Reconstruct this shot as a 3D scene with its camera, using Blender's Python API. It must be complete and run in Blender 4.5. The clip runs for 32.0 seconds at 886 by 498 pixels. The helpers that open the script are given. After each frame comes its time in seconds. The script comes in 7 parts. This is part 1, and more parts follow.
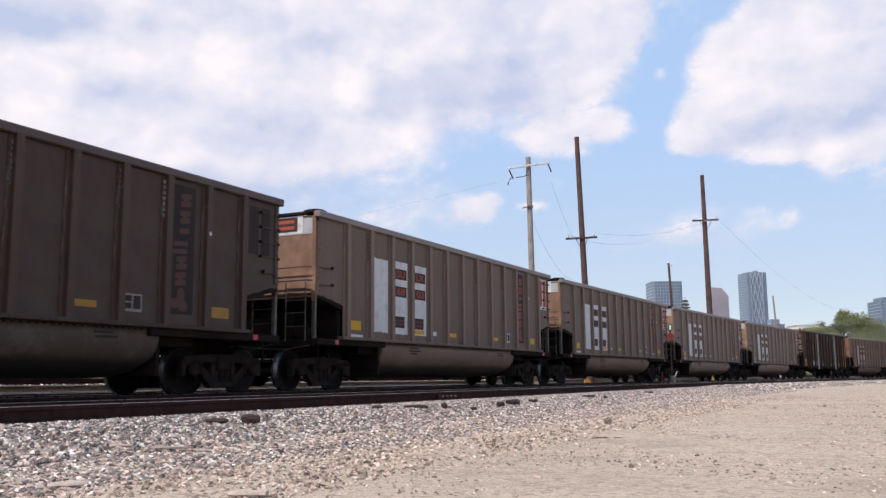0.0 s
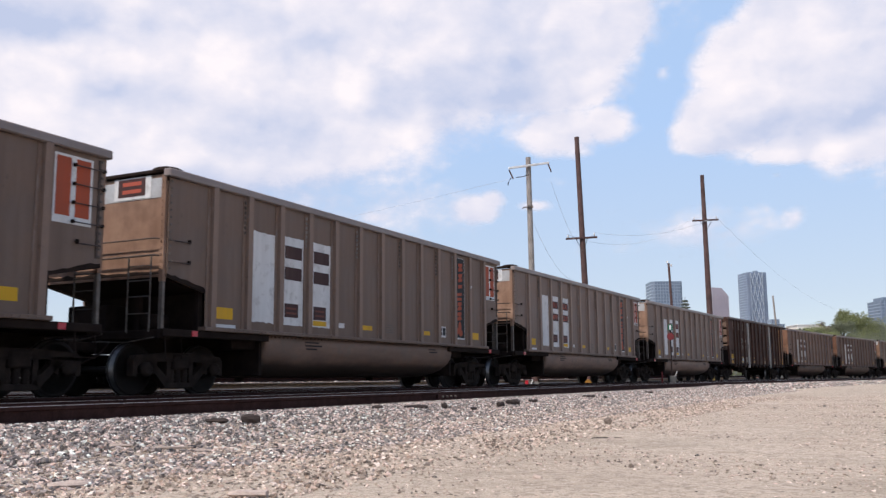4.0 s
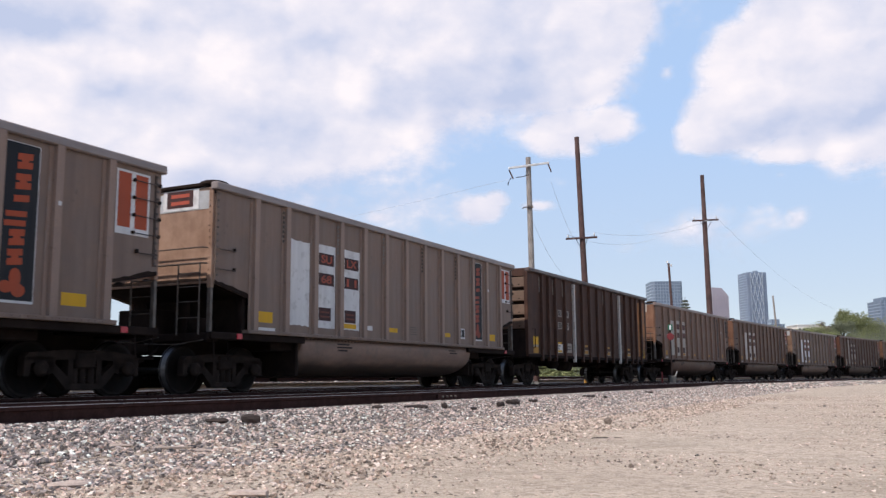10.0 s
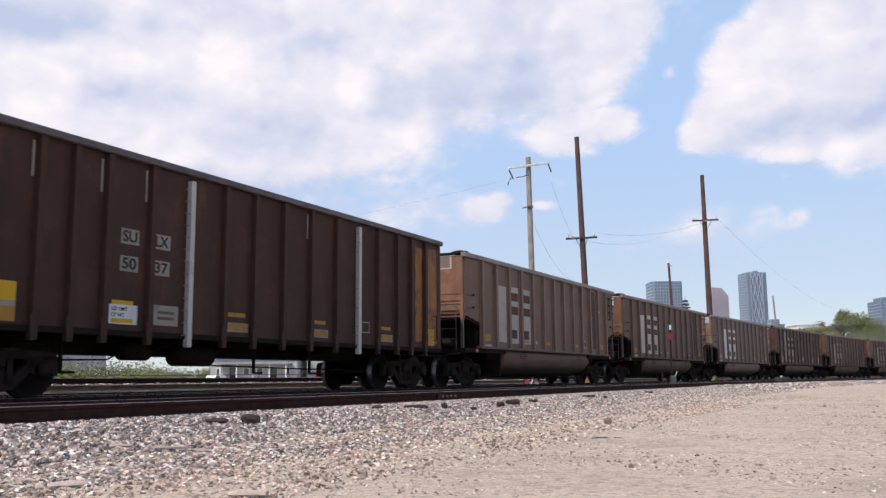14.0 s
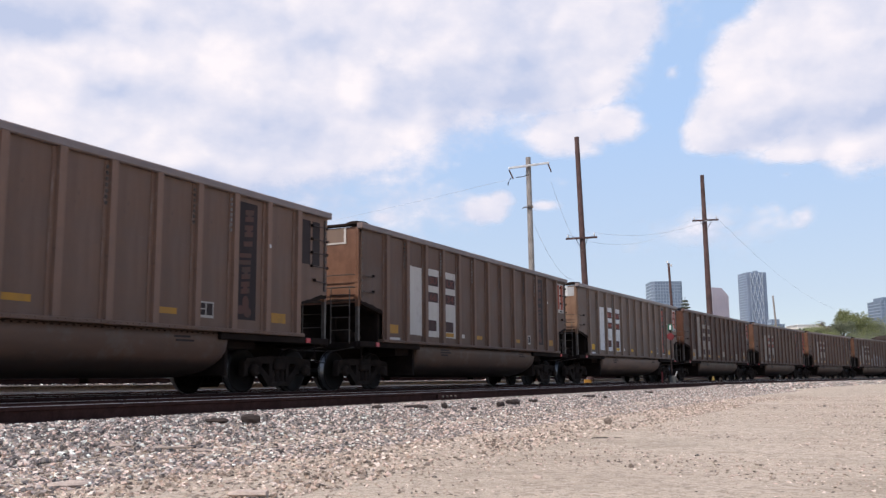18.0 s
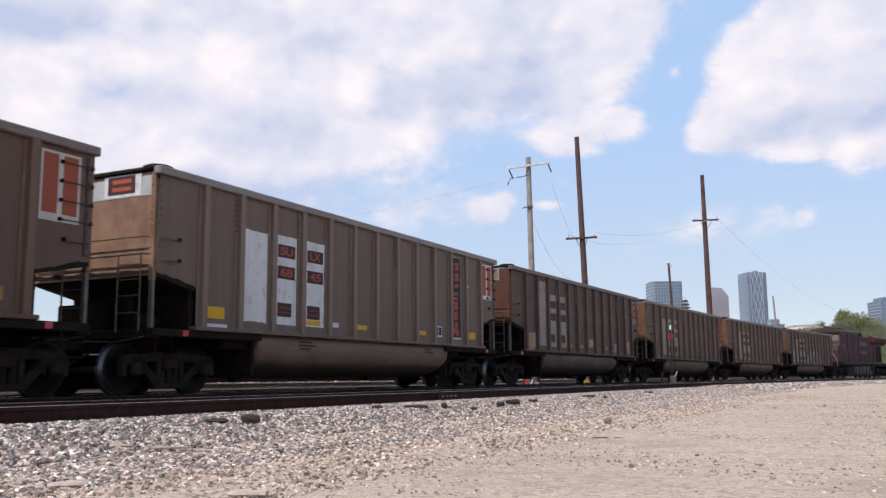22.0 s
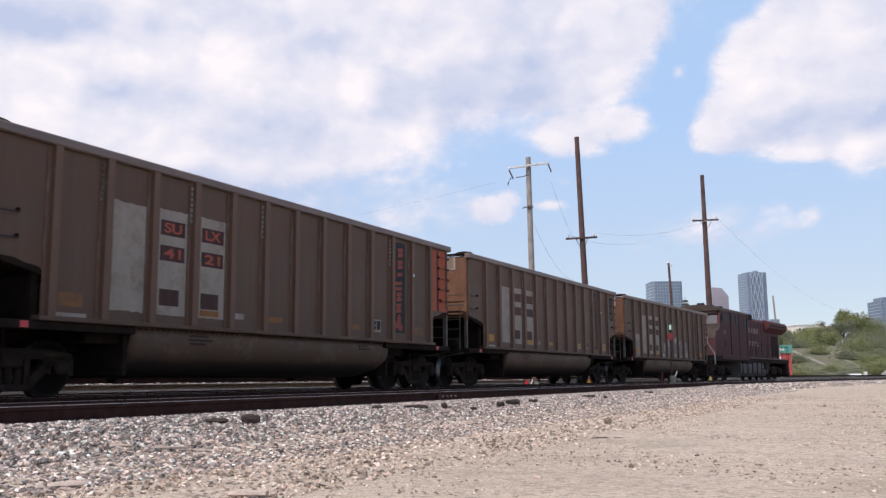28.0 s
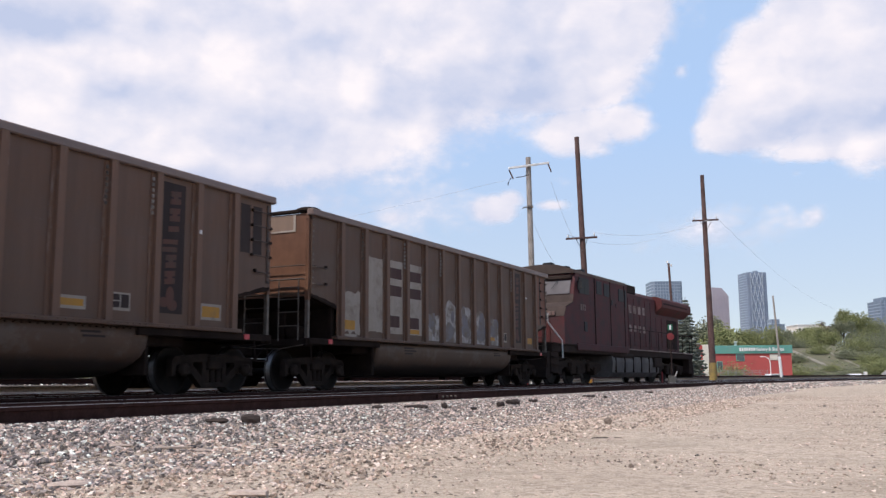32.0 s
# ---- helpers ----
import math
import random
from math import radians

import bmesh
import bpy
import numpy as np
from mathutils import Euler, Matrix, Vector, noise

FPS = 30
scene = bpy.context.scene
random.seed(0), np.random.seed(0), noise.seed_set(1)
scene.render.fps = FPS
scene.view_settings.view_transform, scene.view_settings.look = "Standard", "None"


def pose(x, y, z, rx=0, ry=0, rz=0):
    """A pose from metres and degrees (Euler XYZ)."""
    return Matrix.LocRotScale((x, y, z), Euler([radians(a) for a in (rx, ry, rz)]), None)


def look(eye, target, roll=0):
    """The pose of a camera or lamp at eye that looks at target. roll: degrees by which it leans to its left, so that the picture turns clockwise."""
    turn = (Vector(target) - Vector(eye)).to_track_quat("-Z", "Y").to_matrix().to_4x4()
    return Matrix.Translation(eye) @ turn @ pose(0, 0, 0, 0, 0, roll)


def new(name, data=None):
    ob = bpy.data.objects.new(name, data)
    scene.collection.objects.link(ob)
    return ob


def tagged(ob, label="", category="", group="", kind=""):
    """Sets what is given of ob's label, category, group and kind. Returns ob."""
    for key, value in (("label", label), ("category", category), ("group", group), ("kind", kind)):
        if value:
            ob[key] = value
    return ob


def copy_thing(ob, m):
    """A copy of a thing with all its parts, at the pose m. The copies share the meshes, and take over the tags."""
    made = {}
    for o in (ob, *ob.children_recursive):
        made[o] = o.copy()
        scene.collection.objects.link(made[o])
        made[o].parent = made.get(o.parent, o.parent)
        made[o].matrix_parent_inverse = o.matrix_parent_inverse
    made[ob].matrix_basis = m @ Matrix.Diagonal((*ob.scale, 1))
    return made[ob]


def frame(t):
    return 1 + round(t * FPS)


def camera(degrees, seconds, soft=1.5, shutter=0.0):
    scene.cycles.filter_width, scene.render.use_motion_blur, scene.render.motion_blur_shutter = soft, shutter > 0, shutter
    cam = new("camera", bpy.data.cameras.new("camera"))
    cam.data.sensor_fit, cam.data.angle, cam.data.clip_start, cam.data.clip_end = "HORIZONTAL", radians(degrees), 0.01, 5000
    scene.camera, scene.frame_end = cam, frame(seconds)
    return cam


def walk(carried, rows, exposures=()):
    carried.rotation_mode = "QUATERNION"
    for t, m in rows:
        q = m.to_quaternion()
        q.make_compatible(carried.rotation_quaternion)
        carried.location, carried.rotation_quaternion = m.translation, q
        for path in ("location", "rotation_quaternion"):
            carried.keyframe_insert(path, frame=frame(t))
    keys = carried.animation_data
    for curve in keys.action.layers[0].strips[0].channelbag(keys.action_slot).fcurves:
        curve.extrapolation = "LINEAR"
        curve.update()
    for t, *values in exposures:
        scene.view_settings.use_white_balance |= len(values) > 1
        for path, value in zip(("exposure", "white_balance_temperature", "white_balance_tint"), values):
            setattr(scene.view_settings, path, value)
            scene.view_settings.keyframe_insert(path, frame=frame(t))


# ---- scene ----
cam = camera(52.21, 32.0, soft=1.35, shutter=0.2)
CAM_Z = 0.244                      # rail top of the train's track is z = 0
EYE = Vector((0, 0, CAM_Z))
PITCH = math.atan(230.16 / 1600)
STAND = look(EYE, EYE + Vector((0, math.cos(PITCH), math.sin(PITCH))), -0.458)
walk(cam, [(0, STAND), (32, STAND)], exposures=[(0, 0.4, 6500, 13), (32, 0.4, 6500, 13)])

# the line of the tracks: straight, then a wide bend to the right
PHI, BEND, RADIUS, AXIS = radians(26.582), 25.4, 363.7, 12.98


def line(s, off=AXIS):
    """Place and heading (degrees about z) at s metres along a track whose axis lies off metres beyond the camera."""
    e = max(s - BEND, 0) / RADIUS
    r = RADIUS + off - 11.4
    al, la = min(s, BEND) + r * math.sin(e), off - r * (1 - math.cos(e))
    d, n = Vector((math.sin(PHI), math.cos(PHI))), Vector((-math.cos(PHI), math.sin(PHI)))
    p = d * al + n * la
    return p.x, p.y, 90 - math.degrees(PHI + e)


def gone(t):
    """Metres that the train has rolled, counted from 16 s."""
    u = (t - 16) / 16
    return 89.2316 * u + 4.974 * (u * u - 1) + 0.982 * (u ** 3 - u) - 1.6458 * (u ** 4 - u * u)


PITCH_S, FIRST = 16.2, -88.91      # coupled length; front of the leading car at 16 s


def rolling(s0, a, b):
    """Rows for a body whose trucks, a and b metres behind its front, both keep to the track."""
    rows = []
    for i in range(0, 33):
        s = s0 - gone(i)
        p, q = Vector(line(s + a)[:2]), Vector(line(s + b)[:2])
        d = (q - p).normalized()
        o = p - d * a
        rows.append((i, pose(o.x, o.y, 0, 0, 0, math.degrees(math.atan2(d.y, d.x)))))
    return rows

# ---- daylight ----
AHEAD, ASIDE = Vector((math.sin(PHI), math.cos(PHI), 0)), Vector((-math.cos(PHI), math.sin(PHI), 0))
SUN_EL, SUN_SIDE = radians(52), radians(16)
SUN_WAY = (-AHEAD * math.cos(SUN_SIDE) + ASIDE * math.sin(SUN_SIDE)) * math.cos(SUN_EL) + Vector((0, 0, math.sin(SUN_EL)))
world = bpy.data.worlds.new("sky")
scene.world = world
world.use_nodes = True
wn = world.node_tree
sky = wn.nodes.new("ShaderNodeTexSky")
sky.sky_type, sky.sun_disc, sky.sun_elevation = "NISHITA", False, SUN_EL
sky.sun_rotation = math.atan2(SUN_WAY.x, SUN_WAY.y)
sky.altitude, sky.air_density, sky.dust_density, sky.ozone_density = 1000, 1.0, 0.8, 1.4
wn.links.new(sky.outputs[0], wn.nodes["Background"].inputs[0])
wn.nodes["Background"].inputs[1].default_value = 0.105
sun = new("sun", bpy.data.lights.new("sun", "SUN"))
sun.data.energy, sun.data.angle, sun.data.color = 3.1, radians(0.5), (1.0, 0.955, 0.89)
sun.matrix_world = look(SUN_WAY * 100, (0, 0, 0))

# ---- materials ----
class Nodes:
    """Short-hand for node trees."""

    def __init__(self, name):
        self.m = bpy.data.materials.new(name)
        self.m.use_nodes = True
        self.t = self.m.node_tree
        self.b = self.t.nodes["Principled BSDF"]
        self.co = self.t.nodes.new("ShaderNodeTexCoord").outputs["Object"]

    def put(self, socket, value):
        if isinstance(value, bpy.types.NodeSocket):
            self.t.links.new(value, socket)
        elif value is not None:
            if isinstance(value, (tuple, list)) and len(value) == 3 and socket.type == "RGBA":
                value = (*value, 1)
            socket.default_value = value

    def node(self, kind, out=0, props=(), **ins):
        n = self.t.nodes.new(kind)
        for k, v in props:
            if k == "operation":
                n.operation = v
            elif k == "blend":
                n.data_type, n.blend_type = "RGBA", v
            elif k == "feature":
                n.feature = v
        for k, v in ins.items():
            self.put(n.inputs[int(k[1:])] if k[0] == "i" and k[1:].isdigit() else n.inputs[k.replace("_", " ")], v)
        return n.outputs[out]

    def math(self, op, a, b=0.0):
        return self.node("ShaderNodeMath", 0, (("operation", op),), i0=a, i1=b)

    def noise(self, scale, detail=4, rough=0.6, stretch=None, co=None):
        co = co or self.co
        if stretch:
            co = self.node("ShaderNodeVectorMath", 0, (("operation", "MULTIPLY"),), i0=co, i1=stretch)
        return self.node("ShaderNodeTexNoise", 0, (), Vector=co, Scale=scale, Detail=detail, Roughness=rough)

    def step(self, value, lo, hi, a=0.0, b=1.0):
        n = self.t.nodes.new("ShaderNodeMapRange")
        for i, v in enumerate((value, lo, hi, a, b)):
            self.put(n.inputs[i], v)
        return n.outputs[0]

    def mix(self, f, a, b, blend="MIX"):
        n = self.t.nodes.new("ShaderNodeMix")
        n.data_type, n.blend_type = "RGBA", blend
        self.put(n.inputs[0], f), self.put(n.inputs[6], a), self.put(n.inputs[7], b)
        return n.outputs[2]

    def glow(self, color, alpha):
        """A veil that shines by itself and lets through what lies behind."""
        em = self.node("ShaderNodeEmission", 0, (), Color=color, Strength=1.0)
        tr = self.t.nodes.new("ShaderNodeBsdfTransparent")
        mx = self.t.nodes.new("ShaderNodeMixShader")
        self.put(mx.inputs[0], alpha), self.put(mx.inputs[1], tr.outputs[0]), self.put(mx.inputs[2], em)
        self.t.nodes.remove(self.b)
        self.put(self.t.nodes["Material Output"].inputs[0], mx.outputs[0])
        return self.m

    def done(self, color, rough=0.6, metal=0.0, bump=None, strength=0.3, dist=0.01, spec=None):
        self.put(self.b.inputs["Base Color"], color)
        self.put(self.b.inputs["Roughness"], rough)
        self.put(self.b.inputs["Metallic"], metal)
        if spec is not None:
            self.b.inputs["Specular IOR Level"].default_value = spec
        if bump is not None:
            self.put(self.b.inputs["Normal"], self.node("ShaderNodeBump", 0, (), Strength=strength, Distance=dist, Height=bump))
        return self.m


def plain(name, col, col2=None, scale=3.0, rough=0.7, metal=0.0, bump=0.2, fine=40.0, dist=0.004, spec=None):
    """A surface of two close tones with stains and fine grain."""
    n = Nodes(name)
    col2 = col2 or tuple(c * 0.7 for c in col)
    big, small = n.noise(scale, 5), n.noise(fine, 3)
    c = n.mix(n.step(big, 0.35, 0.68), col, col2)
    c = n.mix(n.step(small, 0.3, 0.75, 0.0, 0.35), c, tuple(x * 0.6 for x in col2))
    return n.done(c, n.step(big, 0.3, 0.7, rough - 0.08, min(rough + 0.1, 1)), metal, small, bump, dist, spec)


def car_paint(name="dusty_aluminium", worn=False):
    """Dusty aluminium sheet; each car's own tone comes with its object colour, alpha tells how much brown dust lies on it."""
    n = Nodes(name)
    info = n.t.nodes.new("ShaderNodeObjectInfo")
    tone, dust = info.outputs["Color"], info.outputs["Alpha"]
    streak = n.noise(1.0, 6, 0.65, (2.6, 2.6, 0.22))
    cloud = n.noise(1.3, 5, 0.6)
    grain = n.noise(55, 3, 0.7)
    c = n.mix(n.step(streak, 0.36, 0.68, 0.0, 0.8), tone, (0.68, 0.61, 0.54), "MULTIPLY")
    c = n.mix(n.step(cloud, 0.4, 0.7, 0.0, 0.7), c, (1.32, 1.26, 1.18), "MULTIPLY")
    spots = n.noise(7, 5, 0.7)
    c = n.mix(n.step(spots, 0.62, 0.72, 0.0, 0.45), c, (0.07, 0.05, 0.038))
    scuff = n.noise(2.2, 7, 0.7, (0.6, 0.6, 2.5))
    c = n.mix(n.step(scuff, 0.66, 0.74, 0.0, 0.35), c, (0.36, 0.33, 0.30))
    if worn:
        bare = n.noise(1.6, 7, 0.7, (3.2, 3.2, 0.4))
        c = n.mix(n.step(bare, 0.57, 0.66, 0.0, 0.5), c, (0.36, 0.335, 0.315))
    brown = n.math("MULTIPLY", n.step(n.noise(0.7, 6, 0.7), 0.35, 0.65), dust)
    c = n.mix(brown, c, (0.085, 0.058, 0.04))
    c = n.mix(n.step(grain, 0.35, 0.75, 0.0, 0.25), c, (0.08, 0.065, 0.055))
    return n.done(c, n.step(cloud, 0.3, 0.7, 0.5, 0.72), 0.0, n.math("ADD", n.noise(2.2, 2), n.math("MULTIPLY", grain, 0.12)), 0.22, 0.012, 0.35)


def end_paint():
    n = Nodes("dusty_end_sheet")
    info = n.t.nodes.new("ShaderNodeObjectInfo")
    streak = n.noise(1.0, 6, 0.65, (3.0, 3.0, 0.4))
    c = n.mix(n.step(streak, 0.32, 0.7), (0.33, 0.25, 0.188), (0.21, 0.153, 0.112))
    c = n.mix(n.step(n.noise(1.7, 5), 0.42, 0.66, 0.0, 0.8), c, (0.43, 0.35, 0.275))
    c = n.mix(n.math("MULTIPLY", info.outputs["Alpha"], 0.9), c, (0.16, 0.108, 0.076))
    c = n.mix(1.0, c, n.mix(1.0, info.outputs["Color"], (3.75, 4.15, 4.6), "MULTIPLY"), "MULTIPLY")
    return n.done(c, 0.6, 0.0, n.noise(2.4, 3), 0.2, 0.012, 0.35)


def chord_paint():
    """Bare extruded aluminium; its skylit paleness is put into the colour."""
    n = Nodes("skylit_chord_aluminium")
    info = n.t.nodes.new("ShaderNodeObjectInfo")
    tone = info.outputs["Color"]
    c = n.mix(n.step(info.outputs["Alpha"], 0.0, 0.6, 0.55, 0.12), n.mix(1.0, tone, (1.15, 1.15, 1.15), "MULTIPLY"), (0.245, 0.228, 0.232))
    c = n.mix(n.step(n.noise(1.0, 6, 0.7, (0.7, 3, 3)), 0.42, 0.66, 0.0, 0.55), c, (0.62, 0.58, 0.55), "MULTIPLY")
    c = n.mix(n.step(n.noise(9, 5, 0.7), 0.6, 0.72, 0.0, 0.5), c, (0.1, 0.085, 0.075))
    return n.done(c, 0.48, 0.12, n.noise(3, 3), 0.15, 0.008, 0.4)


def rust_paint():
    n = Nodes("oxide_brown_paint")
    streak = n.noise(1.0, 6, 0.65, (3.2, 3.2, 0.25))
    c = n.mix(n.step(streak, 0.34, 0.7), (0.068, 0.0285, 0.0165), (0.042, 0.0185, 0.012))
    c = n.mix(n.step(n.noise(1.6, 5), 0.5, 0.74, 0.0, 0.7), c, (0.098, 0.044, 0.026))
    c = n.mix(n.step(n.noise(1.0, 7, 0.72, (1.6, 1.6, 0.5)), 0.58, 0.72, 0.0, 0.55), c, (0.155, 0.062, 0.026))
    c = n.mix(n.step(n.noise(60, 3), 0.4, 0.75, 0.0, 0.3), c, (0.036, 0.019, 0.014))
    return n.done(c, 0.72, 0.0, n.noise(2.5, 4), 0.2, 0.012, 0.3)


def patchy(name, col, under, cover=0.62, scale=2.2, rough=0.6):
    """Worn paint: patches of the ground below show through."""
    n = Nodes(name)
    wear = n.noise(scale, 8, 0.72)
    c = n.mix(n.step(wear, cover - 0.05, cover + 0.12), col, under)
    c = n.mix(n.step(n.noise(1.0, 5, 0.6, (5, 5, 0.5)), 0.4, 0.7, 0.0, 0.35), c, under)
    return n.done(c, rough, 0.0, n.noise(30, 3), 0.15, 0.003, 0.2)


def ground_mat():
    n = Nodes("gravelly_dirt")
    big, mid, fine, grit = n.noise(0.22, 5, 0.6), n.noise(1.4, 5, 0.65), n.noise(14, 5, 0.7), n.noise(60, 4, 0.75)
    track = n.noise(0.5, 6, 0.65, (1.0, 1.15, 1.0))
    c = n.mix(n.step(big, 0.35, 0.66), (0.60, 0.492, 0.395), (0.50, 0.402, 0.315))
    c = n.mix(n.step(track, 0.5, 0.7, 0.0, 0.55), c, (0.33, 0.27, 0.205))
    c = n.mix(n.step(mid, 0.52, 0.72, 0.0, 0.5), c, (0.31, 0.25, 0.19))
    c = n.mix(n.step(n.noise(4.5, 6, 0.7), 0.48, 0.66, 0.0, 0.5), c, (0.33, 0.25, 0.18))
    c = n.mix(n.step(fine, 0.5, 0.66, 0.0, 0.75), c, (0.21, 0.16, 0.12))
    c = n.mix(n.step(grit, 0.53, 0.66, 0.0, 0.8), c, (0.15, 0.112, 0.086))
    c = n.mix(n.step(n.noise(33, 3, 0.6), 0.6, 0.68, 0.0, 0.85), c, (0.70, 0.60, 0.50))
    h = n.math("ADD", n.math("MULTIPLY", fine, 0.5), n.math("MULTIPLY", grit, 0.4))
    return n.done(c, 0.95, 0.0, h, 0.9, 0.02, 0.15)


def stone_mat(name, cols):
    n = Nodes(name)
    rnd = n.t.nodes.new("ShaderNodeNewGeometry").outputs["Random Per Island"]
    ramp = n.t.nodes.new("ShaderNodeValToRGB")
    ramp.color_ramp.interpolation = "CONSTANT"
    while len(ramp.color_ramp.elements) < len(cols):
        ramp.color_ramp.elements.new(0.5)
    for i, (e, c) in enumerate(zip(ramp.color_ramp.elements, cols)):
        e.position, e.color = i / len(cols), (*c, 1)
    n.put(ramp.inputs[0], rnd)
    c = n.mix(n.step(n.noise(30, 4, 0.7), 0.4, 0.75, 0.0, 0.4), ramp.outputs[0], (0.2, 0.165, 0.145))
    return n.done(c, 0.62, 0.0, n.noise(90, 3), 0.5, 0.004, 0.4)


def leaf_mat(name, a, b):
    n = Nodes(name)
    rnd = n.t.nodes.new("ShaderNodeNewGeometry").outputs["Random Per Island"]
    return n.done(n.mix(n.step(n.math("ADD", rnd, n.math("MULTIPLY", n.noise(0.5, 3), 0.6)), 0.2, 1.3), a, b), 0.7, 0.0, None, spec=0.2)


def glass_mat(name, col, rough=0.08, spec=0.7):
    n = Nodes(name)
    return n.done(n.mix(n.step(n.noise(0.6, 3), 0.4, 0.65), col, tuple(c * 0.6 for c in col)), rough, 0.0, spec=spec)


def tub_paint():
    n = Nodes("dull_belly_sheet")
    info = n.t.nodes.new("ShaderNodeObjectInfo")
    c = n.mix(1.0, info.outputs["Color"], (1.36, 1.25, 1.2), "MULTIPLY")
    c = n.mix(n.step(n.noise(1.0, 5, 0.6, (0.5, 3, 3)), 0.38, 0.68, 0.0, 0.6), c, (0.62, 0.55, 0.48), "MULTIPLY")
    c = n.mix(n.math("MULTIPLY", info.outputs["Alpha"], 1.3), c, (0.11, 0.075, 0.052))
    blot = n.step(n.noise(3.0, 6, 0.7), 0.52, 0.62, 0.0, 0.4)
    c = n.mix(blot, c, (0.17, 0.135, 0.11))
    c = n.mix(n.step(n.noise(0.8, 6, 0.7, (0.5, 1, 1)), 0.44, 0.7, 0.0, 0.5), c, (0.06, 0.047, 0.04))
    # dark below an uneven line: grime, and the belly's underside shade painted in
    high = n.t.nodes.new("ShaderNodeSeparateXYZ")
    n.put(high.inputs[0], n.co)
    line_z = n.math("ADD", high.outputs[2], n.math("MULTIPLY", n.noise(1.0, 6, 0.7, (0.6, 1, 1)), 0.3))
    grime_shade = n.math("MULTIPLY", n.step(line_z, 0.82, 0.70), n.step(info.outputs["Alpha"], 0.0, 0.4, 0.6, 0.9))
    c = n.mix(grime_shade, c, (0.032, 0.023, 0.020))
    return n.done(c, 0.6, 0.0, n.noise(1.5, 3), 0.15, 0.01, 0.3)


PAINT, POST, END, RUST = car_paint(), car_paint("scuffed_post_aluminium", True), end_paint(), rust_paint()
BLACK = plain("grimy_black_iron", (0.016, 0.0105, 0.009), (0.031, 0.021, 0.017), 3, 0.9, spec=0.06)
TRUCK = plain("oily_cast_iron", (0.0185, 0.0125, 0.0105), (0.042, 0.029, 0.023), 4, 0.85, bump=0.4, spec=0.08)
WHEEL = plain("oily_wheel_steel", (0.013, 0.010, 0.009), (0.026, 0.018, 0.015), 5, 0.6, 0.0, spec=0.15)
TREAD = plain("polished_tread_steel", (0.19, 0.18, 0.175), (0.09, 0.08, 0.075), 6, 0.38, 0.9)
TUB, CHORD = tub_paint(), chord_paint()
DARKRAIL = plain("rusty_dark_handrail", (0.075, 0.046, 0.034), (0.04, 0.026, 0.021), 6, 0.7)
WORNAL = plain("glint_bolt_aluminium", (0.33, 0.305, 0.285), (0.2, 0.175, 0.155), 5, 0.5, 0.2)
BRIGHT = plain("bare_aluminium", (0.55, 0.54, 0.53), (0.4, 0.385, 0.37), 2.5, 0.5, 0.3)
GALV = plain("dull_handrail_steel", (0.155, 0.128, 0.108), (0.085, 0.064, 0.05), 5, 0.55, 0.3)
WHITE = patchy("worn_white_paint", (0.68, 0.66, 0.64), (0.38, 0.35, 0.325), 0.58, 3.2)
WHITE2 = patchy("dusty_white_paint", (0.315, 0.268, 0.228), (0.20, 0.155, 0.122), 0.55)
WHITE3 = patchy("chalky_white_paint", (0.53, 0.48, 0.43), (0.38, 0.325, 0.28), 0.6)
WHITE4 = patchy("yellowed_white_paint", (0.42, 0.372, 0.325), (0.30, 0.25, 0.21), 0.58)
NBOXD = patchy("dusty_brown_board", (0.20, 0.135, 0.10), (0.15, 0.10, 0.075), 0.6)
NBOX = patchy("dark_maroon_stencil_box", (0.052, 0.022, 0.02), (0.1, 0.06, 0.05), 0.72)
ORANGE = patchy("worn_orange_paint", (0.385, 0.073, 0.031), (0.23, 0.075, 0.048), 0.66)
ORANGE3 = patchy("dust_veiled_orange", (0.165, 0.066, 0.042), (0.12, 0.066, 0.046), 0.58)
ORANGE2 = patchy("dusty_orange_paint", (0.33, 0.075, 0.038), (0.20, 0.07, 0.045), 0.64)
INK = patchy("flat_black_paint", (0.016, 0.017, 0.02), (0.05, 0.045, 0.04), 0.72)
INK2 = patchy("dusty_black_paint", (0.026, 0.0155, 0.014), (0.055, 0.034, 0.028), 0.68)
YELLOW = patchy("yellow_reflective_tape", (0.66, 0.36, 0.02), (0.4, 0.24, 0.05), 0.7)
YELLOW3 = patchy("dust_veiled_tape", (0.24, 0.105, 0.035), (0.13, 0.075, 0.048), 0.5)
YELLOW2 = patchy("dusty_yellow_tape", (0.42, 0.205, 0.035), (0.24, 0.14, 0.06), 0.58)
LETTER = patchy("red_orange_lettering", (0.40, 0.085, 0.05), (0.2, 0.06, 0.045), 0.6)
LETTER2 = patchy("faded_red_lettering", (0.15, 0.045, 0.035), (0.09, 0.04, 0.033), 0.65)
REDREF = plain("red_reflector", (0.6, 0.03, 0.05), (0.5, 0.03, 0.04), 5, 0.3)
STEEL = plain("rusty_rail_steel", (0.062, 0.029, 0.024), (0.036, 0.0175, 0.015), 5, 0.9, bump=0.4, spec=0.1)
RAILTOP = plain("worn_rail_head", (0.46, 0.44, 0.44), (0.33, 0.30, 0.29), 8, 0.3, 0.8)
TIE = plain("weathered_creosoted_wood", (0.10, 0.078, 0.062), (0.055, 0.042, 0.035), 4, 0.9, bump=0.6, fine=25)
GROUND = ground_mat()
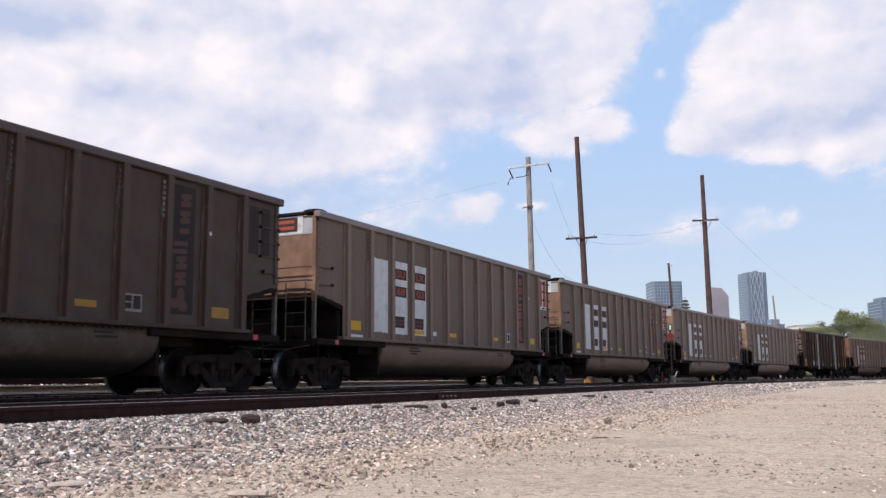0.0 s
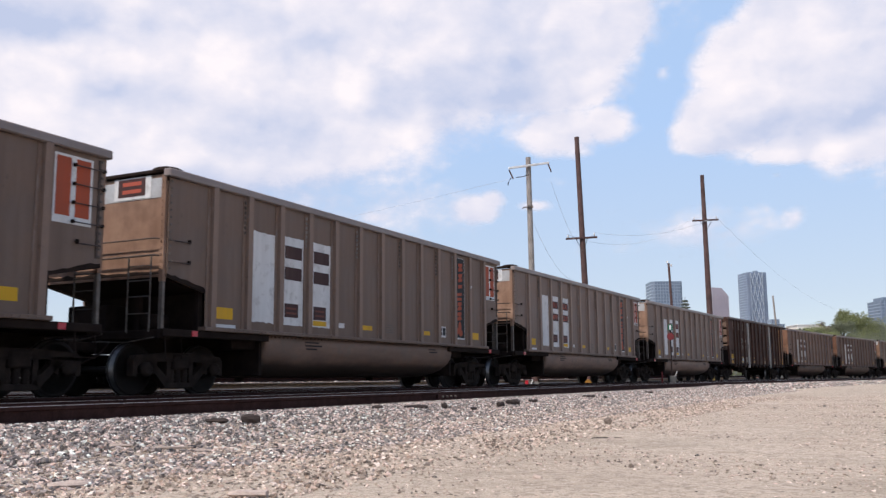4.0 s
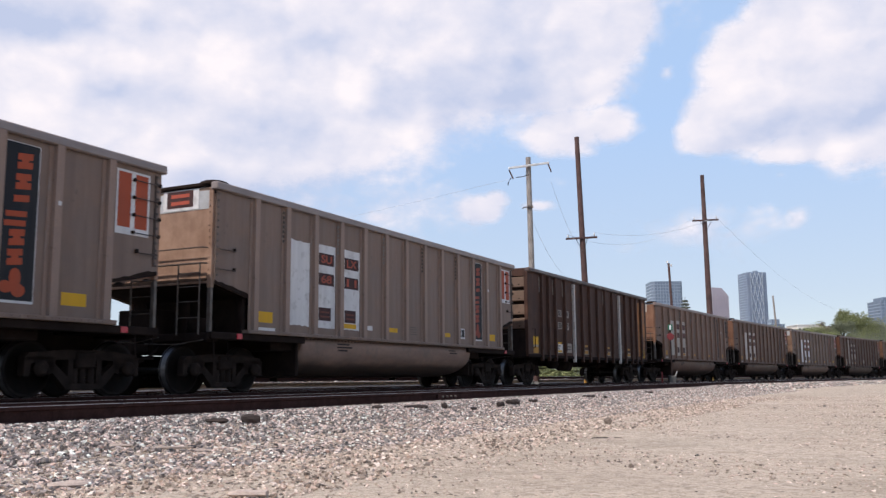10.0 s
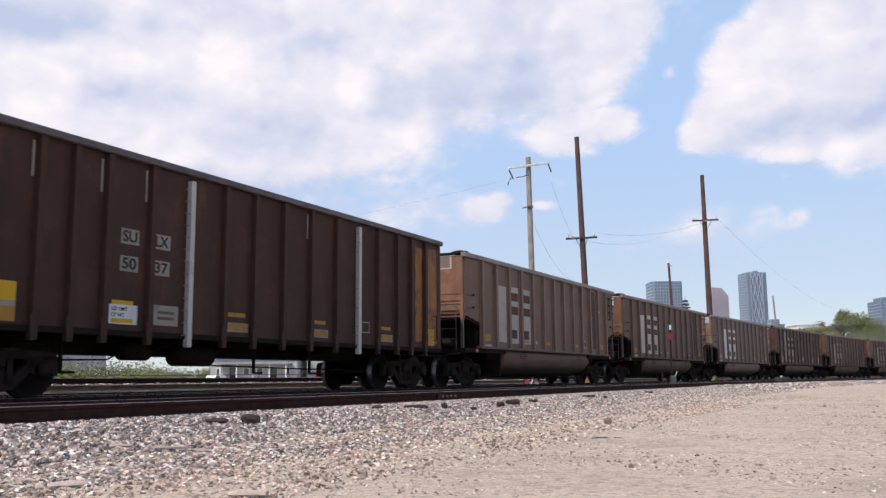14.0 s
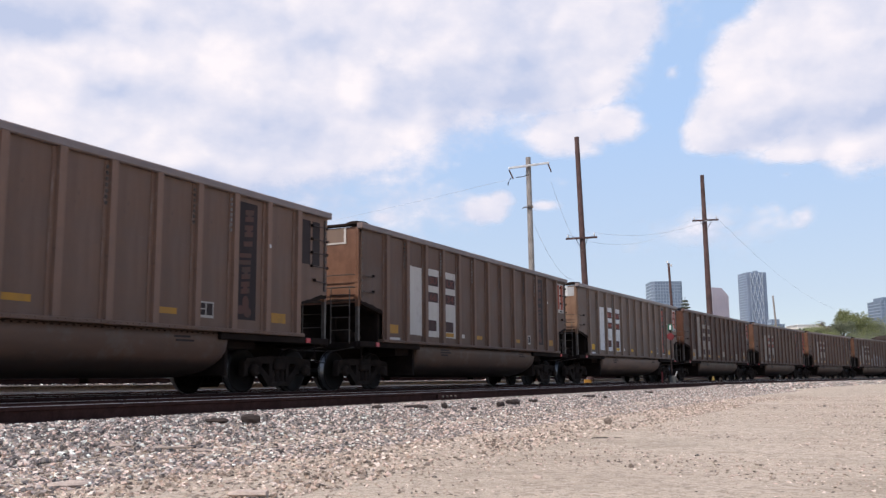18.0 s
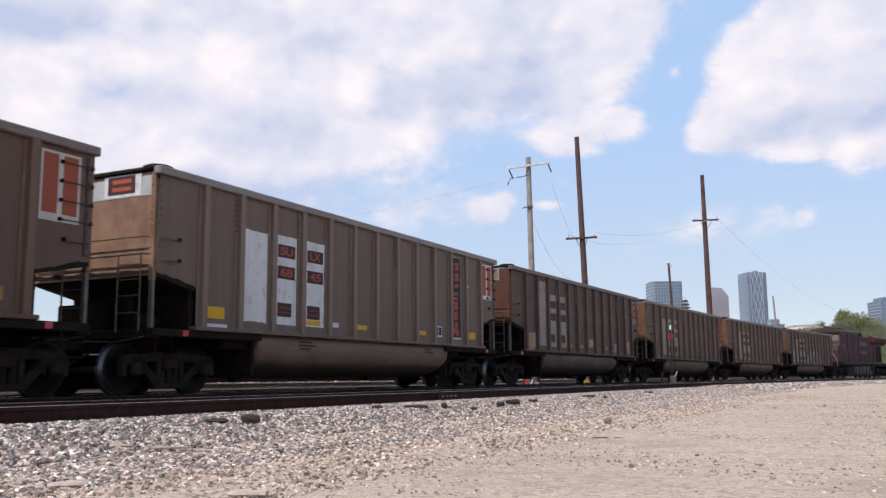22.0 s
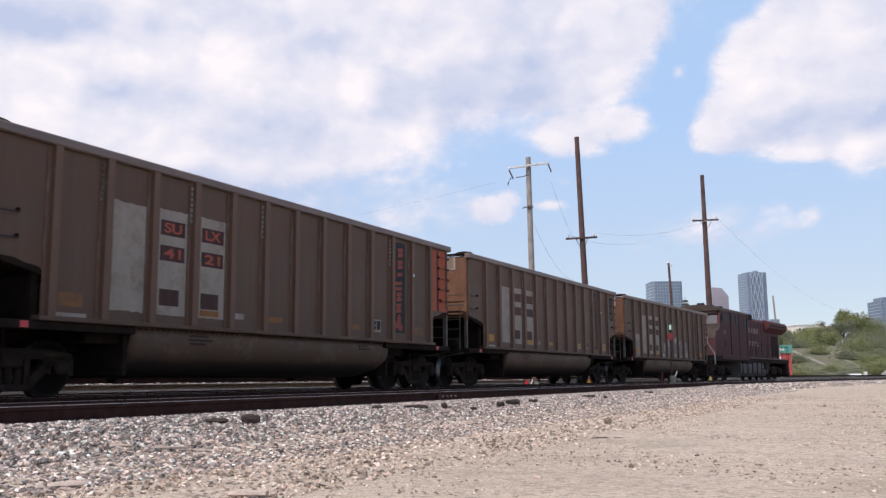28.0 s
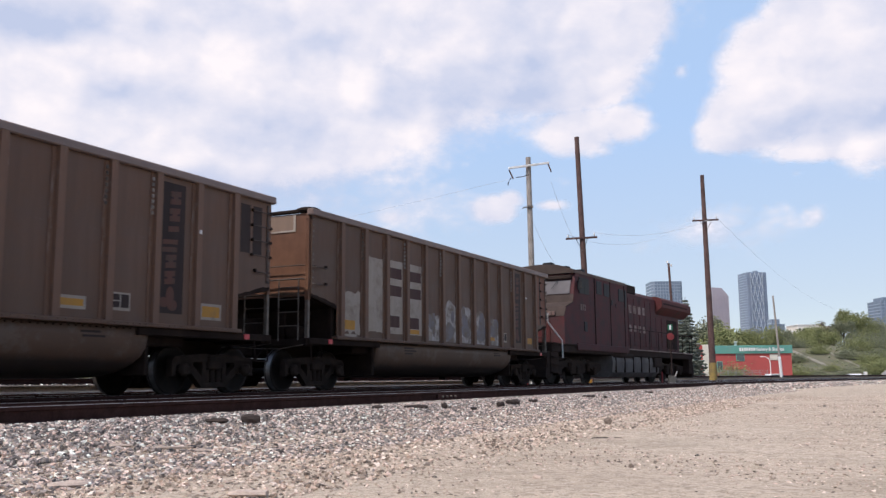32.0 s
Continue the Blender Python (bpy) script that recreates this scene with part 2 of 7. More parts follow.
BALLAST = stone_mat("grey_crushed_stone", ((0.473, 0.392, 0.351), (0.237, 0.202, 0.184), (0.687, 0.549, 0.479), (0.296, 0.252, 0.223), (0.892, 0.885, 0.801), (0.147, 0.129, 0.120), (0.615, 0.431, 0.356), (0.332, 0.274, 0.245), (0.201, 0.174, 0.155), (0.781, 0.616, 0.534), (0.101, 0.087, 0.084)))
GRAVEL = stone_mat("tan_gravel", ((0.616, 0.482, 0.381), (0.418, 0.318, 0.247), (0.902, 0.742, 0.628), (0.286, 0.217, 0.165), (0.660, 0.482, 0.386), (0.187, 0.143, 0.113)))
BED = plain("oily_ballast_fines", (0.13, 0.112, 0.10), (0.075, 0.065, 0.058), 6, 0.95, bump=0.8, fine=45, dist=0.02)
WOOD = plain("brown_pole_wood", (0.105, 0.054, 0.046), (0.06, 0.034, 0.031), 2.5, 0.85, bump=0.4, fine=18)
WOODG = plain("grey_weathered_pole_wood", (0.34, 0.30, 0.27), (0.22, 0.19, 0.17), 2.5, 0.85, bump=0.4, fine=18)
PORCELAIN = plain("white_painted_steel", (0.78, 0.77, 0.76), (0.6, 0.58, 0.56), 4, 0.4)
WIRE = plain("grey_weathered_wire", (0.58, 0.60, 0.64), (0.52, 0.54, 0.58), 4, 0.5)

# ---- building helpers ----
class Shape:
    """Collects faces for one mesh."""

    def __init__(self):
        self.v, self.f, self.s = [], [], []

    def add(self, verts, faces, smooth=False):
        o = len(self.v)
        self.v += [tuple(p) for p in verts]
        self.f += [tuple(i + o for i in f) for f in faces]
        self.s += [smooth] * len(faces)
        return self

    def box(self, x0, x1, y0, y1, z0, z1, c=0.0, m=None):
        c = min(c, (x1 - x0) * 0.45, (y1 - y0) * 0.45, (z1 - z0) * 0.45)
        if c <= 0:
            vs = [(x, y, z) for x in (x0, x1) for y in (y0, y1) for z in (z0, z1)]
            fs = [(0, 1, 3, 2), (4, 6, 7, 5), (0, 4, 5, 1), (2, 3, 7, 6), (0, 2, 6, 4), (1, 5, 7, 3)]
        else:
            vs, fs, at = [], [], {}
            for i, sx in enumerate((x0, x1)):
                for j, sy in enumerate((y0, y1)):
                    for k, sz in enumerate((z0, z1)):
                        ix, iy, iz = sx + (c, -c)[i], sy + (c, -c)[j], sz + (c, -c)[k]
                        for a, p in enumerate(((sx, iy, iz), (ix, sy, iz), (ix, iy, sz))):
                            at[i, j, k, a] = len(vs)
                            vs.append(p)
            for e in (0, 1):
                q = [(0, 0), (1, 0), (1, 1), (0, 1)]
                w = q if e else q[::-1]
                fs.append([at[e, j, k, 0] for j, k in w])
                fs.append([at[i, e, k, 1] for k, i in w])
                fs.append([at[i, j, e, 2] for i, j in w])
            for a in (0, 1):
                for b in (0, 1):
                    for p, r, key in ((1, 2, 0), (0, 2, 1), (0, 1, 2)):
                        def g(t, which):
                            idx = [a, b]
                            idx.insert(key, t)
                            return at[(*idx, which)]
                        face = [g(0, p), g(1, p), g(1, r), g(0, r)]
                        fs.append(face if (a + b + (key == 1)) % 2 == 0 else face[::-1])
            for i in (0, 1):
                for j in (0, 1):
                    for k in (0, 1):
                        t = [at[i, j, k, a] for a in (0, 1, 2)]
                        fs.append(t if (i + j + k) % 2 else t[::-1])
        if m is not None:
            vs = [m @ Vector(p) for p in vs]
        return self.add(vs, fs)

    def tube(self, pts, r, n=6, r2=None, caps=True):
        """A round bar along a line of points."""
        pts = [Vector(p) for p in pts]
        rings = []
        for i, p in enumerate(pts):
            d = (pts[min(i + 1, len(pts) - 1)] - pts[max(i - 1, 0)]).normalized()
            a = d.cross(Vector((0, 0, 1)) if abs(d.z) < 0.9 else Vector((1, 0, 0))).normalized()
            b = d.cross(a)
            rr = r if r2 is None else r + (r2 - r) * i / (len(pts) - 1)
            rings.append([p + (a * math.cos(2 * math.pi * k / n) + b * math.sin(2 * math.pi * k / n)) * rr for k in range(n)])
        vs = [q for ring in rings for q in ring]
        fs = [(i * n + k, i * n + (k + 1) % n, (i + 1) * n + (k + 1) % n, (i + 1) * n + k) for i in range(len(pts) - 1) for k in range(n)]
        self.add(vs, fs, n > 5)
        if caps:
            self.add(rings[0], [tuple(range(n))[::-1]])
            self.add(rings[-1], [tuple(range(n))])
        return self

    def prism(self, poly, axis, a, b):
        """A flat outline drawn out along an axis: 'x' takes (y, z), 'y' takes (x, z), 'z' takes (x, y)."""
        def p(q, t):
            return {"x": (t, q[0], q[1]), "y": (q[0], t, q[1]), "z": (q[0], q[1], t)}[axis]
        n = len(poly)
        vs = [p(q, a) for q in poly] + [p(q, b) for q in poly]
        fs = [(i, (i + 1) % n, n + (i + 1) % n, n + i) for i in range(n)] + [tuple(range(n))[::-1], tuple(range(n, 2 * n))]
        return self.add(vs, fs)

    def lathe(self, prof, n, centre=(0, 0, 0), axis="y"):
        """A turned body; prof holds (place along the axis, radius)."""
        vs = []
        for t, r in prof:
            for k in range(n):
                c, s = r * math.cos(2 * math.pi * k / n), r * math.sin(2 * math.pi * k / n)
                q = {"y": (c, t, s), "x": (t, c, s), "z": (c, s, t)}[axis]
                vs.append((centre[0] + q[0], centre[1] + q[1], centre[2] + q[2]))
        m = len(prof)
        fs = [(i * n + k, i * n + (k + 1) % n, (i + 1) * n + (k + 1) % n, (i + 1) * n + k) for i in range(m - 1) for k in range(n)]
        self.add(vs, fs, True)
        self.add(vs[:n], [tuple(range(n))])
        return self.add(vs[-n:], [tuple(range(n))])

    def loft(self, rings, closed=True, smooth=True, caps=True):
        n = len(rings[0])
        vs = [p for r in rings for p in r]
        last = n if closed else n - 1
        self.add(vs, [(i * n + k, i * n + (k + 1) % n, (i + 1) * n + (k + 1) % n, (i + 1) * n + k) for i in range(len(rings) - 1) for k in range(last)], smooth)
        if caps:
            self.add(rings[0], [tuple(range(n))[::-1]])
            self.add(rings[-1], [tuple(range(n))])
        return self

    def mesh(self, name, *mats):
        me = bpy.data.meshes.new(name)
        me.from_pydata(self.v, [], self.f)
        me.polygons.foreach_set("use_smooth", self.s)
        for m in mats:
            me.materials.append(m)
        bm = bmesh.new()
        bm.from_mesh(me)
        bmesh.ops.recalc_face_normals(bm, faces=bm.faces)
        bm.to_mesh(me)
        bm.free()
        return me


def part(name, shape, material, parent, label=""):
    """One mesh under a thing or a part. shape: a Shape or a mesh."""
    me = shape if isinstance(shape, bpy.types.Mesh) else shape.mesh(name, material)
    ob = new(name, me)
    ob.parent = parent
    return tagged(ob, label)


def thing(name, m=None, label="", category="", group="", kind=""):
    ob = new(name)
    ob.empty_display_size = 0.2
    if m is not None:
        ob.matrix_basis = m
    return tagged(ob, label, category, group, kind)


def solid(name, shape, material, label="", category="", group="", kind="", m=None):
    ob = new(name, shape.mesh(name, material))
    if m is not None:
        ob.matrix_basis = m
    return tagged(ob, label, category, group, kind)


def lettered(text, size, material):
    """The mesh of a word, lying in the x-z plane and facing -y, its lower left corner at the origin."""
    cu = bpy.data.curves.new("word", "FONT")
    cu.body, cu.size, cu.extrude, cu.offset = text, size, 0.002, 0.018
    ob = new("word", cu)
    bpy.context.view_layer.update()
    me = bpy.data.meshes.new_from_object(ob.evaluated_get(bpy.context.evaluated_depsgraph_get()))
    bpy.data.objects.remove(ob)
    me.transform(Matrix.Rotation(math.pi / 2, 4, "X"))
    me.materials.clear()
    me.materials.append(material)
    return me


def spot(s, u, z=0.0, turn=0.0, tilt=0.0):
    """A pose on the ground: s metres along the straight track line, u metres from the camera towards it."""
    p = AHEAD * s + ASIDE * u
    return pose(p.x, p.y, z, tilt, 0, 90 - math.degrees(PHI) + turn)

# ---- ground and tracks ----
def ground_z(s, u):
    """Height of the ground: a low ballast shoulder that falls towards the dirt yard."""
    if 20.4 < u < 23.2:
        z = 0.15
    elif u >= 7.3:
        z = -0.185
    elif u >= 4.6:
        k = (7.3 - u) / 2.7
        z = -0.185 - 0.235 * (k * k * (3 - 2 * k))
    else:
        z = -0.42
    return z


def flat_place(s, u):
    """World place at s along the bent line, u from the camera's side."""
    x, y, h = line(s, u)
    return x, y


def ground():
    us = [-4000, -1500, -600, -200, -80, -30, -12, -5, 0, 2, 3, 3.8] + [4.4 + 0.22 * i for i in range(16)] + [8.2, 9.2, 10.6, 15.2, 17.5, 19.3, 20.2, 20.6, 23.0, 23.5, 26, 40, 80, 200, 600, 1800, 4500]
    ss = [-4500, -1500, -400, -100, -30] + [-12 + 1.5 * i for i in range(60)] + [85 + 8 * i for i in range(12)] + [200, 300, 500]
    vs, fs = [], []
    for s in ss:
        for u in us:
            e = (max(min(s, 190) - BEND, 0)) / RADIUS
            if -20 <= u <= 90:
                x, y = flat_place(min(s, 190), u)
            else:
                x, y, _ = line(min(s, 190), max(min(u, 90), -20))
                side = ASIDE.copy()
                side.rotate(Euler((0, 0, -e)))
                k = u - max(min(u, 90), -20)
                x, y = x + side.x * k, y + side.y * k
            if s > 190:
                ahead = AHEAD.copy()
                ahead.rotate(Euler((0, 0, -e)))
                k = (s - 190) * (12 if s > 400 else 3)
                x, y = x + ahead.x * k, y + ahead.y * k
            z = ground_z(s, u)
            if 0 <= s <= 60 and 4.2 < u < 7.4:
                z += 0.02 * noise.noise(Vector((s * 1.7, u * 2.1, 3)))
            elif -12 <= s <= 60 and -5 <= u <= 4.4:
                z += 0.03 * noise.noise(Vector((s * 0.5, u * 0.9, 8)))
            if u in (20.6, 23.0):
                z = 0.15
            if u >= 26:
                z = 0.0
            vs.append((x, y, z))
    n = len(us)
    sh = Shape().add(vs, [(i * n + j, i * n + j + 1, (i + 1) * n + j + 1, (i + 1) * n + j) for i in range(len(ss) - 1) for j in range(n - 1)])
    return solid("ground", sh, GROUND, "tan gravelly dirt yard sloping up to the tracks", "ground", kind="structure")


ground()


def strip(name, u0, u1, z, s0, s1, material, label):
    """A thin bed laid along the line, with an uneven edge."""
    sh, rows = Shape(), []
    s = s0
    while s <= s1:
        row = []
        for i in range(9):
            u = u0 + (u1 - u0) * i / 8
            if i in (0, 8):
                u += 0.12 * noise.noise(Vector((s * 0.9, u0, i)))
            x, y = flat_place(s, u)
            zz = max(ground_z(s, u), z - 0.3) + 0.012 if u < 8 else z
            row.append((x, y, zz - (0.02 if i == 0 else 0)))
        rows.append(row)
        s += 1.0
    sh.loft(rows, closed=False, smooth=True, caps=False)
    return solid(name, sh, material, label, "ballast", kind="structure")


strip("ballast_bed_1", 5.6, 15.6, -0.172, -25, 190, BED, "grey crushed stone bed under the two front tracks")
strip("ballast_bed_2", 15.7, 19.6, -0.175, -25, 190, BED, "grey crushed stone bed under the third track")
strip("ballast_bed_3", 20.3, 23.3, 0.165, -25, 190, BED, "raised pale stone bed under the back track")

HEAD = [(-0.036, 0), (-0.036, -0.035), (-0.009, -0.05), (-0.009, -0.145), (-0.07, -0.16), (-0.07, -0.17), (0.07, -0.17), (0.07, -0.16), (0.009, -0.145), (0.009, -0.05), (0.036, -0.035), (0.036, 0)]


def track(name, off, base, label, ties=(0, 0)):
    tr = thing(name, None, label, "railway track", kind="structure")
    for side in (-0.753, 0.753):
        rings, tops = [], []
        s = -30.0
        while s < 190:
            x, y, h = line(s, off + side)
            m = pose(x, y, base, 0, 0, h)
            rings.append([m @ Vector((0, a, b)) for a, b in HEAD])
            tops.append([m @ Vector((0, a, b)) for a, b in ((-0.030, 0.0), (-0.022, 0.004), (0.022, 0.004), (0.030, 0.0))])
            s += 2.0
        rail = part("rail", Shape().loft(rings, smooth=False), STEEL, tr)
        part("running_surface", Shape().loft(tops, closed=False, smooth=False, caps=False), RAILTOP, rail, "worn bright rail head")
    wood = Shape().box(-0.115, 0.115, -1.3, 1.3, -0.35, -0.165, 0.012).mesh("tie", TIE)
    for i in range(*ties):
        x, y, h = line(i * 0.53, off)
        t = part("tie", wood, TIE, tr)
        t.matrix_basis = pose(x, y, base, 0, 0, h + random.uniform(-1, 1))
    return tr


track("track_1", 8.69, 0.0, "rusty steel siding rails on wooden ties", (-6, 100))
track("track_2", 12.98, 0.0, "rusty steel rails on wooden ties under the train", (-4, 60))
track("track_3", 17.5, 0.0, "rusty steel rails behind the train")
track("track_4", 21.8, 0.345, "rusty steel rails on a raised bed behind the train")


# loose stones: a joined carpet, finer towards the dirt
def stones(name, count, s0, s1, pick, size, material, label, thick=0.7):
    rng = np.random.default_rng(len(name) + count)
    chip = np.array([(-1, -1, -1), (1, -1, -1), (1, 1, -1), (-1, 1, -1), (-1, -1, 1), (1, -1, 1), (1, 1, 1), (-1, 1, 1)], float) * 0.72
    tri = np.array([(0, 2, 1), (0, 3, 2), (4, 5, 6), (4, 6, 7), (0, 1, 5), (0, 5, 4), (1, 2, 6), (1, 6, 5), (2, 3, 7), (2, 7, 6), (3, 0, 4), (3, 4, 7)])
    vs, fs = [], []
    for i in range(count):
        s = s0 + (s1 - s0) * rng.random() ** 1.35
        u = pick(rng)
        x, y = flat_place(s, u)
        r = size * (0.55 + 0.9 * rng.random() ** 2)
        v = chip * (0.45 + 0.85 * rng.random((8, 3))) * (r * np.array([1.0 + 0.5 * rng.random(), 0.8 + 0.4 * rng.random(), thick]))
        a, b = rng.random(2) * 6.283
        ca, sa, cb, sb = math.cos(a), math.sin(a), math.cos(b) * 0.35, math.sin(b) * 0.35
        v = v @ np.array([(ca, sa, 0), (-sa, ca, 0), (0, 0, 1)])
        v[:, 2] += v[:, 0] * cb + v[:, 1] * sb
        v += (x, y, max(ground_z(s, u), -0.5) + (0.012 if u > 5.6 else 0) + r * 0.25)
        fs.append(tri + 8 * i)
        vs.append(v)
    me = bpy.data.meshes.new(name)
    me.from_pydata(np.concatenate(vs).tolist(), [], np.concatenate(fs).tolist())
    me.materials.append(material)
    return tagged(new(name, me), label, "stones", kind="stuff")


stones("ballast_stones", 84000, 1.5, 45, lambda r: 7.85 - 3.2 * r.random() ** 1.15, 0.0165, BALLAST, "loose grey crushed stone along the siding rail")
stones("ballast_stones", 9000, 40, 120, lambda r: 7.85 - 2.6 * r.random(), 0.05, BALLAST, "loose grey crushed stone along the siding rail")
stones("gravel", 18000, 1.0, 30, lambda r: 5.5 - 2.3 * r.random() ** 1.5, 0.015, GRAVEL, "small tan gravel strewn on the dirt", 0.6)
stones("grit", 30000, 0.5, 34, lambda r: 5.0 - 7.0 * r.random(), 0.0085, GRAVEL, "scattered grit on the dirt yard", 0.6)
stones("ballast_stones", 4000, -5, 60, lambda r: 20.2 + 3.0 * r.random(), 0.035, BALLAST, "sunlit crushed stone of the back track")

# ---- the train ----
LONG, TOP, SIDE = 14.85, 4.0, 1.58
POSTS = [1.23 + 1.034 * i for i in range(13)]
movers, rollers = [], []


def treaded(sh, r):
    """A wheelset's mesh, its running faces polished."""
    me = sh.mesh("wheelset", WHEEL, TREAD)
    for p in me.polygons:
        c = p.center
        if abs(p.normal.y) < 0.5 and math.hypot(c.x, c.z) > r:
            p.material_index = 1
    return me


def truck(parent, x, name="truck"):
    """A two-axle freight truck; its wheelsets turn."""
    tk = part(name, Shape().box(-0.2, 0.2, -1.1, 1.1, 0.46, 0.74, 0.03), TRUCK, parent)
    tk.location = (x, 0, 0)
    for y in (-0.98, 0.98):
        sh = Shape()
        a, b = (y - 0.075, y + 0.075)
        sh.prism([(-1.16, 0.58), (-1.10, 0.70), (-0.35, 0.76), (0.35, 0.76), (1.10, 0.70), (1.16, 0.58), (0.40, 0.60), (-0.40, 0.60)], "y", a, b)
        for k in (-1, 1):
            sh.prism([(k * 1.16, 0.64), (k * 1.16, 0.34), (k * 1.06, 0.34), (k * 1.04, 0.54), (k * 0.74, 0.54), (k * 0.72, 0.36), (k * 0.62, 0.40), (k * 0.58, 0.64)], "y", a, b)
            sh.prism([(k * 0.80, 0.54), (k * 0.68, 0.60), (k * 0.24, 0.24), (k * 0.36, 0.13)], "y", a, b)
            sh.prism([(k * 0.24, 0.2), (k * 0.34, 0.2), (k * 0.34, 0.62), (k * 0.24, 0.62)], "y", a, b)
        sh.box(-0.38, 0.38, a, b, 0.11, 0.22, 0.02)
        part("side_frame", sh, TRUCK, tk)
        out = y - 0.09 if y < 0 else y + 0.09
        for bx in (-0.89, 0.89):
            part("bearing_cap", Shape().lathe([(0, 0.13), (0.05, 0.13), (0.09, 0.08)] if y > 0 else [(0, 0.13), (-0.05, 0.13), (-0.09, 0.08)], 14, (bx, out, 0.457)), TRUCK, tk)
        for bx in (-0.17, 0.0, 0.17):
            part("spring", Shape().lathe([(0.22, 0.06), (0.27, 0.075), (0.32, 0.06), (0.37, 0.075), (0.42, 0.06), (0.46, 0.07)], 10, (bx, y, 0), "z"), TRUCK, tk)
    part("brake_beam", Shape().tube([(-0.42, -0.7, 0.36), (-0.42, 0.7, 0.36)], 0.035, 6).tube([(0.42, -0.7, 0.36), (0.42, 0.7, 0.36)], 0.035, 6), TRUCK, tk)
    for bx in (-0.89, 0.89):
        sh = Shape().lathe([(-1.0, 0.07), (1.0, 0.07)], 10)
        for y, k in ((-0.715, -1), (0.715, 1)):
            sh.lathe([(y + 0.065 * k, 0.40), (y + 0.06 * k, 0.457), (y - 0.05 * k, 0.462), (y - 0.055 * k, 0.487), (y - 0.075 * k, 0.487), (y - 0.08 * k, 0.40), (y - 0.02 * k, 0.36), (y - 0.02 * k, 0.18), (y - 0.07 * k, 0.12)], 28)
            sh.lathe([(y + 0.065 * k, 0.40), (y + 0.02 * k, 0.36), (y + 0.03 * k, 0.2), (y + 0.085 * k, 0.13), (y + 0.085 * k, 0.05)], 28)
        ws = part("wheelset", treaded(sh, 0.44), WHEEL, tk)
        ws.location = (bx, 0, 0.457)
    return tk


def coupler(parent, x, way):
    sh = Shape().box(min(x, x + 0.5 * way), max(x, x + 0.5 * way), -0.09, 0.09, 0.78, 0.95, 0.02)
    e = x + 0.5 * way
    sh.prism([(e, -0.14), (e + 0.22 * way, -0.16), (e + 0.24 * way, -0.02), (e + 0.14 * way, 0.02), (e + 0.17 * way, 0.15), (e, 0.14)], "z", 0.74, 1.0)
    part("coupler", sh, BLACK, parent)
    hose = Shape().tube([(x, -0.35, 0.9), (x + 0.2 * way, -0.33, 0.72), (x + 0.45 * way, -0.2, 0.55), (x + 0.66 * way, -0.08, 0.6)], 0.025, 6)
    part("air_hose", hose, BLACK, parent)


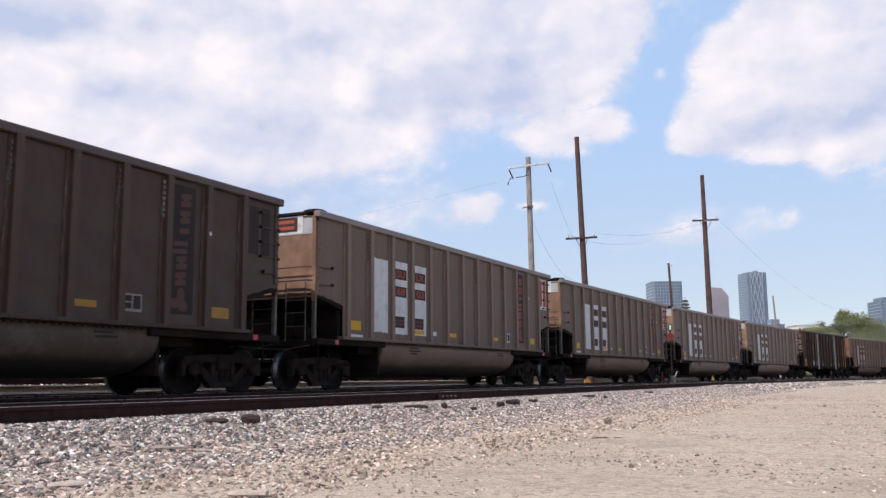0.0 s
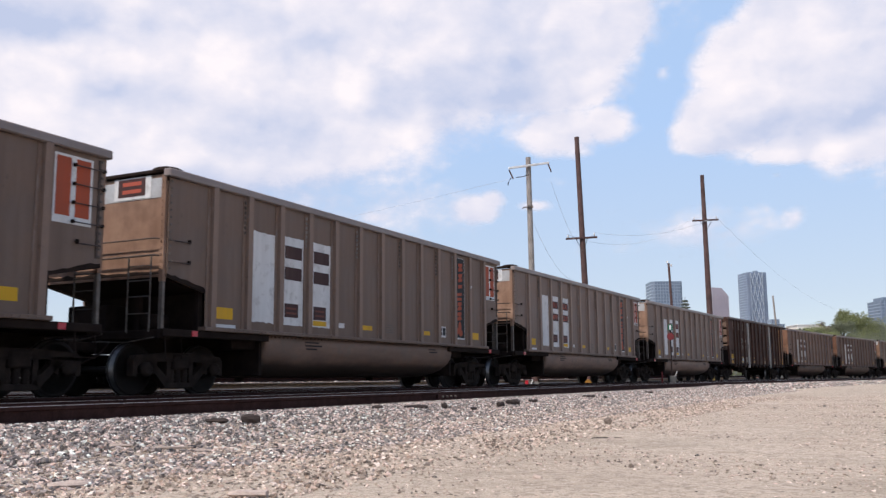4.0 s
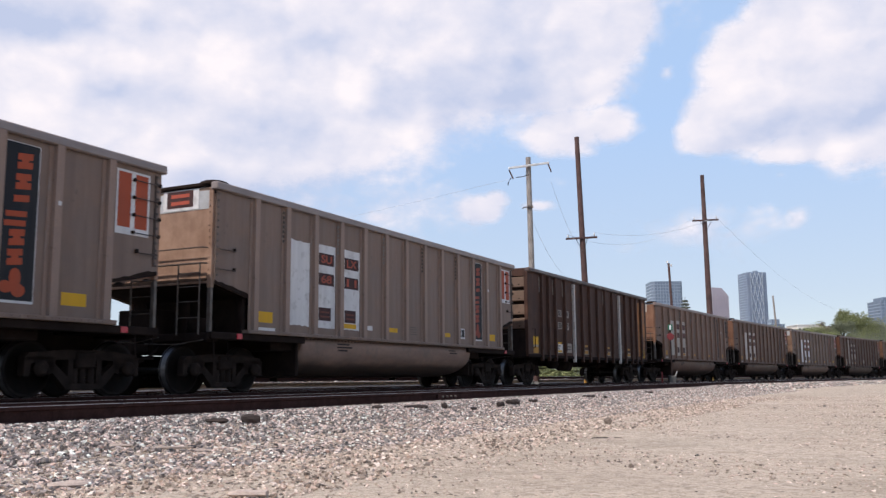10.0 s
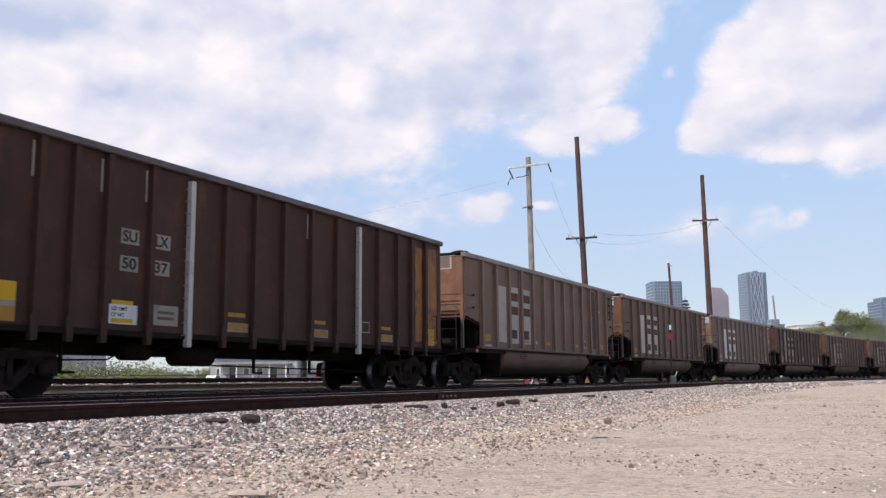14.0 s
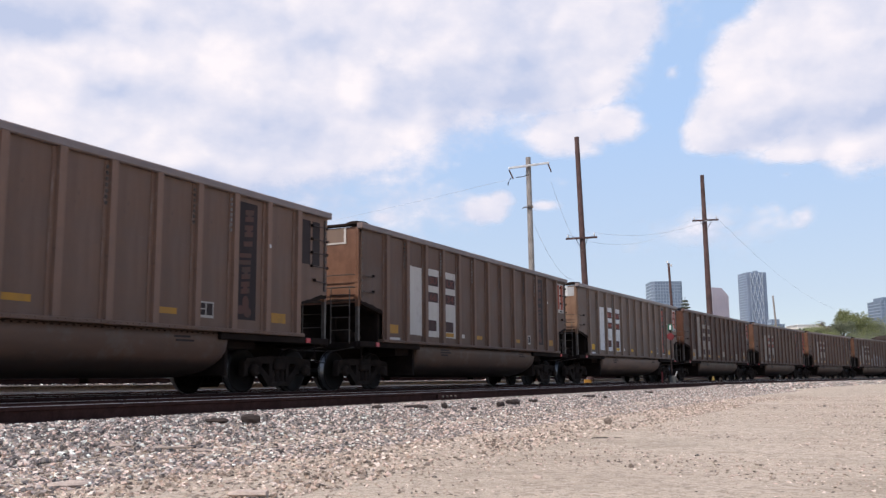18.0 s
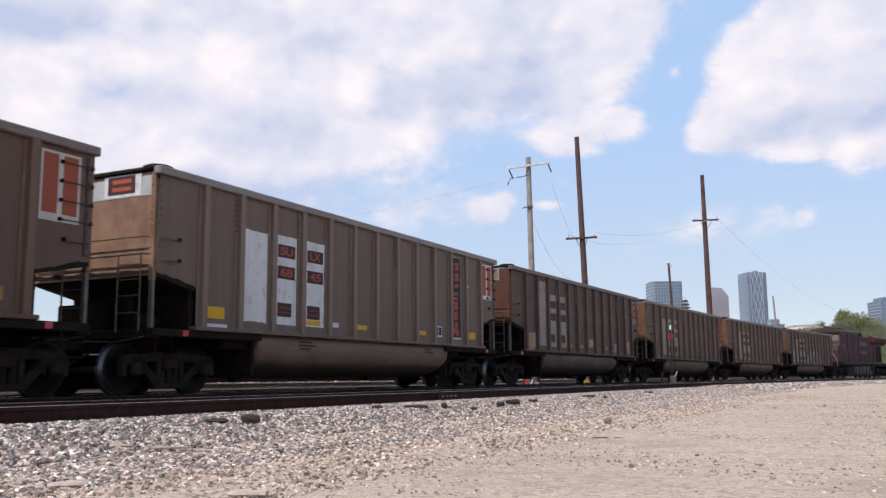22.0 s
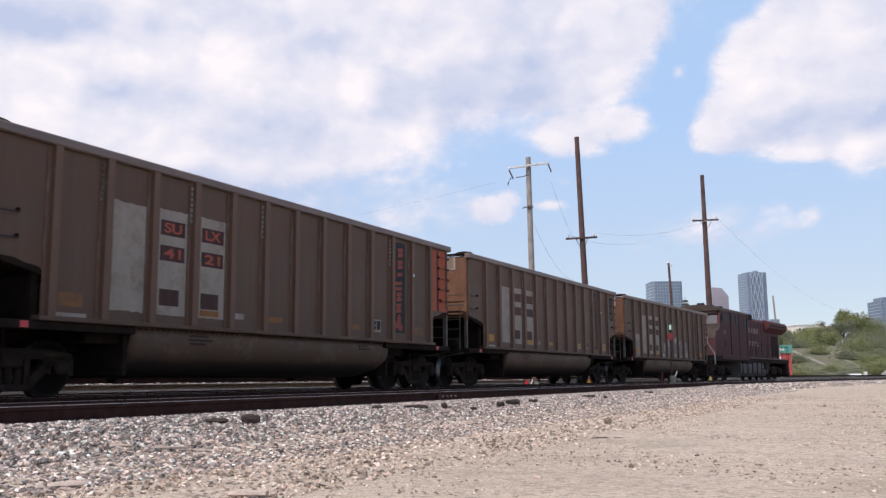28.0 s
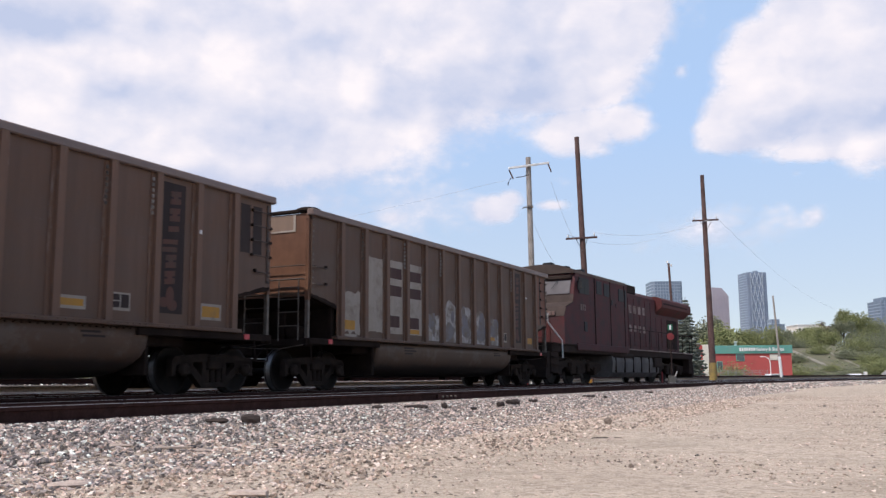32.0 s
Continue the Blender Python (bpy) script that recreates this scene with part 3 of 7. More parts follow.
def coal_car():
    car = thing("gondola_car", None, "grey aluminium high-sided gondola car with belly tub", "rail car", "cars of the train")
    # side sheets between the posts, each a panel
    edges = [POSTS[0]] + POSTS[1:]
    flat = {}
    for a, b in zip(edges, edges[1:]):
        w = round(b - a - 0.0, 3)
        if w not in flat:
            sh = Shape()
            sh.box(0.02, w - 0.02, -SIDE + 0.0, -SIDE + 0.03, 1.22, 3.86, 0.004)
            flat[w] = sh.mesh("side_panel", PAINT)
        part("side_panel", flat[w], PAINT, car).location = (a, 0, 0)
    for k in (0, 1):
        def mx(x):
            return x if k == 0 else LONG - x
        part("side_panel", Shape().prism([(mx(0.07), 2.06), (mx(1.10), 1.84), (mx(1.10), 1.22), (mx(1.26), 1.22), (mx(1.26), 3.86), (mx(0.07), 3.86)], "y", -SIDE, -SIDE + 0.03), PAINT, car)
    # posts: hat sections, with a riveted flange
    sh = Shape()
    sh.prism([(-0.085, 0), (-0.07, -0.085), (0.07, -0.085), (0.085, 0)], "z", 1.16, 3.88)
    sh.box(-0.16, -0.08, -0.016, 0.0, 1.2, 3.86)
    sh.box(0.08, 0.13, -0.012, 0.0, 1.2, 3.86)
    for i in range(22):
        sh.box(-0.135, -0.105, -0.028, -0.012, 1.3 + 0.115 * i, 1.325 + 0.115 * i)
    post = sh.mesh("post", POST)
    for x in POSTS:
        part("post", post, POST, car).location = (x, -SIDE, 0)
    # bright bolt strips beside some posts; their glint is put into the colour
    sh = Shape()
    for i in range(7):
        sh.box(-0.02, 0.02, -0.03, 0.0, 3.1 + 0.1 * i, 3.16 + 0.1 * i, 0.004)
    bolts = sh.mesh("bolted_strip", GALV)
    shiny = sh.mesh("bolted_strip", WORNAL)
    for i in (1, 3, 5, 7, 9, 10):
        tagged(part("bolted_strip", shiny if i in (3, 5, 10) else bolts, GALV, car), kind="stuff").location = (POSTS[i] - 0.12, -SIDE - 0.015, 0)
    part("top_chord", Shape().box(-0.02, LONG + 0.02, -SIDE - 0.09, -SIDE + 0.08, TOP - 0.15, TOP, 0.02), CHORD, car)
    part("top_chord", Shape().box(-0.02, LONG + 0.02, SIDE - 0.08, SIDE + 0.09, TOP - 0.15, TOP, 0.02), CHORD, car)
    part("side_sill", Shape().box(1.0, LONG - 1.0, -SIDE - 0.10, -SIDE + 0.1, 1.155, 1.23, 0.012), PAINT, car)
    part("lower_sill", Shape().box(0.0, 2.98, -SIDE - 0.03, -SIDE + 0.12, 1.02, 1.155, 0.012), BLACK, car)
    part("lower_sill", Shape().box(11.25, LONG, -SIDE - 0.03, -SIDE + 0.12, 1.02, 1.155, 0.012), BLACK, car)
    sh = Shape()
    for i in range(90):
        sh.box(1.25 + 0.138 * i, 1.275 + 0.138 * i, -SIDE - 0.112, -SIDE - 0.09, 1.18, 1.205)
    tagged(part("riveted_strip", sh, PAINT, car), kind="stuff")
    # the far side, seen only from its back
    far = Shape().box(1.1, LONG - 1.1, SIDE - 0.03, SIDE, 1.2, 3.9)
    for k in (0, 1):
        def mx(x):
            return x if k == 0 else LONG - x
        far.prism([(mx(0.07), 2.06), (mx(1.10), 1.84), (mx(1.10), 3.9), (mx(0.07), 3.9)], "y", SIDE - 0.03, SIDE)
    for x in POSTS:
        far.box(x - 0.07, x + 0.07, SIDE, SIDE + 0.085, 1.16, 3.88)
    far.box(0.0, LONG, SIDE - 0.1, SIDE + 0.1, 1.02, 1.23)
    part("far_side", far, PAINT, car)
    part("floor", Shape().box(1.1, LONG - 1.1, -1.5, 1.5, 1.12, 1.2), BLACK, car)
    part("load", Shape().box(0.3, LONG - 0.3, -1.5, 1.5, 2.1, 2.6), BLACK, car)
    # belly tub with a round cross-section and rounded ends
    rings = []
    for x, k in ((3.0, 0.55), (3.02, 0.8), (3.06, 0.94), (3.14, 1.0), (11.22, 1.0), (11.44, 0.95), (11.55, 0.84), (11.58, 0.6)):
        ring = [(x, -1.53 * (0.93 + 0.07 * k), 1.15)]
        for i in range(13):
            a = math.pi * i / 12
            ring.append((x, -1.525 * (0.93 + 0.07 * k) * math.copysign(abs(math.cos(a)) ** 0.66, math.cos(a)), 0.98 - 0.68 * k * math.sin(a) ** 0.9))
        ring.append((x, 1.53 * (0.93 + 0.07 * k), 1.15))
        rings.append(ring)
    for x in (2.9, 11.59):
        part("bulkhead", Shape().box(x, x + 0.085, -1.42, 1.42, 0.34, 1.12, 0.01), BLACK, car)
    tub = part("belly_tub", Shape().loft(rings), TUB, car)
    sh = Shape()
    for i in range(59):
        sh.box(3.12 + 0.14 * i, 3.15 + 0.14 * i, -1.542, -1.51, 1.11, 1.132)
    tagged(part("riveted_strip", sh, BLACK, tub), kind="stuff")
    for i, (x, z) in enumerate(((4.35, 1.05), (4.35, 0.98), (4.4, 0.91), (10.1, 1.04), (10.15, 0.97))):
        part("stencil_bar", Shape().box(x, x + (0.5, 0.62, 0.4, 0.4, 0.45)[i], -1.534 + (0.014 if z < 0.95 else 0), -1.49, z - 0.018, z + 0.018), INK2, tub)
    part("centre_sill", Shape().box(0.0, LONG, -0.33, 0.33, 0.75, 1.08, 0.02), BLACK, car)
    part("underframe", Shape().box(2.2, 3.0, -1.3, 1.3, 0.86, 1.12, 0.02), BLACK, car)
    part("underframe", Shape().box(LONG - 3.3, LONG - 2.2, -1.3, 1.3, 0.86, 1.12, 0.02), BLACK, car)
    for k in (0, 1):
        def mx(x):
            return x if k == 0 else LONG - x

        def bx(a, b):
            return (min(mx(a), mx(b)), max(mx(a), mx(b)))
        es = part("end_sheet", Shape().box(*bx(0.06, 0.10), -1.5, 1.5, 2.08, 3.92), END, car)
        part("end_beam", Shape().box(*bx(0.0, 0.14), -1.56, 1.56, TOP - 0.06, TOP + 0.012, 0.015), BLACK, es)
        part("riveted_strip", Shape().box(*bx(0.02, 0.07), -1.46, 1.46, 2.07, 2.11), END, es)
        sh = Shape()
        for yy in (-1.5, 1.5):
            part("corner_post", Shape().box(*bx(0.0, 0.09), yy - 0.05, yy + 0.05, 1.98, 3.9, 0.008), END, car)
            part("corner_foot", Shape().box(*bx(0.01, 0.08), yy - 0.045, yy + 0.045, 1.1, 1.98, 0.008), GALV, car)
        for i in range(14):
            sh.box(*bx(-0.015, 0.02), -1.5, -1.47, 2.2 + 0.12 * i, 2.24 + 0.12 * i)
        tagged(part("riveted_strip", sh, END, car), kind="stuff")
        sh = Shape()
        for i in range(13):
            sh.box(*bx(0.1, 0.13), -SIDE - 0.02, -SIDE, 2.2 + 0.13 * i, 2.24 + 0.13 * i)
        tagged(part("riveted_strip", sh, GALV, car), kind="stuff")
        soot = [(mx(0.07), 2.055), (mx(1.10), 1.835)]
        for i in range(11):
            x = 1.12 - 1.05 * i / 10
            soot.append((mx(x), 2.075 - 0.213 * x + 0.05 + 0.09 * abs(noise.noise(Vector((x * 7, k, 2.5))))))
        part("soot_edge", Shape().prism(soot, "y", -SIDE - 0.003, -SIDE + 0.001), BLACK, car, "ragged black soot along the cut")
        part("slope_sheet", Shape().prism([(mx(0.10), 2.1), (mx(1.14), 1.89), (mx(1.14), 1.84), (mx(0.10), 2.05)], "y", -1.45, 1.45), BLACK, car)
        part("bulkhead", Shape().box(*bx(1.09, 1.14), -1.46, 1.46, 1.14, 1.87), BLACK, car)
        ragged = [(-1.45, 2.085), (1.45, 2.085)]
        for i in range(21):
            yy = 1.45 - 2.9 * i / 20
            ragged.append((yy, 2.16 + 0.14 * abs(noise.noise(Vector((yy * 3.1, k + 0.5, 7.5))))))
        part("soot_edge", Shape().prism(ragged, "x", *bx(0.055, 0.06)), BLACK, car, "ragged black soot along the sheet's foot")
        # added stand-in for the gap's dark clutter; closes half the bright opening
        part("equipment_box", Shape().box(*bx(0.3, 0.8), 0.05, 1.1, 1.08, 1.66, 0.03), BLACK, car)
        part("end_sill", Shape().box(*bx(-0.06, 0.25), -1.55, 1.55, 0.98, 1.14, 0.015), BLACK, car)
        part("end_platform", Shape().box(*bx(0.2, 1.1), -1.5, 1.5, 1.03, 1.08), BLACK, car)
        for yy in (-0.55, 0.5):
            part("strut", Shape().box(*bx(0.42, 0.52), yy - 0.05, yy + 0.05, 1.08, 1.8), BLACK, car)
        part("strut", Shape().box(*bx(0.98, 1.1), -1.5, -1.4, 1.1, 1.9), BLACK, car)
        o = -0.09
        rail = Shape().tube([(mx(0.06), -1.46, 2.74), (mx(o), -1.42, 2.74), (mx(o), 1.42, 2.74), (mx(0.06), 1.46, 2.74)], 0.014, 6)
        part("handrail", rail, DARKRAIL, car)
        part("handrail", Shape().tube([(mx(0.06), -1.46, 2.44), (mx(o), -1.42, 2.44), (mx(o), 1.42, 2.44), (mx(0.06), 1.46, 2.44)], 0.02, 6), DARKRAIL, car)
        lad = part("ladder", Shape().tube([(mx(o), -0.83, 2.44), (mx(o), -0.83, 1.1)], 0.016, 6).tube([(mx(o), -1.36, 2.44), (mx(o), -1.36, 1.1)], 0.016, 6), GALV, car)
        for z in (2.26, 2.0, 1.72, 1.42):
            part("rung", Shape().tube([(mx(o), -0.83, z), (mx(o), -1.36, z)], 0.012, 5), GALV, lad)
        for z in (2.36, 2.74) if k == 0 else (2.42,):
            gi = part("grab_iron", Shape().tube([(mx(0.14), -SIDE, z), (mx(0.14), -SIDE - 0.07, z - 0.03), (mx(0.58), -SIDE - 0.07, z - 0.03), (mx(0.58), -SIDE, z)], 0.012, 5), DARKRAIL, car)
            part("bracket", Shape().box(*bx(0.56, 0.605), -SIDE - 0.07, -SIDE, z - 0.035, z + 0.035, 0.012), BLACK, gi)
        part("stirrup_step", Shape().tube([(mx(0.1), -1.56, 1.05), (mx(0.1), -1.6, 0.62), (mx(0.5), -1.6, 0.62), (mx(0.5), -1.56, 1.05)], 0.016, 5), BLACK, car)
        part("reflector", Shape().box(*bx(0.72, 0.86), -SIDE - 0.045, -SIDE - 0.03, 1.04, 1.14), REDREF, car)
        part("uncoupling_rod", Shape().tube([(mx(-0.1), -1.5, 1.0), (mx(-0.16), -0.9, 0.92), (mx(-0.2), -0.15, 0.95)], 0.012, 5), GALV, car)
        coupler(car, mx(-0.02), -1 if k == 0 else 1)
    side_ladder = part("side_ladder", Shape().box(14.66, 14.70, -SIDE - 0.02, -SIDE, 2.2, 3.8), DARKRAIL, car)
    for z in (2.72, 3.02, 3.32, 3.62):
        part("rung", Shape().tube([(14.17, -SIDE - 0.05, z), (14.76, -SIDE - 0.05, z)], 0.010, 5), DARKRAIL, side_ladder)
        for x in (14.17, 14.76):
            part("bracket", Shape().box(x - 0.022, x + 0.022, -SIDE - 0.06, -SIDE, z - 0.02, z + 0.035, 0.008), BLACK, side_ladder)
    # a glint on one post, drawn as a white dot
    marking(car, "white_label", 12.59, 12.65, 2.92, 2.99, WHITE, "", 0.088)
    part("brake_cylinder", Shape().lathe([(0.45, 0.06), (0.45, 0.16), (0.9, 0.16), (0.9, 0.05)], 14, (0, -0.75, 1.32), "x"), BLACK, car)
    part("brake_wheel", Shape().lathe([(-0.14, 0.22), (-0.12, 0.24), (-0.10, 0.22), (-0.12, 0.20)], 18, (0, 0.9, 2.6), "x"), BLACK, car)
    sh = Shape()
    sh.lathe([(3.98, 0.27), (4.03, 0.27), (4.06, 0.2), (4.075, 0.0)], 18, (0.24, -1.36, 0), "z")
    sh.box(0.03, 0.07, -1.58, -1.54, 3.78, 4.02)
    part("corner_cap", sh, BLACK, car)
    for i in (0, 1):
        part("hose_bracket", Shape().box(4.0 + 5.5 * i, 4.05 + 5.5 * i, -0.1, 0.1, 0.22, 0.34), BLACK, car)
    truck(car, 1.05)
    truck(car, LONG - 1.05)
    return car


def marking(car, name, x0, x1, z0, z1, material, label="", lift=0.003, sub=None):
    return part(name, Shape().box(x0, x1, -SIDE - lift, -SIDE - lift + 0.003, z0, z1), material, sub or car, label)


def worn_marking(car, name, x0, x1, z0, z1, material, label="", lift=0.003, rag=0.02):
    """A painted patch with a brushed, uneven outline."""
    rng = random.Random(int(x0 * 100) + int(z0 * 10))
    pts = []
    for i in range(8):
        pts.append((x0 + (x1 - x0) * i / 8, z0 + rng.uniform(0, rag)))
    for i in range(10):
        pts.append((x1 - rng.uniform(0, rag * 0.6), z0 + (z1 - z0) * i / 10))
    for i in range(8):
        pts.append((x1 - (x1 - x0) * i / 8, z1 - rng.uniform(0, rag)))
    for i in range(10):
        pts.append((x0 + rng.uniform(0, rag * 0.6), z1 - (z1 - z0) * i / 10))
    return part(name, Shape().prism(pts, "y", -SIDE - lift, -SIDE - lift + 0.003), material, car, label)


words = {}


def lettering(parent, text, x, z, high, wide, material, y=-SIDE - 0.010):
    key = (text, material.name)
    if key not in words:
        words[key] = lettered(text, 1.0, material)
    me = words[key]
    xs, zs = [v.co.x for v in me.vertices], [v.co.z for v in me.vertices]
    ob = part("lettering", me, material, parent)
    kx, kz = wide / (max(xs) - min(xs)), high / (max(zs) - min(zs))
    ob.scale = (kx, 1, kz)
    ob.location = (x - min(xs) * kx, y, z - min(zs) * kz)
    return ob


DIMMARK = patchy("grimy_orange_mark", (0.27, 0.06, 0.036), (0.13, 0.04, 0.03), 0.62)
FADED = patchy("dust_covered_orange", (0.10, 0.042, 0.032), (0.07, 0.045, 0.036), 0.5)


def logo_mesh(material):
    """A leaning row of seven plain two-stroke blocks over a three-lobed mark."""
    sh = Shape()
    y0, y1 = -SIDE - 0.012, -SIDE - 0.009

    def stroke(x0, x1, z0, z1, k):
        sh.prism([(x0, z0), (x1, z0 + 0.03), (x1, z1 + 0.03), (x0, z1)], "y", y0 + 0.0002 * k, y1)
    for i, (z, tall) in enumerate(((1.92, 0), (2.21, 0), (2.49, 1), (2.63, 1), (2.86, 0), (3.05, 0), (3.36, 0))):
        xr = 12.06 + 0.015 * i
        if tall:
            stroke(xr - 0.36, xr, z, z + 0.085, 0)
            continue
        wide = 0.13 if i == 4 else 0.235
        stroke(xr - 0.25, xr + 0.01, z, z + 0.10, 1)
        if i != 4:
            stroke(xr - 0.25, xr + 0.01, z + wide - 0.10, z + wide, 2)
            stroke(xr - 0.18, xr - 0.06, z + 0.04, z + wide - 0.04, 3)
    for a, rx, rz in ((75, 0.10, 0.15), (195, 0.13, 0.09), (320, 0.12, 0.10)):
        c = (11.93 + 0.12 * math.cos(radians(a)), 1.64 + 0.11 * math.sin(radians(a)))
        sh.prism([(c[0] + rx * math.cos(k * math.pi / 6), c[1] + rz * math.sin(k * math.pi / 6)) for k in range(12)], "y", y0 - 0.0004 * rx, y1)
    return sh.mesh("logo_shape", material)


logos = {}


def dress(car, st):
    """The markings and dirt that set one car apart."""
    clean = st.get("clean", True)
    white, yel = (WHITE, YELLOW) if clean else (WHITE2, YELLOW2)
    white, yel = st.get("white", white), st.get("tape", yel)
    ink, org = (INK, ORANGE) if st.get("bright", clean) else (INK2, ORANGE2)
    org = st.get("orange", org)
    let = LETTER if st.get("bright", clean) else LETTER2
    top = st.get("top", 3.24)
    worn_marking(car, "white_panel", 2.40, 3.20, 1.38, top, white, "brushed-on white paint patch", rag=0.035)
    for i, x in enumerate((3.45, 4.50)):
        pan = worn_marking(car, "number_panel", x, x + 0.70, 1.38, st.get("ntop", 3.26), white, "white painted panel with dark boxes")
        for j, z in enumerate((2.79, 2.34)):
            b = part("stencil_box", Shape().box(x + 0.04, x + 0.64, -SIDE - 0.008, -SIDE - 0.004, z, z + 0.27), NBOX, pan)
            text = st["text"][i + 2 * j]
            if text:
                lettering(b, text, x + 0.13, z + 0.05, 0.18, 0.42, let)
        b = part("stencil_box", Shape().box(x + 0.05, x + 0.53, -SIDE - 0.008, -SIDE - 0.004, 1.55, 1.84), NBOX, pan)
        if clean:
            for z in (1.62, 1.72):
                part("stencil_bar", Shape().box(x + 0.11, x + 0.46, -SIDE - 0.011, -SIDE - 0.008, z, z + 0.04), LETTER2, b)
        if i == 1:
            part("yellow_strip", Shape().box(x + 0.03, x + 0.55, -SIDE - 0.008, -SIDE - 0.004, 1.42, 1.53), yel, pan)
    marking(car, "yellow_tape", 1.40, 1.86, 1.40, 1.62, yel, "yellow reflective tape square")
    marking(car, "yellow_tape", 6.54, 7.04, 1.42, 1.53, yel)
    marking(car, "yellow_tape", 9.62, 10.08, 1.42, 1.53, yel)
    marking(car, "yellow_tape", 12.80, 13.28, 1.41, 1.61, yel)
    if st.get("framed"):
        for x0, x1, z0, z1 in ((12.80, 13.28, 1.41, 1.61), (9.62, 10.08, 1.42, 1.53)):
            marking(car, "tape_border", x0 - 0.05, x1 + 0.05, z0 - 0.05, z1 + 0.05, white, "", 0.0015)
    marking(car, "white_label", 5.52, 5.80, 1.42, 1.53, white)
    sq = marking(car, "stencil_square", 10.60, 11.05, 1.40, 1.70, WHITE if clean else white, "black square in a white frame")
    marking(car, "black_field", 10.63, 11.02, 1.45, 1.67, ink, "", 0.006, sq)
    marking(car, "white_bar", 10.82, 10.845, 1.45, 1.67, white, "", 0.009, sq)
    marking(car, "white_bar", 10.63, 10.82, 1.55, 1.57, white, "", 0.009, sq)
    marking(car, "white_label", 1.35, 1.95, 1.24, 1.30, white)
    if st.get("edge", clean):
        blk = marking(car, "black_panel", 11.625, 12.295, 1.38, 3.76, white, "tall black panel with an orange mark")
    else:
        blk = marking(car, "black_panel", 11.66, 12.27, 1.42, 3.74, ink, "tall dusty black panel with an orange mark")
    marking(car, "black_field", 11.64, 12.28, 1.42, 3.75, ink, "", 0.006, blk)
    mark = {"bright": ORANGE, "dim": DIMMARK, "faded": FADED}[st.get("mark", "dim" if st.get("bright", clean) else "faded")]
    if mark.name not in logos:
        logos[mark.name] = logo_mesh(mark)
    part("logo_shape", logos[mark.name], mark, blk, "plain orange shape")
    if st.get("solid"):
        hp = worn_marking(car, "corner_panel", 13.76, 14.74, 2.10, 3.82, org, "large orange panel with black clamps", 0.003, 0.03)
        marking(car, "dirty_upright", 14.11, 14.22, 2.12, 3.80, INK2, "", 0.006, hp)
    elif st.get("hpanel", "orange") == "orange":
        hp = marking(car, "corner_panel", 13.80, 14.55, 2.68, 3.77, white, "orange panel divided by a white upright")
        marking(car, "orange_field", 13.84, 14.12, 2.80, 3.73, org, "", 0.006, hp)
        marking(car, "orange_field", 14.22, 14.50, 2.80, 3.73, org, "", 0.006, hp)
    else:
        hp = marking(car, "corner_panel", 13.84, 14.14, 2.75, 3.72, ink, "two faded dark fields")
        marking(car, "dark_field", 14.22, 14.50, 2.75, 3.72, ink, "", 0.003, hp)
    if clean:
        part("bright_strip", Shape().box(0.052, 0.06, -1.44, 1.44, 3.50, 3.86), BRIGHT, car, "bright bare-metal strip under the end beam")
    # end board with the car's number, which stays as bars
    if clean:
        brd = part("end_board", Shape().box(0.045, 0.052, -1.16, -0.26, 3.52, 3.92), white, car, "number board on the end sheet")
        part("dark_field", Shape().box(0.04, 0.045, -1.02, -0.36, 3.57, 3.90), NBOX, brd)
        for z in (3.63, 3.77):
            part("stencil_bar", Shape().box(0.036, 0.04, -0.93, -0.47, z, z + 0.07), let, brd)
    else:
        brd = part("end_board", Shape().box(0.048, 0.056, -1.12, -0.30, 3.56, 3.90), NBOXD, car, "dusty number board in a pale frame")
        for a, b, z0, z1 in ((-1.16, -1.10, 3.52, 3.90), (-0.31, -0.26, 3.52, 3.90), (-1.10, -0.31, 3.52, 3.56)):
            part("frame_bar", Shape().box(0.042, 0.048, a, b, z0, z1), white, brd)
    for i in range(4):
        if clean:
            marking(car, "stencil_bar", 7.66, 8.1 - 0.06 * (i % 2), 1.40 + 0.06 * i, 1.42 + 0.06 * i, GALV)
    for ob in (car, *car.children_recursive):
        # posts and top chord lightened: the light they catch, put into colour
        k = {"post": 1.27, "top_chord": 1.12}.get(ob.name.split(".")[0], 1.0)
        if ob.name.split(".")[0] == "side_panel":
            k = random.uniform(0.9, 1.02)
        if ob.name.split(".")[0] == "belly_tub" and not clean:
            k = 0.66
        warm = (0.87, 0.80, 0.80) if clean else (0.89, 0.705, 0.652)
        ob.color = (*[c * k * w for c, w in zip(st["tone"], warm)], st["tone"][3])
    tagged(car, st["label"])


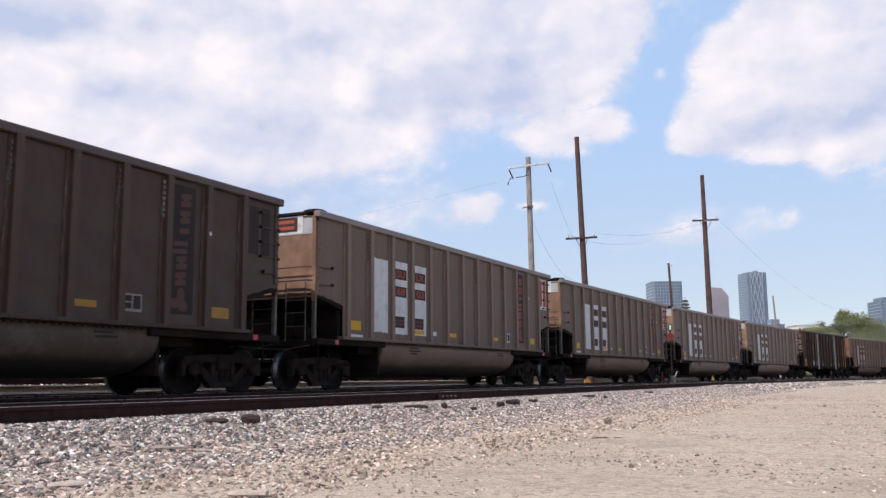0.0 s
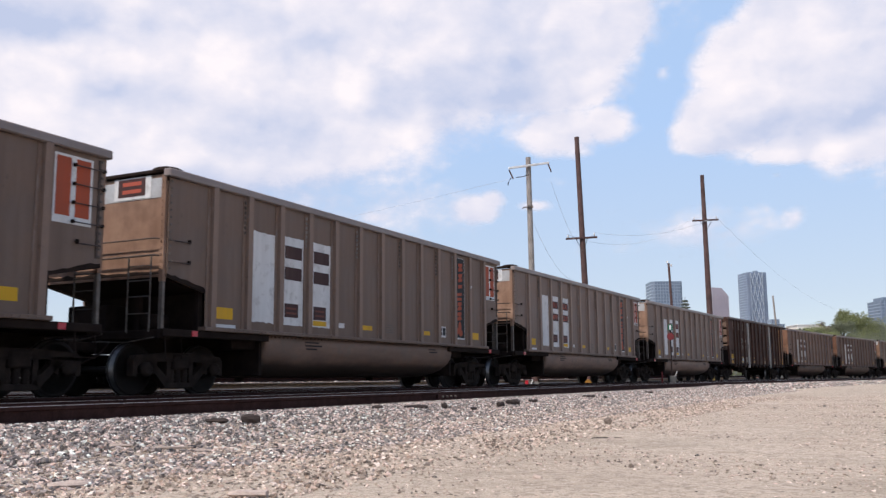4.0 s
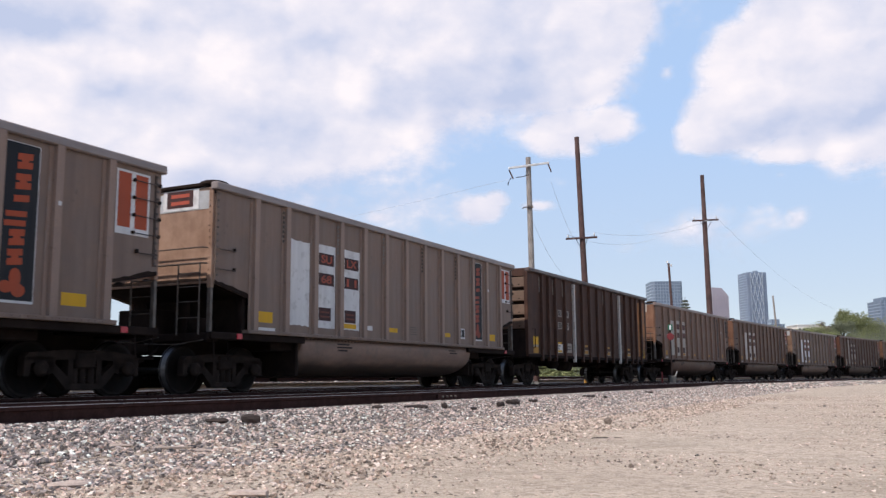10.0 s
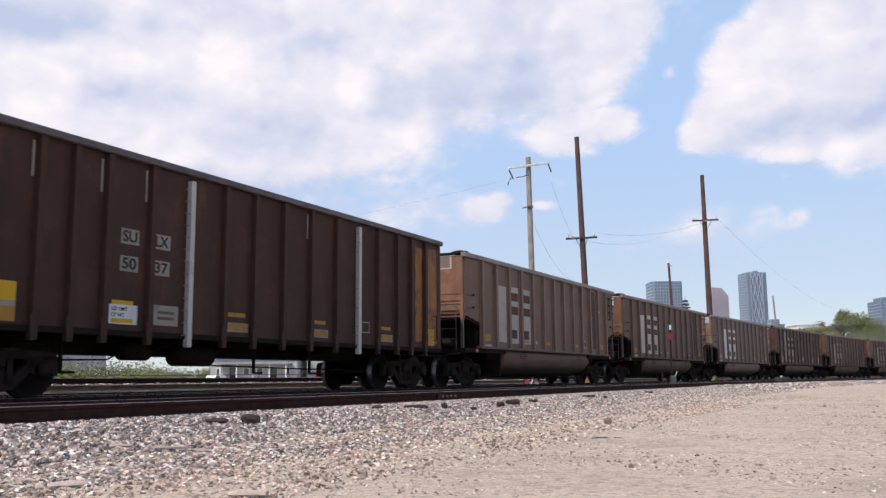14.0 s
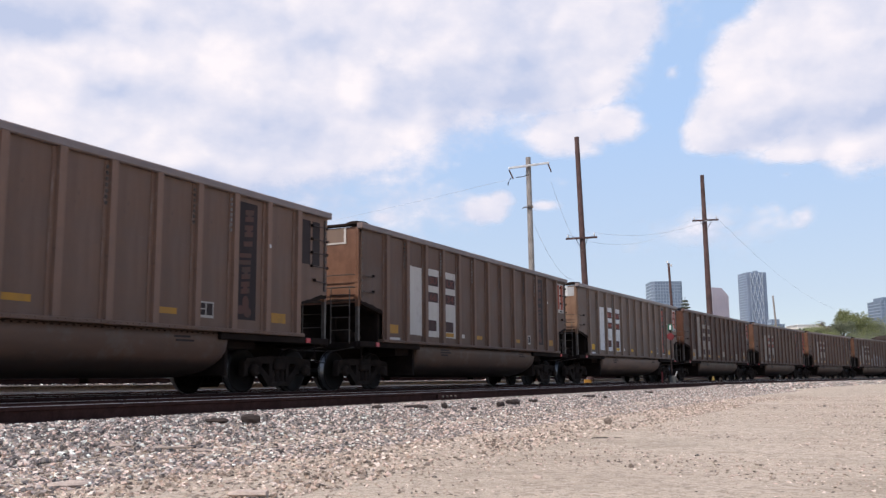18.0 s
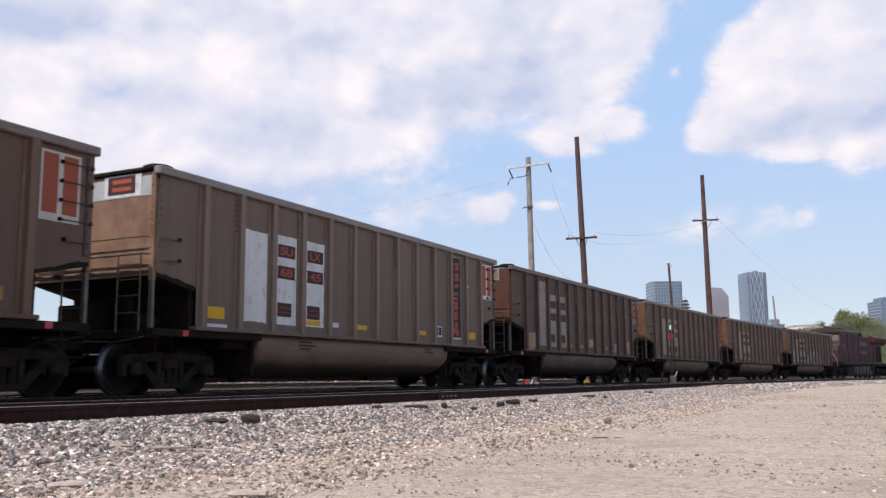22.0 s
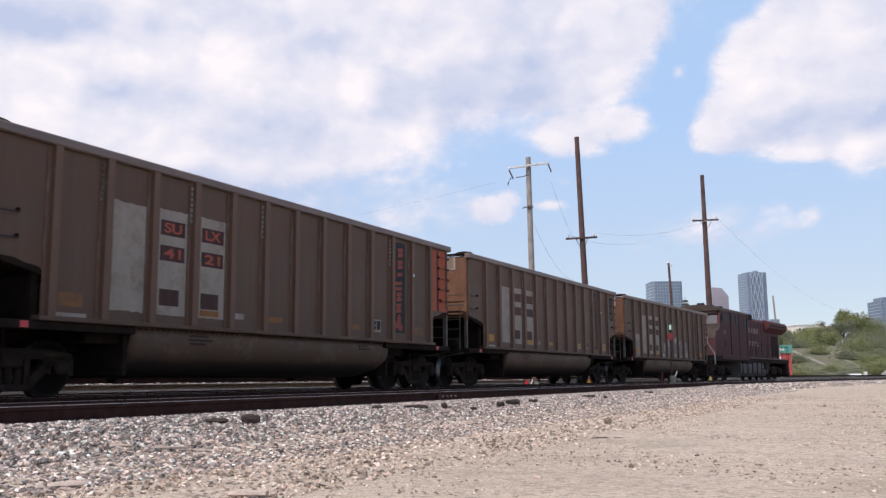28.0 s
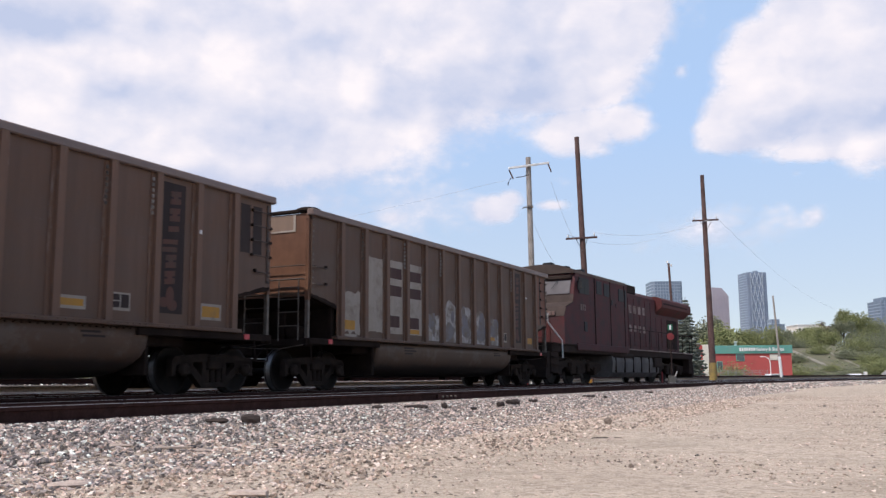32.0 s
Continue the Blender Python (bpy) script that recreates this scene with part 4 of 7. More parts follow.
STYLES = {
    0: dict(clean=False, text=("", "", "", ""), tone=(0.066, 0.037, 0.024, 0.55), hpanel="dark", label="dark brown grimy aluminium gondola car with belly tub"),
    1: dict(text=("SU", "LX", "68", "03"), tone=(0.218, 0.158, 0.121, 0.12), edge=False, label="dusty grey gondola car with orange and white panels"),
    2: dict(mark="bright", text=("", "", "", ""), tone=(0.223, 0.162, 0.124, 0.10), label="dusty grey gondola car with a tall black panel"),
    3: dict(mark="bright", text=("SU", "LX", "69", "23"), tone=(0.27, 0.205, 0.163, 0.05), label="light grey gondola car with white and orange panels"),
    4: dict(text=("SU", "LX", "68", "11"), tone=(0.275, 0.21, 0.167, 0.04), label="light grey gondola car ahead of a brown car"),
    6: dict(clean=False, white=WHITE4, text=("SU", "LX", "61", "10"), tone=(0.209, 0.152, 0.115, 0.12), hpanel="dark", label="dusty grey-tan gondola car with faded dark panels"),
    7: dict(clean=False, white=WHITE3, text=("SU", "LX", "66", "34"), tone=(0.160, 0.111, 0.081, 0.22), label="brown-dusted grey gondola car with faded red panels"),
    8: dict(mark="bright", text=("SU", "LX", "68", "45"), tone=(0.209, 0.154, 0.116, 0.10), label="dusty grey gondola car with patched white panels"),
    9: dict(clean=False, text=("", "", "", ""), tone=(0.104, 0.060, 0.040, 0.50), top=3.72, ntop=3.3, label="dark brown grimy gondola car with pale patches"),
    10: dict(clean=False, tape=YELLOW3, bright=True, solid=True, edge=False, text=("SU", "LX", "41", "21"), tone=(0.137, 0.094, 0.066, 0.30), label="brown-grey gondola car with orange corner panels"),
    11: dict(clean=False, framed=True, text=("SU", "LX", "51", ""), tone=(0.150, 0.101, 0.072, 0.28), hpanel="dark", label="brown-grey dusty gondola car with faded panels"),
    12: dict(clean=False, solid=True, orange=ORANGE3, text=("", "", "", ""), tone=(0.129, 0.085, 0.058, 0.40), label="brown-grey gondola car with white graffiti shapes"),
}
cars = {0: coal_car()}
for k in range(1, 13):
    if k != 5:
        cars[k] = copy_thing(cars[0], Matrix())
for k, st in STYLES.items():
    dress(cars[k], st)
# what sets two of the cars apart: brushed patches, and sprayed shapes
for x0, x1, z0, z1 in ((1.32, 1.50, 1.3, 2.25), (1.50, 2.18, 1.3, 1.84), (6.30, 6.48, 1.3, 1.8), (7.62, 8.30, 1.46, 1.82), (11.05, 11.45, 1.3, 1.72), (12.78, 13.35, 1.3, 1.85)):
    worn_marking(cars[9], "white_patch", x0, x1, z0, z1, WHITE2, "brushed dusty white paint patch", 0.002, 0.045)
worn_marking(cars[12], "white_patch", 1.36, 2.10, 1.28, 2.35, WHITE2, "pale painted patch", 0.002, 0.1)
HAZE = patchy("sprayed_grey_paint", (0.40, 0.375, 0.36), (0.14, 0.105, 0.082), 0.47, 2.0)
HAZE2 = patchy("sprayed_slate_paint", (0.17, 0.16, 0.185), (0.15, 0.12, 0.1), 0.47, 2.4)
rng = random.Random(21)


def sprayed(cx, cz, w, h, material, parent, lift):
    """A soft lobed blot of spray paint, flattened at the sill."""
    pts = []
    for i in range(26):
        a = 6.2832 * i / 26
        r = 1 + 0.28 * noise.noise(Vector((math.cos(a) * 1.7 + cx, math.sin(a) * 1.7, cz)))
        x = min(max(cx + w * r * math.cos(a), cx - 0.43), cx + 0.43)
        pts.append((x, max(cz + h * r * math.sin(a), 1.28 - 0.003 * math.cos(a))))
    return part("graffiti_shape", Shape().prism(pts, "y", -SIDE - lift, -SIDE - lift + 0.003), material, parent, "soft sprayed shape")


for i in range(5):
    cx, h = (POSTS[4 + i] + POSTS[5 + i]) / 2, (0.42, 0.66, 0.6, 0.54, 0.46)[i]
    gr = sprayed(cx, 1.28 + h * 0.7, 0.56, h, HAZE, cars[12], 0.002)
    for j in range(3):
        sprayed(cx + rng.uniform(-0.2, 0.2), 1.35 + h * rng.uniform(0.3, 1.4), rng.uniform(0.1, 0.3), rng.uniform(0.1, 0.3), HAZE2, gr, 0.004 + 0.002 * j)


def brown_car():
    car = thing("gondola_car", None, "rust-brown ribbed steel gondola car with white ladders", "rail car", "cars of the train")
    # chord paler than the sides: its sky light is painted on
    RCHORD = plain("skylit_brown_chord", (0.125, 0.092, 0.085), (0.07, 0.045, 0.038), 2, 0.5)
    posts = [1.2, 1.85, 2.52, 3.5, 5.42, 6.32, 7.28, 8.27, 9.27, 11.12, 12.08, 12.82, 13.6]
    cuts = [0.05] + [1.2, 2.52, 3.5, 4.5, 5.42, 6.32, 7.28, 8.27, 9.27, 10.25, 11.12, 12.08, 13.6] + [14.55]
    for a, b in zip(cuts, cuts[1:]):
        part("side_panel", Shape().box(a + 0.004, b - 0.004, -SIDE, -SIDE + 0.03, 1.02, 3.96, 0.004), RUST, car)
    rib = Shape().prism([(-0.075, 0), (-0.055, -0.10), (0.055, -0.10), (0.075, 0)], "z", 1.25, 3.94)
    rib.prism([(-0.075, 1.25), (0.075, 1.25), (0.055, 0.86), (-0.055, 0.86)], "y", -SIDE * 0 - 0.08, 0.02)
    rib = rib.mesh("rib", RUST)
    for x in posts:
        part("rib", rib, RUST, car).location = (x, -SIDE, 0)
    for x in (4.5, 10.25):
        lad = part("side_ladder", Shape().box(x - 0.10, x + 0.02, -SIDE - 0.10, -SIDE + 0.01, 0.84, 3.86, 0.01), WHITE3, car, "white-painted upright with rungs")
        for i in range(13):
            part("rung", Shape().tube([(x - 0.2, -SIDE - 0.06, 1.05 + 0.22 * i), (x - 0.1, -SIDE - 0.08, 1.05 + 0.22 * i)], 0.012, 5), WHITE2, lad)
    for i in (0, 3, 7, 2):
        part("bright_scrape", Shape().box(posts[i] - 0.14, posts[i] - 0.10, -SIDE - 0.012, -SIDE, 3.3, 3.85), WHITE2, car)
    part("top_chord", Shape().box(-0.02, 14.58, -SIDE - 0.11, -SIDE + 0.08, TOP - 0.05, TOP + 0.08, 0.02), RCHORD, car)
    part("top_chord", Shape().box(-0.02, 14.58, SIDE - 0.08, SIDE + 0.11, TOP - 0.05, TOP + 0.08, 0.02), RCHORD, car)
    part("side_sill", Shape().box(0.0, 14.56, -SIDE - 0.04, -SIDE + 0.1, 0.98, 1.08, 0.01), BLACK, car)
    far = Shape().box(0.05, 14.55, SIDE - 0.03, SIDE, 1.0, 3.9)
    for x in posts:
        far.box(x - 0.06, x + 0.06, SIDE, SIDE + 0.1, 0.9, 3.88)
    part("far_side", far, RUST, car)
    part("floor", Shape().box(0.1, 14.5, -1.5, 1.5, 1.0, 1.1), BLACK, car)
    part("load", Shape().box(0.3, 14.3, -1.5, 1.5, 2.3, 2.7), BLACK, car)
    SLAT = plain("sunned_brown_beam", (0.17, 0.105, 0.07), (0.11, 0.066, 0.044), 2, 0.75)
    for k in (0, 1):
        def bx(a, b):
            return (a, b) if k == 0 else (14.56 - b, 14.56 - a)
        part("end_sheet", Shape().box(*bx(0.12, 0.16), -1.5, 1.5, 1.9, 3.9), BLACK, car)
        for i, z in enumerate((3.40, 2.92, 2.44, 1.96)):
            bm_ = part("end_beam", Shape().box(*bx(0.0, 0.12), -1.5, 1.5, z, z + 0.36, 0.02), SLAT, car)
            for j in range(9):
                part("drain_hole", Shape().box(*bx(-0.004, 0.0), -1.3 + 0.3 * j, -1.24 + 0.3 * j, z + 0.07, z + 0.10), BLACK, bm_)
        part("end_header", Shape().box(*bx(-0.02, 0.12), -1.52, 1.52, 3.78, 4.07, 0.015), RUST, car)
        part("corner_post", Shape().box(*bx(-0.02, 0.2), -SIDE - 0.02, -SIDE + 0.12, 1.0, 3.95, 0.015), RUST, car)
        part("corner_post", Shape().box(*bx(-0.02, 0.2), SIDE - 0.12, SIDE + 0.02, 1.0, 3.95, 0.015), RUST, car)
        part("end_sill", Shape().box(*bx(-0.05, 0.25), -1.5, 1.5, 0.95, 1.9, 0.015), BLACK, car)
        part("grab_iron", Shape().tube([(bx(0.4, 0.4)[0], -SIDE, 1.3), (bx(0.4, 0.4)[0], -SIDE - 0.1, 1.3), (bx(0.4, 0.4)[0], -SIDE - 0.1, 1.95), (bx(0.4, 0.4)[0], -SIDE, 1.95)], 0.014, 5), BLACK, car)
        part("stirrup_step", Shape().tube([(bx(0.2, 0.2)[0], -1.56, 1.0), (bx(0.2, 0.2)[0], -1.6, 0.6), (bx(0.6, 0.6)[0], -1.6, 0.6), (bx(0.6, 0.6)[0], -1.56, 1.0)], 0.016, 5), BLACK, car)
        coupler(car, 0.0 if k == 0 else 14.56, -1 if k == 0 else 1)
    brd = part("end_board", Shape().box(-0.03, -0.02, -1.0, -0.1, 3.8, 3.98), WHITE, car, "white number board on the end header")
    for i in range(6):
        part("stencil_bar", Shape().box(-0.034, -0.03, -0.92 + 0.13 * i, -0.83 + 0.13 * i, 3.84, 3.95), INK, brd)
    part("centre_sill", Shape().box(0.0, 14.56, -0.3, 0.3, 0.72, 1.02, 0.02), BLACK, car)
    for x in (4.6, 6.2, 8.4, 9.6):
        part("crossbearer", Shape().prism([(-1.4, 1.0), (1.4, 1.0), (0.5, 0.74), (-0.5, 0.74)], "x", x, x + 0.12), BLACK, car)
    part("air_reservoir", Shape().lathe([(5.0, 0.1), (5.05, 0.2), (6.0, 0.2), (6.05, 0.1)], 14, (0, -0.75, 0.72), "x"), BLACK, car)
    part("brake_cylinder", Shape().lathe([(3.6, 0.05), (3.6, 0.15), (4.2, 0.15), (4.25, 0.05)], 12, (0, -0.9, 0.76), "x"), BLACK, car)
    part("brake_rod", Shape().tube([(2.2, -0.7, 0.6), (3.4, -0.8, 0.62), (3.6, -0.9, 0.74)], 0.015, 5).tube([(6.2, -0.6, 0.55), (9.5, -0.6, 0.5), (12.0, -0.6, 0.5)], 0.015, 5), BLACK, car)
    for x in (2.3, 7.2, 9.2):
        part("bracket", Shape().box(x, x + 0.05, -0.95, -0.9, 0.38, 1.0).box(x, x + 0.3, -0.95, -0.9, 0.38, 0.42), BLACK, car)
    for i, (x, z, w) in enumerate(((2.86, 2.52, "SU"), (3.60, 2.52, "LX"), (2.86, 2.06, "50"), (3.60, 2.06, "37"))):
        b = marking(car, "stencil_patch", x, x + 0.40, z, z + 0.26, WHITE2, "white patch behind black lettering")
        lettering(b, w, x + 0.04, z + 0.04, 0.19, 0.31, INK, -SIDE - 0.007)
    b = marking(car, "data_patch", 2.62, 3.28, 1.18, 1.50, WHITE, "white data patch")
    marking(car, "yellow_tape", 2.72, 3.18, 1.50, 1.57, YELLOW, "", 0.004)
    marking(car, "yellow_tape", 2.72, 3.18, 1.20, 1.27, YELLOW, "", 0.006, b)
    lettering(b, "LD LMT", 2.72, 1.40, 0.06, 0.34, INK, -SIDE - 0.007)
    lettering(b, "LT WT", 2.72, 1.30, 0.06, 0.28, INK, -SIDE - 0.007)
    b = marking(car, "data_patch", 3.60, 4.25, 1.20, 1.55, WHITE2, "dusty data patch")
    for z in (1.30, 1.40):
        marking(car, "stencil_bar", 3.75, 4.15, z, z + 0.05, GALV, "", 0.006, b)
    marking(car, "yellow_tape", 0.46, 0.92, 1.42, 1.70, YELLOW, "yellow reflective tape")
    marking(car, "white_label", 0.46, 0.92, 1.34, 1.42, WHITE2)
    marking(car, "yellow_tape", 0.46, 0.92, 1.12, 1.34, YELLOW2)
    for x in (5.6, 8.4, 11.3):
        marking(car, "yellow_tape", x, x + 0.5, 1.46, 1.54, YELLOW2)
        marking(car, "tape_border", x - 0.05, x + 0.6, 1.17, 1.35, WHITE2, "", 0.0015)
        marking(car, "yellow_tape", x, x + 0.55, 1.20, 1.32, YELLOW2)
    marking(car, "yellow_tape", 13.85, 14.2, 1.15, 1.6, YELLOW)
    sq = marking(car, "stencil_square", 10.40, 10.78, 1.35, 1.62, WHITE2, "dark square in a pale frame")
    marking(car, "black_field", 10.43, 10.75, 1.38, 1.59, RUST, "", 0.006, sq)
    BLEACH = patchy("bleached_rust", (0.33, 0.14, 0.045), (0.13, 0.058, 0.03), 0.52, 1.6)
    worn_marking(car, "orange_patch", 13.10, 13.52, 1.2, 3.8, BLEACH, "bright rust patch", 0.003, 0.08)
    worn_marking(car, "orange_patch", 13.68, 14.5, 1.15, 3.86, BLEACH, "bright rust patch", 0.003, 0.08)
    lad = part("end_ladder", Shape().tube([(14.64, -1.5, 1.0), (14.64, -1.5, 3.9)], 0.022, 5).tube([(14.64, -1.02, 1.0), (14.64, -1.02, 3.9)], 0.022, 5), BLACK, car)
    for i in range(8):
        part("rung", Shape().tube([(14.64, -1.5, 1.3 + 0.34 * i), (14.64, -1.02, 1.3 + 0.34 * i)], 0.014, 5), BLACK, lad)
    truck(car, 1.02)
    truck(car, 13.55)
    return car


cars[5] = brown_car()
for k in range(13):
    movers.append((cars[k], FIRST + k * PITCH_S, 1.05, 13.8))


def locomotive():
    lo = thing("locomotive", None, "dirty dark red diesel locomotive at the train's end", "locomotive")
    RED = patchy("grimy_dark_red_paint", (0.080, 0.026, 0.028), (0.050, 0.029, 0.030), 0.5, 1.3, 0.75)
    RED2 = patchy("brighter_red_paint", (0.083, 0.019, 0.019), (0.05, 0.023, 0.021), 0.55, 1.3, 0.7)
    ROOF = plain("sooty_roof_paint", (0.085, 0.062, 0.054), (0.05, 0.038, 0.034), 1.6, 0.9, spec=0.1)
    SOOT_SHADE = plain("soot_and_shade_paint", (0.024, 0.0165, 0.0145), (0.046, 0.032, 0.027), 2, 0.9, spec=0.08)
    TANK = plain("dusty_fuel_tank", (0.13, 0.115, 0.112), (0.075, 0.065, 0.062), 1.2, 0.7, spec=0.2)
    PALE = patchy("dirty_cream_lettering", (0.24, 0.175, 0.155), (0.085, 0.042, 0.038), 0.5)
    GLASS = glass_mat("dark_cab_glass", (0.018, 0.016, 0.016), 0.5, 0.12)
    # the screen's pale reflection is put into its base colour
    SCREEN = glass_mat("pale_windscreen", (0.13, 0.112, 0.115), 0.35, 0.3)
    W = 1.55
    part("frame", Shape().box(-0.45, 20.35, -1.5, 1.5, 1.22, 1.5, 0.03), SOOT_SHADE, lo)
    part("walkway", Shape().box(-0.45, 20.35, -W, W, 1.5, 1.56, 0.01), SOOT_SHADE, lo)
    part("sill_stripe", Shape().box(3.0, 20.05, -W - 0.006, -W, 1.5, 1.555), PALE, lo)
    # cab: side outline with the slanted windscreen drawn across, roof arched
    cab = [(0.75, 1.56), (0.75, 2.62), (0.98, 3.0), (1.72, 3.22), (1.98, 4.2), (2.05, 4.4), (4.2, 4.46), (4.2, 1.56)]
    part("cab", Shape().prism(cab, "y", -W + 0.02, W - 0.02), RED, lo)
    part("nose_top", Shape().prism([(0.74, 2.62), (0.97, 3.01), (1.71, 3.23), (1.80, 3.55), (1.83, 3.55), (1.74, 3.2), (1.0, 2.97), (0.77, 2.6)], "y", -W + 0.015, W - 0.015), ROOF, lo, "soot-brown slope of the nose")
    nose = part("nose_door", Shape().box(0.70, 0.76, -0.95, -0.2, 1.62, 2.5, 0.02), RED2, lo, "bright red nose panel")
    for i in range(4):
        part("number_bar", Shape().box(0.69, 0.75, -1.15 + 0.17 * i, -1.04 + 0.17 * i, 2.66, 2.82), PALE, lo)
    for y in (-1.38, 0.12):
        ws = part("windscreen", Shape().prism([(1.765, 3.57), (1.92, 4.12), (1.95, 4.12), (1.795, 3.57)], "y", y, y + 1.26), SCREEN, lo, "windscreen with its pale reflection in the glass colour")
        part("wiper", Shape().tube([(1.88, y + 0.5, 4.16), (1.74, y + 0.75, 3.8)], 0.014, 5), INK, ws)
    roof = [(-W, 4.40), (-W + 0.10, 4.56), (-0.85, 4.76), (0, 4.82), (0.85, 4.76), (W - 0.10, 4.56), (W, 4.40)]
    part("cab_roof", Shape().prism(roof, "x", 1.88, 8.62), ROOF, lo)
    part("horn", Shape().box(2.6, 3.0, -0.3, 0.1, 4.78, 4.98, 0.03), INK, lo)
    part("antenna", Shape().box(4.6, 4.9, -0.9, -0.6, 4.66, 4.86, 0.02), INK, lo)
    part("roof_box", Shape().box(3.3, 3.7, -0.7, -0.4, 4.72, 4.88, 0.02), INK, lo)
    part("air_conditioner", Shape().box(4.4, 5.6, -0.5, 0.5, 4.76, 4.9, 0.04), ROOF, lo)
    win = part("side_window", Shape().box(2.38, 3.5, -W - 0.012, -W + 0.03, 3.62, 4.28), INK, lo)
    part("pane", Shape().box(2.44, 2.92, -W - 0.018, -W - 0.012, 3.67, 4.23), GLASS, win)
    part("pane", Shape().box(2.97, 3.44, -W - 0.018, -W - 0.012, 3.67, 4.23), GLASS, win)
    part("mirror", Shape().box(2.2, 2.26, -W - 0.2, -W, 3.75, 4.1), INK, lo)
    # equipment cabinet behind the cab, full width
    part("cabinet", Shape().box(4.2, 8.6, -W + 0.01, W - 0.01, 1.56, 4.42, 0.03), RED, lo)
    part("cabinet_lower", Shape().box(2.05, 8.55, -W - 0.02, -W + 0.05, 1.34, 1.62, 0.02), RED, lo)
    for x0, x1, z0, z1 in ((4.42, 5.08, 3.74, 4.30), (5.36, 6.04, 3.72, 4.28), (7.3, 8.02, 3.64, 4.2), (6.3, 6.5, 3.4, 3.62), (6.9, 7.0, 3.3, 3.5), (2.9, 3.25, 2.1, 2.5), (8.2, 8.4, 3.4, 4.2)):
        part("grille", Shape().box(x0, x1, -W - 0.01, -W + 0.02, z0, z1, 0.01), INK, lo, "dark louvred opening")
    for x in (4.2, 6.15, 8.1):
        part("seam", Shape().box(x, x + 0.03, -W - 0.012, -W + 0.02, 1.62, 4.4), SOOT_SHADE, lo)
    part("sub_letters", Shape().box(2.5, 2.62, -W - 0.006, -W + 0.02, 2.95, 3.2).box(2.72, 2.84, -W - 0.006, -W + 0.02, 2.95, 3.2).box(2.94, 3.06, -W - 0.006, -W + 0.02, 2.95, 3.2), PALE, lo)
    # engine hood
    hood = [(-1.2, 1.56), (-1.2, 4.18), (-1.05, 4.36), (1.05, 4.36), (1.2, 4.18), (1.2, 1.56)]
    part("engine_hood", Shape().prism(hood, "x", 8.6, 14.2), RED, lo)
    for i in range(6):
        dr = part("hood_door", Shape().box(8.75 + 0.9 * i, 9.58 + 0.9 * i, -1.225, -1.19, 1.75, 4.0, 0.01), RED, lo)
        part("latch", Shape().box(9.48 + 0.9 * i, 9.53 + 0.9 * i, -1.24, -1.22, 2.6, 2.8), INK, dr)
    for i in range(5):
        part("letter_bar", Shape().box(9.0 + 0.72 * i, 9.4 + 0.72 * i, -1.235, -1.22, 3.28, 3.66), PALE, lo)
        part("letter_bar", Shape().box(9.0 + 0.72 * i, 9.38 + 0.72 * i, -1.235, -1.22, 2.40, 2.72), PALE, lo)
    part("exhaust_silencer", Shape().box(9.8, 11.6, -0.55, 0.55, 4.34, 4.62, 0.05), SOOT_SHADE, lo)
    part("dynamic_brake_box", Shape().box(8.95, 10.9, -1.22, 1.22, 4.22, 4.62, 0.03), SOOT_SHADE, lo)
    # radiator section with overhanging wings
    part("radiator_body", Shape().prism([(-1.1, 1.56), (-1.1, 3.75), (1.1, 3.75), (1.1, 1.56)], "x", 14.2, 19.0), RED, lo)
    wing = [(-1.12, 3.50), (-W + 0.02, 3.84), (-W, 4.02), (-W + 0.02, 4.22), (-1.3, 4.36), (1.3, 4.36), (W - 0.02, 4.22), (W, 4.02), (W - 0.02, 3.84), (1.12, 3.50)]
    rad = part("radiator_wing", Shape().prism(wing, "x", 14.3, 20.15), RED2, lo, "flared red radiator wing")
    part("grille", Shape().box(14.6, 19.3, -W - 0.006, -W + 0.03, 3.98, 4.06), SOOT_SHADE, rad)
    part("roof_cap", Shape().box(14.4, 20.05, -1.2, 1.2, 4.33, 4.40, 0.02), ROOF, rad)
    # rear doors are dark: the shade below the wing is painted in
    for i in range(4):
        part("louvre_door", Shape().box(14.5 + 1.05 * i, 15.4 + 1.05 * i, -1.13, -1.09, 1.75, 3.3, 0.01), SOOT_SHADE if i > 1 else RED, lo)
    part("end_light", Shape().box(18.98, 19.05, -0.3, 0.3, 3.6, 3.9, 0.02), PORCELAIN, lo)
    tank = [(-1.42, 1.2), (-1.46, 0.95), (-1.42, 0.48), (-1.2, 0.27), (1.2, 0.27), (1.42, 0.48), (1.46, 0.95), (1.42, 1.2)]
    part("fuel_tank", Shape().prism(tank, "x", 6.5, 13.7), TANK, lo)
    for i in range(6):
        part("tank_rib", Shape().box(6.9 + 1.25 * i, 6.96 + 1.25 * i, -1.485, -1.40, 0.48, 1.2), SOOT_SHADE, lo)
    part("corner_strip", Shape().prism([(1.72, 3.24), (1.98, 4.2), (2.08, 4.2), (1.82, 3.24)], "y", -W + 0.012, -W + 0.03), RED2, lo, "worn red edge of the cab front")
    part("brow", Shape().box(1.84, 2.1, -1.42, 1.42, 4.16, 4.32, 0.03), SOOT_SHADE, lo)
    part("air_tank", Shape().lathe([(6.6, 0.08), (6.65, 0.16), (9.3, 0.16), (9.35, 0.08)], 14, (0, -1.36, 1.26), "x"), SOOT_SHADE, lo)
    part("battery_box", Shape().box(12.6, 13.9, -W, -1.3, 0.75, 1.2, 0.02), SOOT_SHADE, lo)
